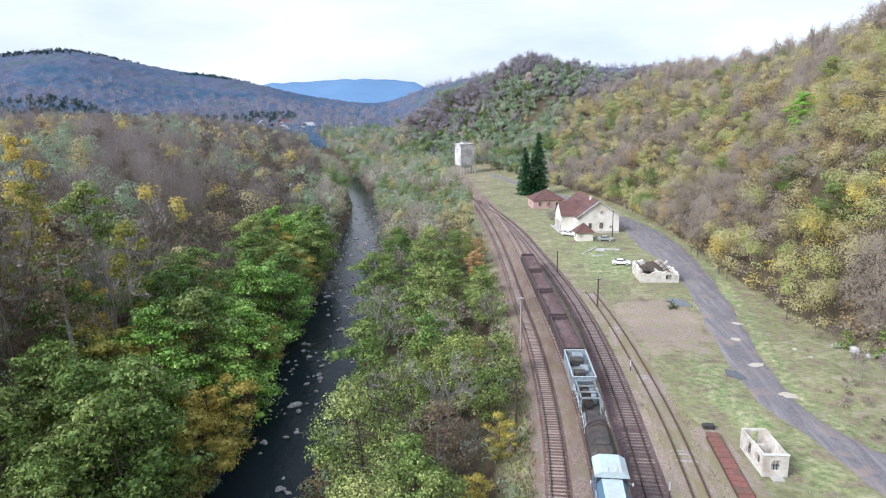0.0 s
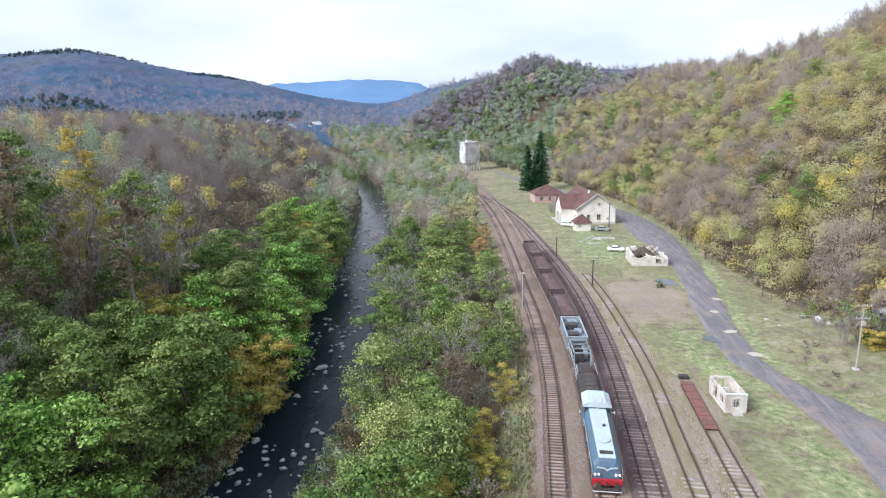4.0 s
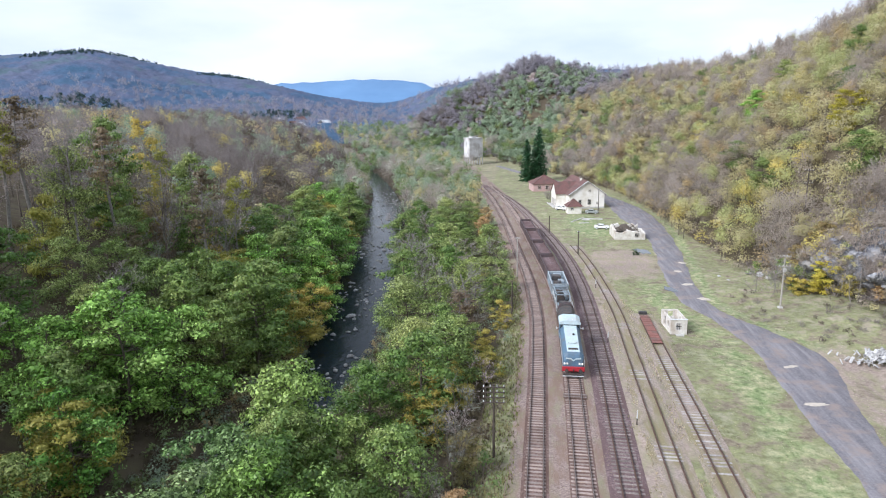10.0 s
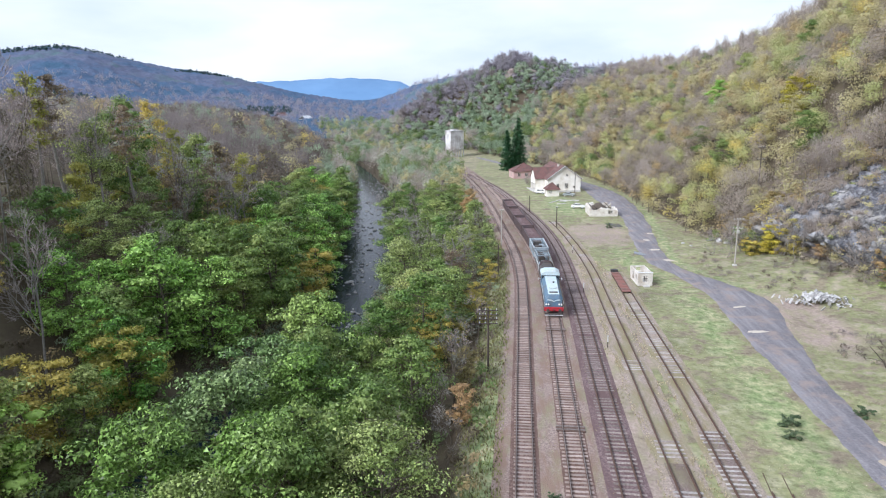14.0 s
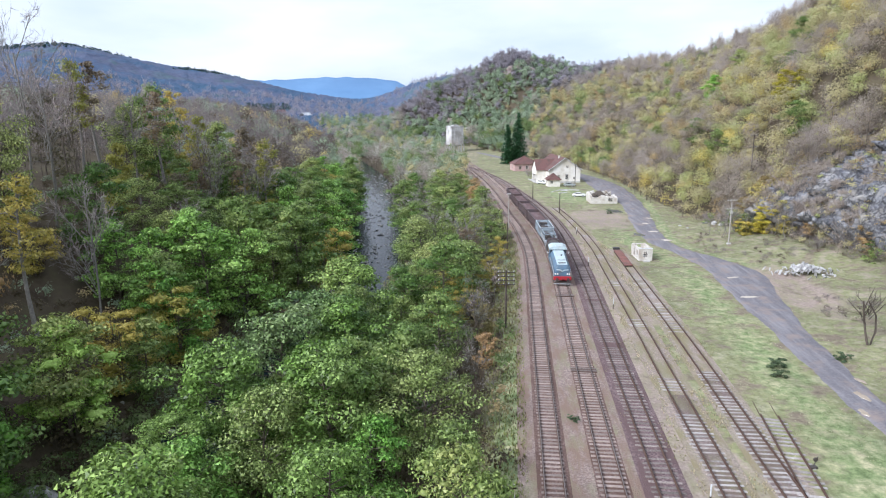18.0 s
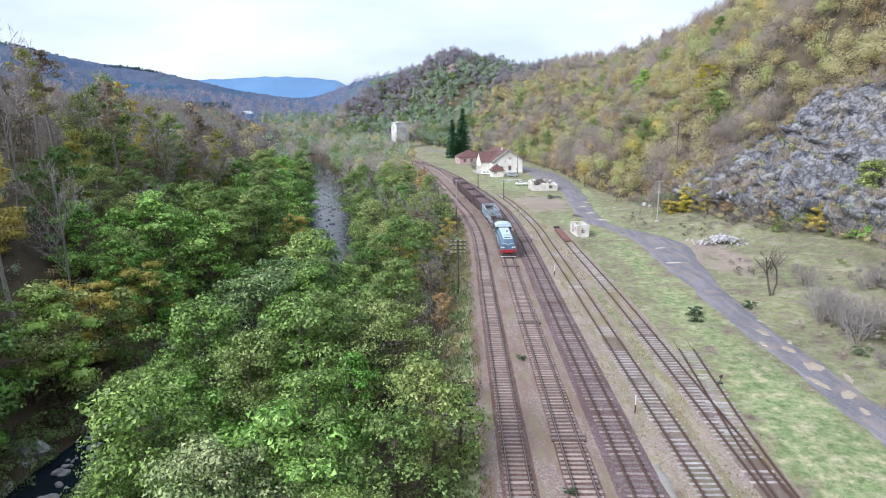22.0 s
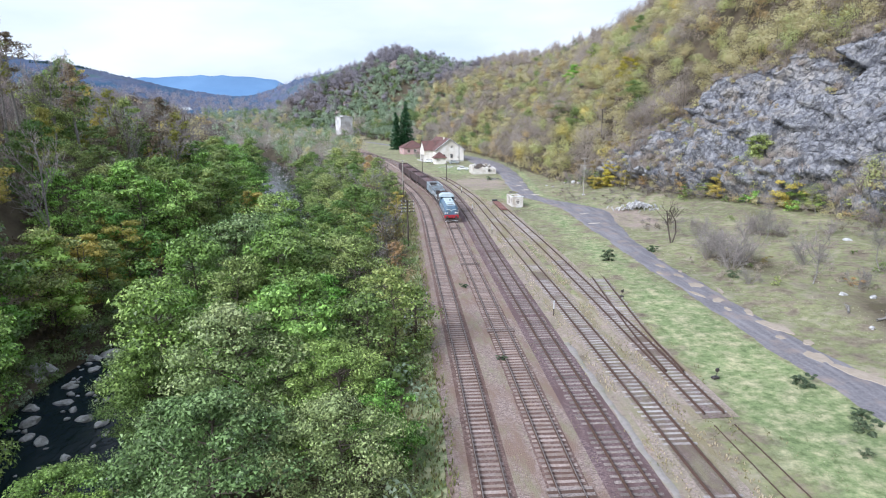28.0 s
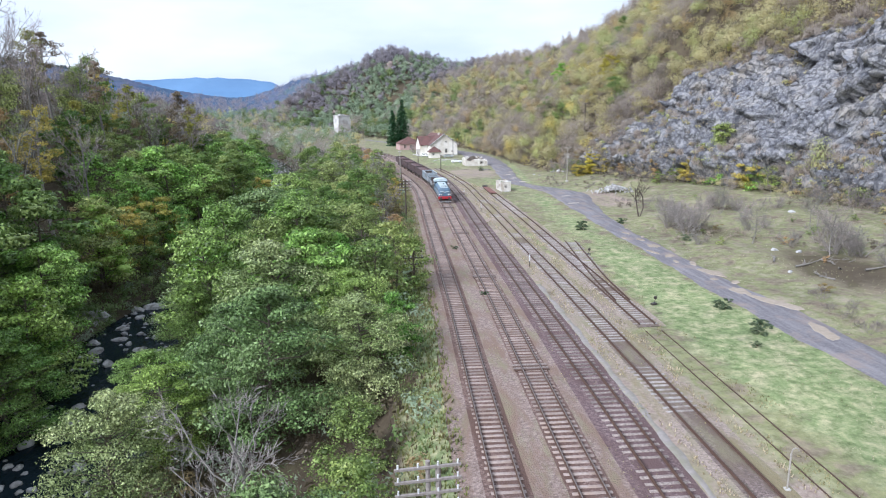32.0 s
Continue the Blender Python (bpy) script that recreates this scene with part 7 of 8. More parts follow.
def roofless_hut():
    ob = thing("roofless_hut", "whitewashed roofless hut with empty window openings in the grass", "hut", pose(25.25, 112.4, 0, 0, 0, 3.0) @ Matrix.Diagonal((0.82, 0.88, 0.95, 1.0)))
    W, L, H, t = 1.5, 6.4, 2.45, 0.28
    # end wall with a square window
    part("end_wall", boxes((-W, -0.55, 0, t, -0.2, H), (0.5, W, 0, t, -0.2, H), (-0.55, 0.5, 0, t, -0.2, 0.75), (-0.55, 0.5, 0, t, 1.9, H)), PLASTER_OLD, ob, "whitewashed end wall")
    part("end_wall", boxes((-W, -0.3, L - t, L, -0.2, H - 0.1), (0.7, W, L - t, L, -0.2, H - 0.1), (-0.3, 0.7, L - t, L, -0.2, 0.2), (-0.3, 0.7, L - t, L, 2.1, H - 0.1)), PLASTER_OLD, ob)
    part("side_wall", boxes((-W, -W + t, t, 0.9, -0.2, H), (-W, -W + t, 0.9, 2.0, -0.2, 0.7), (-W, -W + t, 0.9, 2.0, 1.9, H), (-W, -W + t, 2.0, 3.3, -0.2, H), (-W, -W + t, 3.3, 4.6, -0.2, 0.3), (-W, -W + t, 3.3, 4.6, 2.0, H - 0.1), (-W, -W + t, 4.6, L - t, -0.2, H - 0.1)), PLASTER_OLD, ob, "flaking side wall with openings")
    part("side_wall", boxes((W - t, W, t, L - t, -0.2, H)), PLASTER_OLD, ob)
    part("inner_wall", boxes((-W + t, 0.2, 3.0, 3.18, -0.1, H - 0.3), (0.9, W - t, 3.0, 3.18, -0.1, H - 0.3)), PLASTER_OLD, ob)
    part("floor", boxes((-W + t, W - t, t, L - t, -0.2, 0.08)), CONCRETE, ob)
    for i in range(2):
        part("window_bar", boxes((-0.2 + i * 0.35, -0.14 + i * 0.35, 0.1, 0.16, 0.75, 1.9)), DARK_VOID, ob)
    part("window_bar", boxes((-0.55, 0.5, 0.1, 0.16, 1.28, 1.36)), DARK_VOID, ob)
    part("wall_cap", boxes((-W - 0.06, W + 0.06, -0.06, t + 0.05, H, H + 0.09)), WAGON_RIM, ob)
    part("doorstep", boxes((-0.6, 0.8, -1.0, -0.1, -0.1, 0.14), bevel=0.03), CONCRETE, ob)
    return ob


roofless_hut()


def ruin():
    rng_ = np.random.default_rng(44)
    ob = thing("ruined_house", "collapsed cream house with broken roof timbers beside the lane", "ruin", pose(28.6, 187.0, 0, 0, 0, 2))
    W, D, t = 3.9, 4.2, 0.4
    walls = ((-W, W, -D, -D + t, 2.3), (-W, -W + t, -D + t, D, 2.6), (W - t, W, -D + t, D, 2.1), (-W + t, W - t, D - t, D, 2.8))
    for x0, x1, y0, y1, h in walls:
        n = 12
        along_x = x1 - x0 > y1 - y0
        sec = []
        for i in range(n + 1):
            f = i / n
            hh = h * rng_.uniform(0.72, 1.08)
            if along_x:
                x = x0 + (x1 - x0) * f
                sec.append([(x, y0, -0.3), (x, y1, -0.3), (x, y1, hh), (x, y0, hh * rng_.uniform(0.9, 1.0))])
            else:
                y = y0 + (y1 - y0) * f
                sec.append([(x0, y, -0.3), (x1, y, -0.3), (x1, y, hh), (x0, y, hh * rng_.uniform(0.9, 1.0))])
        bm = loft(sec)
        part("wall", bm, PLASTER_OLD, ob, "cream wall with broken top")
    window(ob, 1.8, -D, 0.8, 1.1, 0.9, 0)
    part("inner_wall", boxes((-0.2, 0.1, -D + t, D - t, -0.2, 2.0)), PLASTER_OLD, ob)
    for i in range(16):
        x, y = rng_.uniform(-3.3, 3.3), rng_.uniform(-2.5, 3.6)
        a = rng_.uniform(0, 6.28)
        l = rng_.uniform(1.5, 3.4)
        bm = bmesh.new()
        rod(bm, (x, y, rng_.uniform(0.8, 1.7)), (max(-3.4, min(3.4, x + math.cos(a) * l)), min(3.6, y + abs(math.sin(a)) * l), rng_.uniform(1.8, 3.1)), 0.09, sides=4)
        part("timber", bm, BARK_DEAD, ob, "charred roof timber")
    for i in range(30):
        bm = bmesh.new()
        bmesh.ops.create_icosphere(bm, subdivisions=1, radius=rng_.uniform(0.2, 0.55))
        for v in bm.verts:
            v.co = Vector((v.co.x * rng_.uniform(0.7, 1.3), v.co.y * rng_.uniform(0.7, 1.3), v.co.z * 0.6))
        part("rubble_stone", bm, PLASTER_OLD, ob, m=pose(rng_.uniform(-3.2, 3.2), rng_.uniform(-3.4, 3.4), rng_.uniform(0.1, 1.5), 0, 0, rng_.uniform(0, 360)))
    gx_, gy_ = np.meshgrid(np.linspace(-2.6, 1.6, 11), np.linspace(-0.6, 3.6, 11))
    gz_ = 1.6 + 1.7 * np.exp(-(((gx_ + 0.4) / 1.5) ** 2 + ((gy_ - 2.0) / 1.3) ** 2)) + rng_.normal(size=gx_.shape) * 0.16
    top_ = np.stack([gx_, gy_, gz_], -1).reshape(-1, 3)
    ii_ = np.arange(121).reshape(11, 11)
    q_ = np.stack([ii_[:-1, :-1], ii_[:-1, 1:], ii_[1:, 1:], ii_[1:, :-1]], -1).reshape(-1, 4)
    part("roof_remnant", mesh_np("roof_remnant", np.concatenate([top_, top_ - [0, 0, 0.15]]), np.concatenate([q_, q_[:, ::-1] + 121])), BARK_DEAD, ob, "black sagging roof remnant")


ruin()


def coal_tower():
    ob = thing("concrete_bunker", "tall pale concrete coal bunker on slim legs by the line", "bunker", pose(-31.5, 405.5, 0, 0, 0, 32))
    W, D = 4.2, 3.8
    part("body", boxes((-W, W, -D, D, 5.2, 16.0), bevel=0.12), CONCRETE_PALE, ob, "stained concrete bunker body")
    part("cornice", boxes((-W - 0.25, W + 0.25, -D - 0.25, D + 0.25, 16.0, 16.5), (-1.6, 1.6, -1.6, 1.6, 16.5, 17.3)), CONCRETE_PALE, ob)
    part("ring_beam", boxes((-W - 0.15, W + 0.15, -D - 0.15, D + 0.15, 4.7, 5.2)), CONCRETE_PALE, ob)
    for i in range(6):
        for s in (-1, 1):
            part("leg", boxes((-W + i * 1.76 - 0.02, -W + i * 1.76 + 0.42, s * (D - 0.25) - 0.22, s * (D - 0.25) + 0.22, -0.5, 4.7)), CONCRETE_PALE, ob)
    for i in range(1, 3):
        for s in (-1, 1):
            part("leg", boxes((s * (W - 0.25) - 0.22, s * (W - 0.25) + 0.22, -D + i * 2.7, -D + i * 2.7 + 0.45, -0.5, 4.7)), CONCRETE_PALE, ob)
    for i in range(5):
        part("pilaster", boxes((-W + i * 2.2, -W + i * 2.2 + 0.35, -D - 0.12, -D, 5.2, 16.0)), CONCRETE_PALE, ob)
        part("pilaster", boxes((W, W + 0.12, -D + i * 1.95, -D + i * 1.95 + 0.35, 5.2, 16.0)), CONCRETE_PALE, ob)
    part("hopper", loft([[(-W + 0.5, -D + 0.5, 4.7), (W - 0.5, -D + 0.5, 4.7), (W - 0.5, D - 0.5, 4.7), (-W + 0.5, D - 0.5, 4.7)], [(-1, -1, 2.4), (1, -1, 2.4), (1, 1, 2.4), (-1, 1, 2.4)]]), CONCRETE_PALE, ob)
    return ob


coal_tower()


def hill_ruin():
    z = h1(18.0, 481)
    top = 47.0
    ob = thing("hilltop_shelter", "pale concrete shelter with dark flat roof on the wooded hill", "shelter", pose(18.0, 481, 0, 0, 0, 10))
    part("roof", boxes((-5.2, 5.2, -3.2, 3.2, top - 1.1, top - 0.4), bevel=0.06), LOCO_DARK, ob, "dark flat roof slab")
    part("wall", boxes((-5, -0.5, -3, -2.7, top - 5.2, top - 1.1), (-5, 5, 2.7, 3, z - 2, top - 1.1), (4.7, 5, -3, 2.7, z - 2, top - 1.1), (-5, -4.7, -2.7, 2.7, top - 5.2, top - 1.1)), CONCRETE, ob)
    for x in (-4.6, -2.4, -0.6, 2.0, 4.4):
        part("pillar", boxes((x - 0.3, x + 0.3, -2.9, -2.3, z - 4, top - 1.1)), CONCRETE, ob)
    x, y = 6.5, 470.0
    zz = h1(x, y)
    fr = thing("concrete_portal", "bare concrete portal standing on the wooded hillside", "portal", pose(x, y, 0, 0, 0, 8))
    for s in (-1, 1):
        part("post", boxes((s * 2.0 - 0.35, s * 2.0 + 0.35, -0.4, 0.4, zz - 3, 38.5)), CONCRETE, fr)
    part("beam", boxes((-2.35, 2.35, -0.4, 0.4, 37.7, 38.5)), CONCRETE, fr)
    part("beam", boxes((-1.65, 1.65, -0.35, 0.35, 30.5, 31.1)), CONCRETE, fr)


hill_ruin()


# ---- far village and mountain ----
rng = np.random.default_rng(17)
for i, (x, y) in enumerate(((-277, 712), (-262, 735), (-231, 650), (-245, 668), (-218, 690))):
    z = h1(x, y)
    ob = thing("village_house", "far pale village house with gable roof", "house", pose(x, y, z + 3, 0, 0, rng.uniform(-40, 40)), "far village houses")
    part("wall", boxes((-5, 5, -6, 6, -9, 4.5)), PLASTER, ob)
    part("roof", gable_roof(bmesh.new(), -5, 5, -6, 6, 4.4, 8.0, 0.6, 0.25), ROOF_TILE if i % 2 else WAGON_RIM, ob)
    for k in (-2.5, 2.5):
        window(ob, k, -6, 1.2, 1.4, 1.6, 0)

# wooded ridge, the haze of distance put into its colour as blue
FAR_HAZE = surface("far_mountain_haze", (0.10, 0.20, 0.36), (0.13, 0.25, 0.43), 0.004, 1.0, bump=0)
az = np.radians(np.linspace(-48, 30, 90))
azd = np.degrees(az)
el = np.interp(azd, [-48, -30, -24, -22, -19, -16, -13.5, -11, -9.5, -8, -5, 0, 30], [1.2, 1.5, 1.9, 2.3, 2.42, 2.6, 2.55, 2.4, 2.2, 1.6, 1.4, 1.0, 0.8]) + 0.05 * np.sin(azd * 3.1) + 0.03 * np.sin(azd * 7.7)
R = 4150.0
ring_f = np.stack([np.sin(az) * R * 0.86, 50 + np.cos(az) * R * 0.86, np.full_like(az, 10)], -1)
ring_t = np.stack([np.sin(az) * R, 50 + np.cos(az) * R, 36 + R * np.tan(np.radians(el))], -1)
ring_b = np.stack([np.sin(az) * R * 1.12, 50 + np.cos(az) * R * 1.12, np.full_like(az, 5)], -1)
mv = np.stack([ring_f, ring_f * 0.4 + ring_t * 0.6 - [0, 0, 14], ring_t, ring_b], 0)
mi = np.arange(4 * 90).reshape(4, 90)
tagged(new("backdrop_mountain", mesh_np("backdrop_mountain", mv, np.stack([mi[:-1, :-1], mi[:-1, 1:], mi[1:, 1:], mi[1:, :-1]], -1).reshape(-1, 4), smooth=True, mats=[FAR_HAZE])), "far wooded mountain ridge, haze blue in its colour", "mountain", kind="structure")

# ---- poles, posts and line-side things ----
def line_pole(x, y, h, arms, label, mat, arm_w=2.2, lean=0.0, gap=0.55, two=False, top_gap=0.25):
    z = h1(x, y)
    ob = thing("utility_pole", label, "pole", pose(x, y, z, lean, 0, 4), "line-side poles")
    bm = bmesh.new()
    rod(bm, (0, 0, -0.4), (0, 0, h), 0.15, 0.10, sides=10)
    part("mast", bm, mat, ob)
    if two:
        part("mast", rods(((0.45, 0, -0.4), (0.45, 0, h * 0.96), 0.12)), mat, ob)
    for i in range(arms):
        zz = h - top_gap - i * gap
        arm = part("crossarm", boxes((-arm_w / 2, arm_w / 2, -0.15, -0.04, zz - 0.06, zz + 0.06), bevel=0.01), mat, ob)
        for k in range(4):
            xx = -arm_w / 2 + 0.15 + k * (arm_w - 0.3) / 3
            part("insulator", rods(((xx, -0.1, zz + 0.06), (xx, -0.1, zz + 0.24), 0.045), sides=8), WAGON_RIM, arm)
    return ob


line_pole(-1.0, 75.8, 8.0, 4, "dark wooden telegraph pole with four crossarms beside the line", POLE_WOOD, 2.3)
line_pole(-1.9, 32.0, 5.4, 4, "weathered telegraph pole with four crossarms at the wood's edge", POLE_WOOD, 2.4, gap=0.75)
line_pole(-3.8, -15.6, 6.3, 4, "grey weathered telegraph pole with wide crossarms among trees", BARK_TWIG, 2.9, gap=0.62, two=True)
line_pole(-0.3, 121.4, 5.8, 0, "short dark wooden pole beside the track", POLE_WOOD)
line_pole(0.2, 144.2, 8.4, 1, "slim pale concrete lamp pole beside the track", POLE_CONC, 1.0)
line_pole(-9.5, 205.0, 7.0, 1, "dark wooden pole beside the curve", POLE_WOOD, 1.2)
line_pole(-15.5, 243.0, 7.0, 1, "dark wooden pole far along the curve", POLE_WOOD, 1.2)
line_pole(14.2, 165.8, 5.6, 1, "dark wooden pole in the yard", POLE_WOOD, 0.8)
line_pole(25.6, 229.5, 7.5, 1, "dark wooden pole in front of the station house", POLE_WOOD, 0.9)
line_pole(8.2, 190.0, 5.0, 0, "slim dark pole between tracks and forecourt", POLE_WOOD)
line_pole(57.5, 151.0, 11.5, 2, "dark wooden power pole on the wooded slope", POLE_WOOD, 1.8, gap=2.6)


def power_pole(x, y):
    ob = line_pole(x, y, 9.2, 2, "concrete power pole with crossarms and switch gear in the meadow", POLE_CONC, 2.0, gap=1.7)
    part("strut", rods(((0, 0, 7.1), (0.9, 0, 6.0), 0.05), ((0, 0, 7.1), (-0.9, 0, 6.0), 0.05), sides=6), POLE_CONC, ob)
    part("switch_box", boxes((-0.25, 0.25, -0.4, -0.12, 6.3, 6.9), bevel=0.03), CONCRETE, ob)
    part("footing", boxes((-0.35, 0.35, -0.35, 0.35, -0.3, 0.25), bevel=0.04), CONCRETE, ob)


power_pole(44.6, 125.4)


def marker_post(x, y, h, label):
    ob = thing("marker_post", label, "post", pose(x, y, h1(x, y), 0, 0, 0), "marker posts")
    part("lower_post", rods(((0, 0, -0.2), (0, 0, h * 0.45), 0.07), sides=8), POLE_WOOD, ob, "black lower half")
    part("upper_post", rods(((0, 0, h * 0.45), (0, 0, h), 0.06), sides=8), WAGON_RIM, ob, "white upper half")


for x, y in ((14.35, 83.3), (13.5, 38.0), (15.4, 137.2), (14.2, 108.0)):
    marker_post(x, y, 1.7, "black and white wooden marker post between tracks")


def hook_lamp(x, y):
    ob = thing("yard_lamp", "thin white yard post with curved hooked top", "lamp post", pose(x, y, 0))
    bm = bmesh.new()
    rod(bm, (0, 0, -0.2), (0, 0, 2.2), 0.05, sides=8)
    prev = Vector((0, 0, 2.2))
    for i in range(1, 8):
        a = math.pi * i / 8
        q = Vector((0.22 - 0.22 * math.cos(a), 0, 2.2 + 0.3 * math.sin(a)))
        rod(bm, prev, q, 0.035, sides=6)
        prev = q
    part("post", bm, POLE_CONC, ob)
    part("foot", boxes((-0.15, 0.15, -0.15, 0.15, -0.1, 0.12), bevel=0.02), CONCRETE, ob)


hook_lamp(15.9, -11.5)

# timber crossing decks between the rails of the second line
for y in (6.1, 33.8, 61.4, 89.4):
    x = float(T2(np.array([y]))[0])
    ob = thing("timber_crossing", "rust-brown timber joint deck across the second line", "crossing deck", pose(x, y, 0.13, 0, 0, -1.5), "joint decks")
    for i in range(4):
        part("plank", boxes((-1.4, 1.4, -0.62 + i * 0.31, -0.34 + i * 0.31, 0.0, 0.05), bevel=0.01), SLEEPER_WOOD if i % 2 else RAIL, ob)

# red steel deck on the short siding
ob = thing("steel_deck", "long rusty red steel plate deck lying on the siding rails", "steel deck", pose(0, 0, 0))
for i in range(6):
    y = 108.8 + i * 2.1
    x = float(T5(np.array([y]))[0])
    p = part("plate", boxes((-0.72, 0.72, -1.02, 1.02, 0, 0.07), bevel=0.02), RED_STEEL, ob, m=pose(x, y, 0.25, 0, 0, -0.8))
    part("rib", boxes((-0.74, 0.74, -0.06, 0.06, 0.07, 0.12)), RED_STEEL, p)
part("dark_box", boxes((20.9, 22.2, 121.4, 122.2, 0.0, 0.5), bevel=0.05), LOCO_DARK, ob, "dark steel box at the end")

# pale cable trough along the third track
TROUGH = lambda y: T3(y) + 1.95
tagged(new("pavement_path", strip_mesh("pavement_path", lambda y: TROUGH(y) - 0.24 - 0.08 * np.sin(y * 0.7) - 0.06 * np.sin(y * 1.9), lambda y: TROUGH(y) + 0.24 + 0.08 * np.cos(y * 0.9) + 0.06 * np.sin(y * 2.3), -60, 30, 0.5, 0.012, PATH_STONE, 2, 0.0, 0.06)), "pale trodden footpath along the tracks", "path", kind="structure")

# switch levers beside the branch
for x, y in ((23.2, 43.5), (22.6, 20.5)):
    ob = thing("switch_lever", "small dark switch lever with weight beside the rails", "switch lever", pose(x, y, 0, 0, 0, 15))
    part("base", boxes((-0.3, 0.3, -0.2, 0.2, 0, 0.2), bevel=0.03), LOCO_DARK, ob)
    part("lever", rods(((0, 0, 0.15), (0.35, 0, 1.0), 0.03), sides=6), LOCO_DARK, ob)
    part("weight", rods(((0.15, -0.06, 0.75), (0.15, 0.06, 0.75), 0.18), sides=14), LOCO_DARK, ob)


# ---- parked cars ----
def car(name, label, paint, m):
    ob = thing(name, label, "car", m)
    side = [(-2.05, 0.45), (-2.1, 0.75), (-1.95, 0.92), (-1.0, 1.0), (-0.45, 1.42), (0.85, 1.45), (1.55, 1.05), (2.0, 0.98), (2.08, 0.7), (2.0, 0.42)]
    def sect(x, inset):
        return [(x, a * (1 - inset * 0.02), b) for a, b in side]
    part("body", loft([[(x, a, b if b < 1.01 else b - max(0, abs(x) - 0.6) * 0.25) for a, b in side] for x in (-0.82, -0.74, 0.74, 0.82)]), paint, ob)
    part("windscreen", loft([[(-0.66, -1.0, 1.03), (0.66, -1.0, 1.03), (0.62, -0.5, 1.4), (-0.62, -0.5, 1.4)], [(-0.66, -0.96, 1.0), (0.66, -0.96, 1.0), (0.62, -0.46, 1.38), (-0.62, -0.46, 1.38)]]), GLASS_DARK, ob)
    part("rear_window", loft([[(-0.66, 1.5, 1.12), (0.66, 1.5, 1.12), (0.62, 0.95, 1.44), (-0.62, 0.95, 1.44)], [(-0.66, 1.44, 1.08), (0.66, 1.44, 1.08), (0.62, 0.9, 1.4), (-0.62, 0.9, 1.4)]]), GLASS_DARK, ob)
    for s in (-1, 1):
        part("side_window", boxes((s * 0.80 - 0.03, s * 0.80 + 0.03, -0.55, 1.05, 1.03, 1.33), bevel=0.02), GLASS_DARK, ob)
        part("headlight", boxes((s * 0.6 - 0.16, s * 0.6 + 0.16, -2.11, -2.0, 0.68, 0.84), bevel=0.03), LAMP, ob)
        part("tail_light", boxes((s * 0.62 - 0.12, s * 0.62 + 0.12, 2.0, 2.09, 0.75, 0.9), bevel=0.02), LOCO_RED, ob)
        for y in (-1.3, 1.3):
            w = part("wheel", rods(((s * 0.66, y, 0.31), (s * 0.85, y, 0.31), 0.31), sides=18), LOCO_DARK, ob)
            part("hubcap", rods(((s * 0.85, y, 0.31), (s * 0.87, y, 0.31), 0.18), sides=12), WAGON_RIM, w)
    part("bumper", boxes((-0.8, 0.8, -2.16, -2.04, 0.42, 0.6), bevel=0.04), LOCO_DARK, ob)


CAR_WHITE = surface("car_white", (0.72, 0.72, 0.70), (0.80, 0.80, 0.78), 2.0, 0.25, bump=0)
CAR_SILVER = surface("car_silver", (0.34, 0.37, 0.38), (0.42, 0.45, 0.46), 2.0, 0.3, metal=0.4, bump=0)
car("parked_car", "white hatchback parked on the grass", CAR_WHITE, pose(23.2, 197.6, 0, 0, 0, 82))
car("parked_car", "silver-grey hatchback parked by the station house", CAR_SILVER, pose(23.0, 224.0, 0, 0, 0, 75))
car("parked_car", "white saloon parked behind the platform", CAR_WHITE, pose(13.6, 231.0, 0, 0, 0, 60))

# low concrete foundation slabs on the forecourt
for i, (x, y, w, l, a) in enumerate(((17.5, 212, 0.5, 9, -28), (20.3, 213, 2.2, 3.0, -20), (23.5, 213.5, 3.4, 1.4, -8), (19.0, 206.5, 3.2, 0.6, 20))):
    ob = thing("concrete_slab", "low broken concrete slab lying in the grass", "slab", pose(x, y, 0, 0, 0, a), "concrete slabs")
    part("slab", boxes((-w / 2, w / 2, -l / 2, l / 2, -0.1, 0.14), bevel=0.04), CONCRETE, ob)
    part("chunk", boxes((-w / 4, w / 6, -l / 3, -l / 5, 0.14, 0.3), bevel=0.05), CONCRETE, ob)


# ---- stones ----
def stone_meshes(n, mat, seed, flat=0.65):
    rng_ = np.random.default_rng(seed)
    out = []
    for i in range(n):
        bm = bmesh.new()
        bmesh.ops.create_icosphere(bm, subdivisions=2, radius=1.0)
        ph = rng_.uniform(0, 6, 6)
        sc = rng_.uniform(0.65, 1.25, 3)
        for v in bm.verts:
            c = v.co.copy()
            k = 1 + 0.22 * math.sin(c.x * 3 + ph[0]) * math.cos(c.y * 2.6 + ph[1]) + 0.14 * math.sin(c.z * 5 + ph[2] + c.x * 4)
            v.co = Vector((c.x * sc[0] * k, c.y * sc[1] * k, c.z * flat * sc[2] * k))
        me = bpy.data.meshes.new("stone")
        bm.to_mesh(me)
        bm.free()
        me.materials.append(mat)
        out.append(me)
    return out


RIVER_STONE = surface("river_stone", (0.30, 0.29, 0.28), (0.56, 0.54, 0.52), 3.0, 0.7, grime=(0.16, 0.15, 0.13), grime_scale=0.9, bump=0.4, dist=0.03)
CHALK = surface("pale_rubble", (0.38, 0.375, 0.37), (0.62, 0.61, 0.60), 2.5, 0.9, grime=(0.22, 0.21, 0.21), grime_scale=1.1, bump=0.4, dist=0.03)
stones = stone_meshes(6, RIVER_STONE, 3)
chalk = stone_meshes(5, CHALK, 4, 0.55)


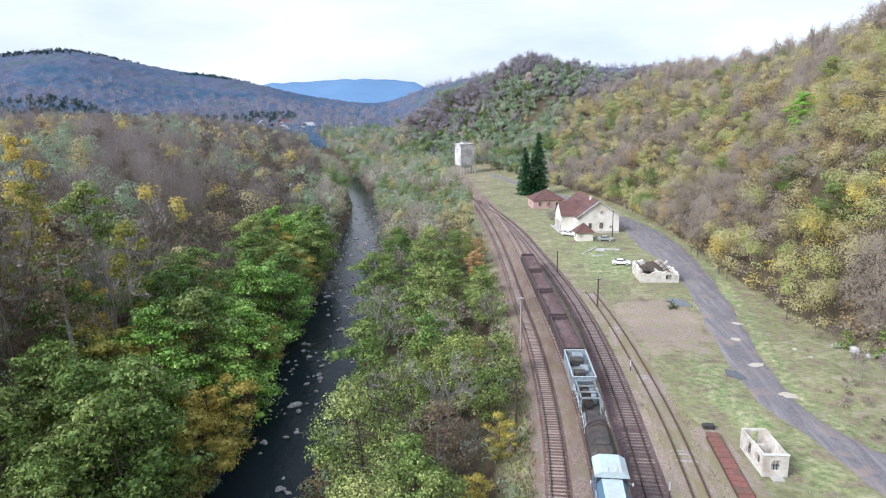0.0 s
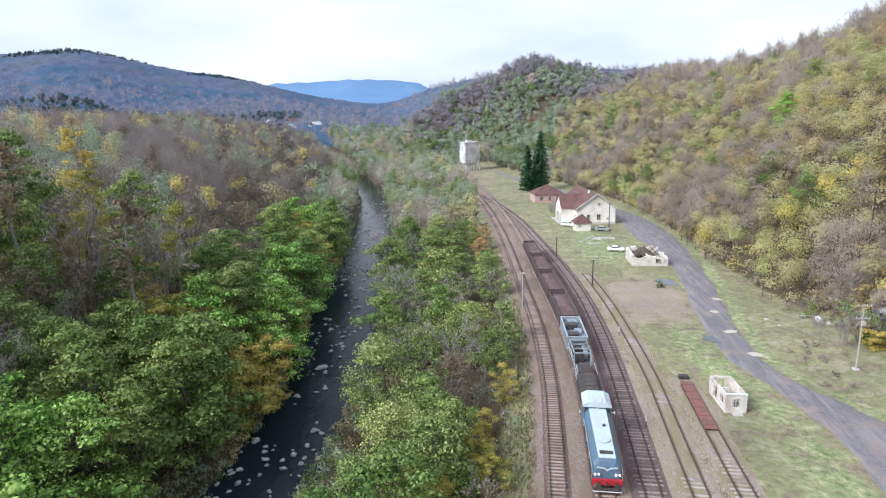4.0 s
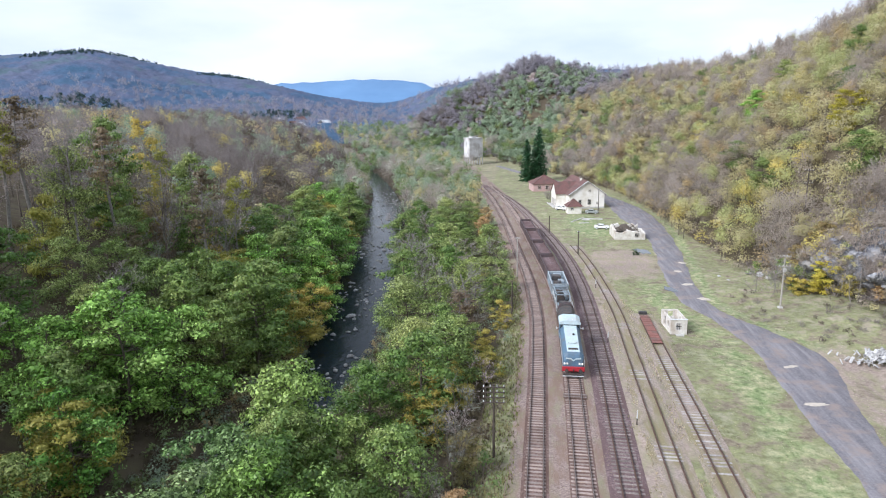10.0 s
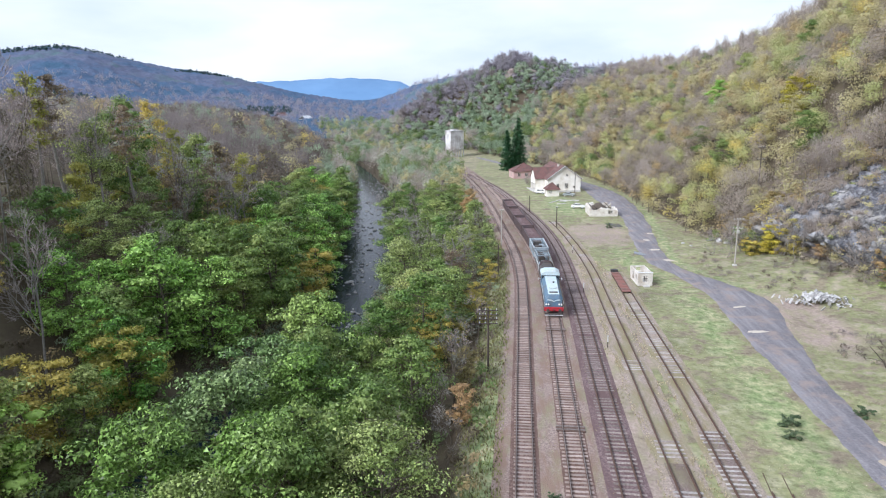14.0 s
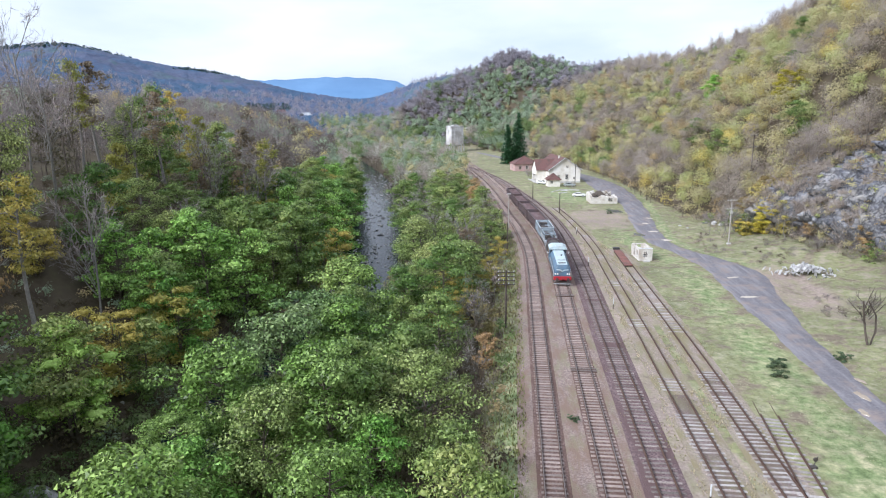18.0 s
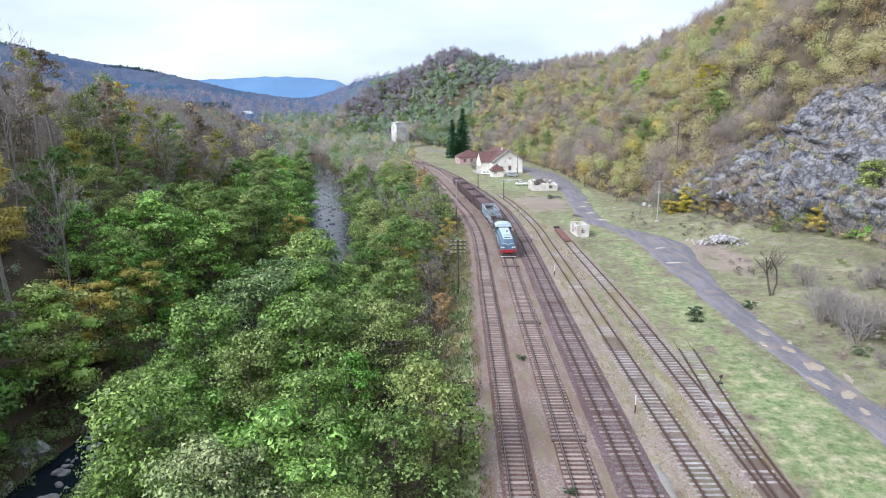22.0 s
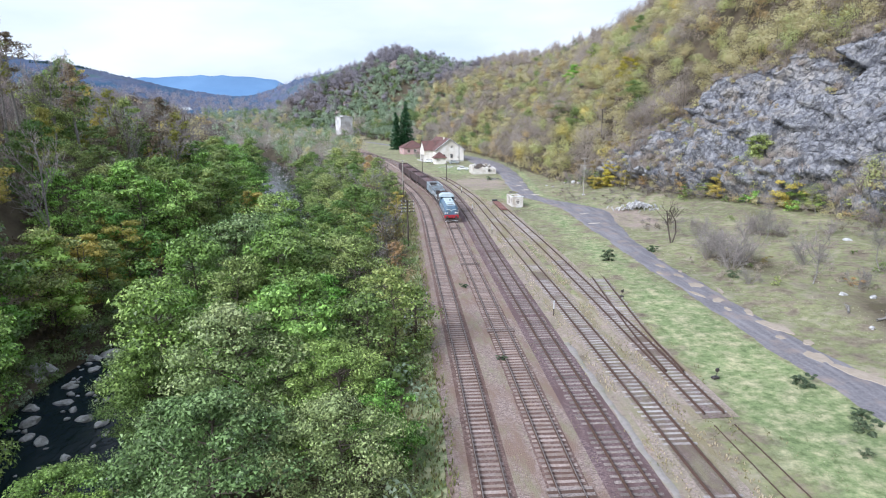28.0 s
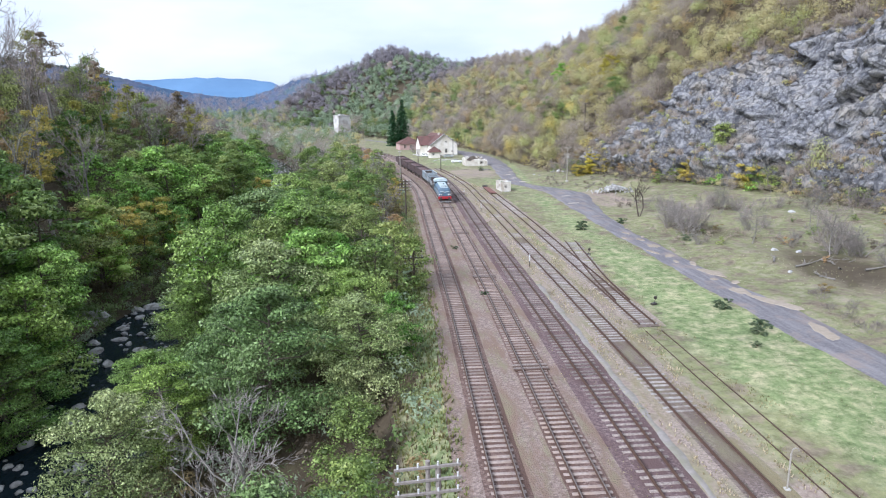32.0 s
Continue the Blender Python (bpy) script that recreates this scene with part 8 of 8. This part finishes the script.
def shard_meshes(n, mat, seed):
    """Broken slabs: flat, angular, with uneven corners."""
    rng_ = np.random.default_rng(seed)
    out = []
    for i in range(n):
        bm = boxes((-1, 1, -0.55, 0.55, -0.16, 0.16))
        for v in bm.verts:
            v.co = Vector((v.co.x * rng_.uniform(0.6, 1.1), v.co.y * rng_.uniform(0.6, 1.25), v.co.z * rng_.uniform(0.6, 1.5)))
        bmesh.ops.bevel(bm, geom=list(bm.edges), offset=0.05, segments=1, affect="EDGES")
        me = bpy.data.meshes.new("slab")
        bm.to_mesh(me)
        bm.free()
        me.materials.append(mat)
        out.append(me)
    return out


shards = shard_meshes(6, CHALK, 8)
rng = np.random.default_rng(23)
for x, y, s in ((-27.8, 116.0, 0.85), (-32.6, 110.2, 0.45), (-33.6, 136.9, 1.1), (-32.4, 135.0, 0.7), (-40.3, 197.1, 1.0), (-32.4, 31.9, 0.8), (-35.0, 18.7, 0.7), (-34.2, 15.3, 0.6), (-37.4, 16.7, 0.7), (-39.5, 33, 1.4), (-41.0, 36, 1.1), (-38.2, 30, 0.8), (-36.0, 44.0, 1.2), (-38.5, 50.0, 1.6), (-39.5, 41, 0.9), (-30.2, 8.0, 0.8), (-40.5, 49.0, 1.3), (-38.2, 37.0, 1.0), (-34.5, 33.2, 0.9), (-39.0, 45.5, 0.8), (-36.5, 29.0, 1.1), (-33.0, 26.0, 0.7), (-34.0, 126.0, 0.8), (-30.5, 129.0, 0.6)):
    ob = new("boulder", stones[int(rng.integers(6))])
    ob.matrix_basis = Matrix.LocRotScale((x, y, WATER_Z + 0.05), Euler((0, 0, rng.uniform(0, 6))), (s * 0.75, s * 0.75, s * 0.6))
    tagged(ob, "pale weathered boulder in the river", "boulder", "river boulders")
for x, y, s, z in ((-44.6, 43.7, 1.9, -6.2), (-45.8, 59.2, 1.1, -5.2), (-43.2, 41.8, 0.9, -6.4)):
    ob = new("boulder", stones[int(rng.integers(6))])
    ob.matrix_basis = Matrix.LocRotScale((x, y, z), Euler((0.2, 0.1, rng.uniform(0, 6))), (s, s, s))
    tagged(ob, "large grey boulder on the wooded river bank", "boulder", "river boulders")
src = [(np.array([v.co[:] for v in me.vertices]), np.array([list(p.vertices) for p in me.polygons])) for me in stones]
vs, ts, o = [], [], 0
for i in range(980):
    y = rng.uniform(-20, 330) if i < 900 else rng.uniform(6, 62)
    u = rng.beta(0.7, 0.7) if rng.random() < 0.6 else rng.uniform()
    x = float(RIV_L(y)) * (1 - u) + float(RIV_R(y)) * u
    if rng.random() > 0.35 + 0.65 * (0.5 + 0.5 * math.sin(y * 0.13 + 1.0)):
        continue
    s = rng.uniform(0.12, 0.42) * (1.5 if rng.random() < 0.12 else 1)
    v, t = src[i % 6]
    a = rng.uniform(0, 6.28)
    rot = np.array([[math.cos(a), -math.sin(a), 0], [math.sin(a), math.cos(a), 0], [0, 0, 1]])
    vs.append(v @ rot.T * s + [x, y, WATER_Z + rng.uniform(-0.1, 0.12)])
    ts.append(t + o)
    o += len(v)
tagged(new("river_stones", mesh_np("river_stones", np.concatenate(vs), tris=np.concatenate(ts), mats=[RIVER_STONE])), "scattered pale stones in the shallow river", "stones", kind="stuff")
pile = thing("rubble_pile", "heap of pale broken stone and concrete in the meadow", "rubble pile", pose(49.4, 102.6, h1(49.4, 102.6)))
for i in range(290):
    r, a = abs(rng.normal()) * 0.62, rng.uniform(0, 6.28)
    top = max(0.0, 1.3 * (1 - r / 1.5)) + 0.25 * math.sin(a * 3 + 1) * min(1, r)
    k = rng.uniform(0.14, 0.42) * (1.5 if rng.random() < 0.1 else 1)
    part("slab", shards[int(rng.integers(6))], None, pile, m=Matrix.LocRotScale((math.cos(a) * r * 3.4, math.sin(a) * r * 2.5, max(0.04, top - 0.15 * rng.random())), Euler((rng.uniform(-1.2, 1.2), rng.uniform(-1.2, 1.2), rng.uniform(0, 6.28))), (k * 1.5, k, k * 0.8)))
for i, (x, y, s) in enumerate(((47.6, 38.5, 0.45), (50.4, 37.4, 0.4), (46.4, 146.0, 0.8), (47.4, 143.2, 0.9), (48.2, 141.0, 0.7), (41.5, 143.0, 0.35), (40.6, 146.0, 0.3), (66.0, 62.0, 0.6), (43.5, 29.0, 0.35))):
    ob = new("boulder", chalk[i % 5])
    ob.matrix_basis = Matrix.LocRotScale((x, y, h1(x, y) + 0.1 * s), Euler((0, 0, i * 1.7)), (s, s, s))
    tagged(ob, "pale limestone boulder lying in the meadow", "boulder", "meadow boulders")

# puddles on the lane and the worn pale patches of its surface
PUDDLE = surface("puddle_mud", (0.36, 0.30, 0.235), (0.46, 0.39, 0.315), 2.0, 0.12, bump=0)
PUDDLE_SKY = surface("puddle_water", (0.06, 0.07, 0.08), (0.09, 0.10, 0.11), 2.0, 0.05, bump=0)
PATCH = surface("pale_patch", (0.42, 0.37, 0.31), (0.54, 0.48, 0.41), 3.0, 0.9, bump=0.2)


def flat_patch(name, label, cat, x, y, a, b, turn, mat, z, seed):
    rng_ = np.random.default_rng(seed)
    k = 18
    ang = np.linspace(0, 2 * np.pi, k, endpoint=False)
    rr = 1 + 0.25 * np.sin(ang * 2 + rng_.uniform(0, 6)) + 0.15 * np.sin(ang * 5 + rng_.uniform(0, 6))
    t = radians(turn)
    px, py = np.cos(ang) * a * rr, np.sin(ang) * b * rr
    ring = np.stack([x + px * math.cos(t) - py * math.sin(t), y + px * math.sin(t) + py * math.cos(t)], -1)
    bm = bmesh.new()
    up_ = [bm.verts.new((p[0], p[1], z)) for p in ring]
    dn = [bm.verts.new((p[0] + (p[0] - x) * 0.05, p[1] + (p[1] - y) * 0.05, z - 0.05)) for p in ring]
    bm.faces.new(up_)
    for i in range(k):
        bm.faces.new((dn[i], dn[(i + 1) % k], up_[(i + 1) % k], up_[i]))
    me = bpy.data.meshes.new(name)
    bm.to_mesh(me)
    bm.free()
    me.materials.append(mat)
    tagged(new(name, me), label, cat, "lane puddles")


spots = ((34.0, 56.8, 0.45, 0.9), (34.2, 51.6, 0.5, 0.8), (34.3, 47.0, 0.7, 1.3), (33.8, 40.7, 0.55, 1.0), (32.3, 53.3, 0.35, 0.6), (32.6, 43.2, 0.4, 1.1), (34.9, 31.5, 0.8, 2.0), (35.2, 19.2, 0.9, 2.6), (33.9, 23.6, 0.7, 1.6), (34.9, 36.2, 0.45, 0.9), (33.2, 37.5, 0.35, 0.6), (35.4, 27.0, 0.4, 0.8), (33.6, 28.6, 0.3, 0.6), (36.0, 44.2, 0.35, 0.9), (35.5, 53.8, 0.3, 0.5), (34.2, 10.5, 0.8, 1.9), (35.8, 60.5, 0.3, 0.6))
for i, (x, y, a, b) in enumerate(spots):
    flat_patch("puddle", "muddy brown puddle in a lane pothole", "puddle", x, y, a, b, rng.uniform(-20, 20), PUDDLE, 0.105, i)
for i, (x, y, a, b) in enumerate(((35.6, 90.0, 1.6, 0.35), (33.2, 140.5, 1.2, 0.6), (33.6, 150.5, 0.9, 0.5), (33.8, 131, 1.1, 0.7), (37.0, 101, 0.9, 0.4), (36.2, 158, 0.8, 0.5))):
    flat_patch("road_patch", "pale worn repair patch on the lane", "road patch", x, y, a, b, rng.uniform(-25, 25), PATCH, 0.108, 40 + i)
flat_patch("puddle", "wide sky-reflecting puddle beside the lane", "puddle", 29.6, 169.5, 1.3, 3.4, 15, PUDDLE_SKY, 0.03, 60)
flat_patch("puddle", "sky-reflecting puddle at the bend of the lane", "puddle", 29.3, 137.0, 0.8, 2.0, 10, PUDDLE_SKY, 0.07, 61)

# ---- quarry cliff ----
cy = np.arange(44, 153, 0.34)
cu = np.linspace(-0.05, 1.3, 118)
CY, CU = np.meshgrid(cy, cu)
D = np.where(CU < 1, CU * 14.5, 14.5 + (CU - 1) * 30)
CX = FOOT(CY) + 1.0 + D
CZ = height(CX, CY)
slant = CZ * 0.78 + CY * 0.62 + 0.8 * wobble(CY, CZ, 0.21, 3.0)
across = CY * 0.78 - CZ * 0.62
b1, e1 = facets(slant, across * 0.75, 11.0, 1.0, 1.2)
b2, e2 = facets(slant * 1.0, across * 0.85, 3.4, 5.0, 1.3)
b3, e3 = facets(slant, across * 0.9, 1.5, 9.0, 1.5)
b4, e4 = facets(slant, across * 0.9, 0.8, 4.0, 1.5)
amp = sstep(CU, -0.05, 0.12) * (1 - sstep(CU, 1.0, 1.25)) * sstep(CY, 44, 52) * (1 - sstep(CY, 130, 151))
groove = 0.9 * (1 - sstep(e1, 0.0, 0.07)) + 0.7 * (1 - sstep(e2, 0.0, 0.11)) + 0.3 * (1 - sstep(e3, 0.0, 0.16))
out = amp * (7.0 * b1 + 3.0 * b2 + 0.9 * b3 + 0.3 * b4 - 1.5 * groove)
CXd = CX - out * 0.95 - 2.6 * amp
CZd = CZ + out * 0.2 + 0.5 * amp - 0.7 * (1 - amp)
ci = np.arange(CY.size).reshape(CY.shape)
cq = np.stack([ci[:-1, :-1], ci[:-1, 1:], ci[1:, 1:], ci[1:, :-1]], -1).reshape(-1, 4)
tagged(new("rock_cliff", mesh_np("rock_cliff", np.stack([CXd, CY, CZd], -1), cq, mats=[ROCK])), "blue-grey fractured quarry rock face above the meadow", "cliff", kind="structure")

# scrub on the ledges and along the top
rng = np.random.default_rng(91)
led = []
for a, b in zip(rng.integers(4, 117, 7000), rng.integers(4, len(cy) - 4, 7000)):
    u_, y_ = cu[a], cy[b]
    share = 0.03 + 0.75 * float(sstep(u_, 0.86, 1.02)) + 0.5 * float(1 - sstep(u_, 0.05, 0.25)) + 0.35 * float(sstep(y_, 122, 140)) + 0.25 * float(b1[a, b] < -0.32) + 0.42 * float(sstep(y_, 96, 116) * (1 - sstep(u_, 0.4, 0.75)))
    if rng.random() < share:
        led.append((a, b))
spots_ = np.array([(CXd[a, b] + 0.2, CY[a, b], CZd[a, b]) for a, b in led])
kindsel = rng.random(len(spots_))
for nm, lf, lo, hi, tw in (("ledge_scrub_bare", WOODS["bare"], 0.0, 0.40, True), ("ledge_scrub_brown", WOODS["brown"], 0.40, 0.66, False), ("ledge_scrub_olive", WOODS["olive"], 0.66, 0.86, False), ("ledge_scrub_lime", WOODS["lime"], 0.86, 0.93, False), ("ledge_scrub_rust", WOODS["rust"], 0.93, 1.0, False)):
    sel = spots_[(kindsel >= lo) & (kindsel < hi)]
    wood_stuff(nm, "small shrubs growing on the ledges of the cliff", sel[:, :2], rng, lf, BARK, 2.0, 1.0, 60, 1.1 if tw else 0.16, tw, zs=sel[:, 2])
# thin trees before the rock
for x, y, s in ((73.2, 91.0, 1.75), (78.6, 76.5, 1.3), (80.5, 72.5, 1.1)):
    plant("bush_yellow" if s > 1.5 else "bush_olive", x, y, s, "pale yellow leafy bush below the cliff" if s > 1.5 else "olive thinning bush at the foot of the cliff", "bushes below the cliff", name="bush")
for x, y, key, s in ((72.3, 98.8, "mid3", 1.0), (74.5, 92.0, "bare2", 0.6), (76.0, 89.0, "olive0", 0.6), (79.0, 78.5, "bare1", 0.62), (71.5, 97.5, "bare2", 0.6), (67.0, 103.0, "yellow1", 0.62), (80.5, 72.0, "olive1", 0.55), (63.5, 110.0, "rust0", 0.7), (61.0, 116.0, "bare0", 0.6), (56.5, 139.0, "rust0", 0.8)):
    plant(key, x, y, s, *kind_of(key))


# reddish outcrops on the knob, and fallen wood in the rough meadow
ROCK_RED = surface("outcrop_rock", (0.20, 0.155, 0.14), (0.40, 0.33, 0.30), 0.6, 0.9, grime=(0.13, 0.10, 0.095), grime_scale=0.2, bump=0.6, dist=0.4)


def outcrop(x, y, w, h, seed):
    """A ragged standing rock: a jittered, faceted hump buried in the slope."""
    rng_ = np.random.default_rng(seed)
    bm = bmesh.new()
    bmesh.ops.create_icosphere(bm, subdivisions=3, radius=1.0)
    co = np.array([v.co[:] for v in bm.verts])
    f1, e1_ = facets(co[:, 0] * 3 + seed, co[:, 2] * 3 + co[:, 1], 1.1, seed + 0.5, 1.2)
    for v, k, e in zip(bm.verts, f1, e1_):
        s = 1 + 0.55 * k - 0.12 * (e < 0.08) + rng_.normal() * 0.03
        v.co = Vector((v.co.x * w * s, v.co.y * w * 0.7 * s, v.co.z * h * s))
    me = bpy.data.meshes.new("rock_outcrop")
    bm.to_mesh(me)
    bm.free()
    me.materials.append(ROCK_RED)
    ob = new("rock_outcrop", me)
    ob.matrix_basis = pose(x, y, h1(x, y) + 0.25 * h, 0, 0, seed * 40)
    tagged(ob, "reddish brown rock outcrop on the wooded knob", "rock", "outcrops")


for i, (x, y, w, h) in enumerate(((-40, 488, 5.5, 6.0), (-33, 490, 5.0, 7.0), (-25, 494, 4.0, 4.0), (5, 494, 6.0, 6.5), (12, 497, 6.5, 6.0), (20, 492, 4.5, 5.0), (-6, 498, 4.0, 5.0), (-84, 462, 8.0, 5.0), (-74, 470, 6.0, 5.0))):
    outcrop(x, y, w * 0.8, h * 0.75, i)

for i, (x, y, a, l) in enumerate(((47.0, 31.0, 20, 4.2), (49.5, 29.5, 75, 3.4), (51.5, 31.5, -30, 3.8), (45.6, 26.0, 110, 2.6), (53.5, 27.0, 10, 4.6), (44.2, 33.5, 60, 2.2))):
    rng_ = np.random.default_rng(300 + i)
    z = h1(x, y) + 0.1
    bits = [tube(bent(rng_, (-l / 2, 0, 0), (l / 2, 0, 0.25), 6, 0.06), np.linspace(0.13, 0.03, 6), 6)]
    for k in range(5):
        p = rng_.uniform(-0.3, 0.45) * l
        bits.append(tube(bent(rng_, (p, 0, 0.1), (p + rng_.uniform(0.3, 1.0), rng_.uniform(-0.9, 0.9), rng_.uniform(0.1, 0.7)), 3, 0.1), np.linspace(0.05, 0.012, 3), 4))
    v, q = join(bits)
    ob = new("fallen_branch", mesh_np("fallen_branch", v, q, smooth=True, mats=[BARK_PALE]))
    ob.matrix_basis = pose(x, y, z, 0, 0, a)
    tagged(ob, "bleached fallen branch lying in the brown grass", "branch", "fallen wood")
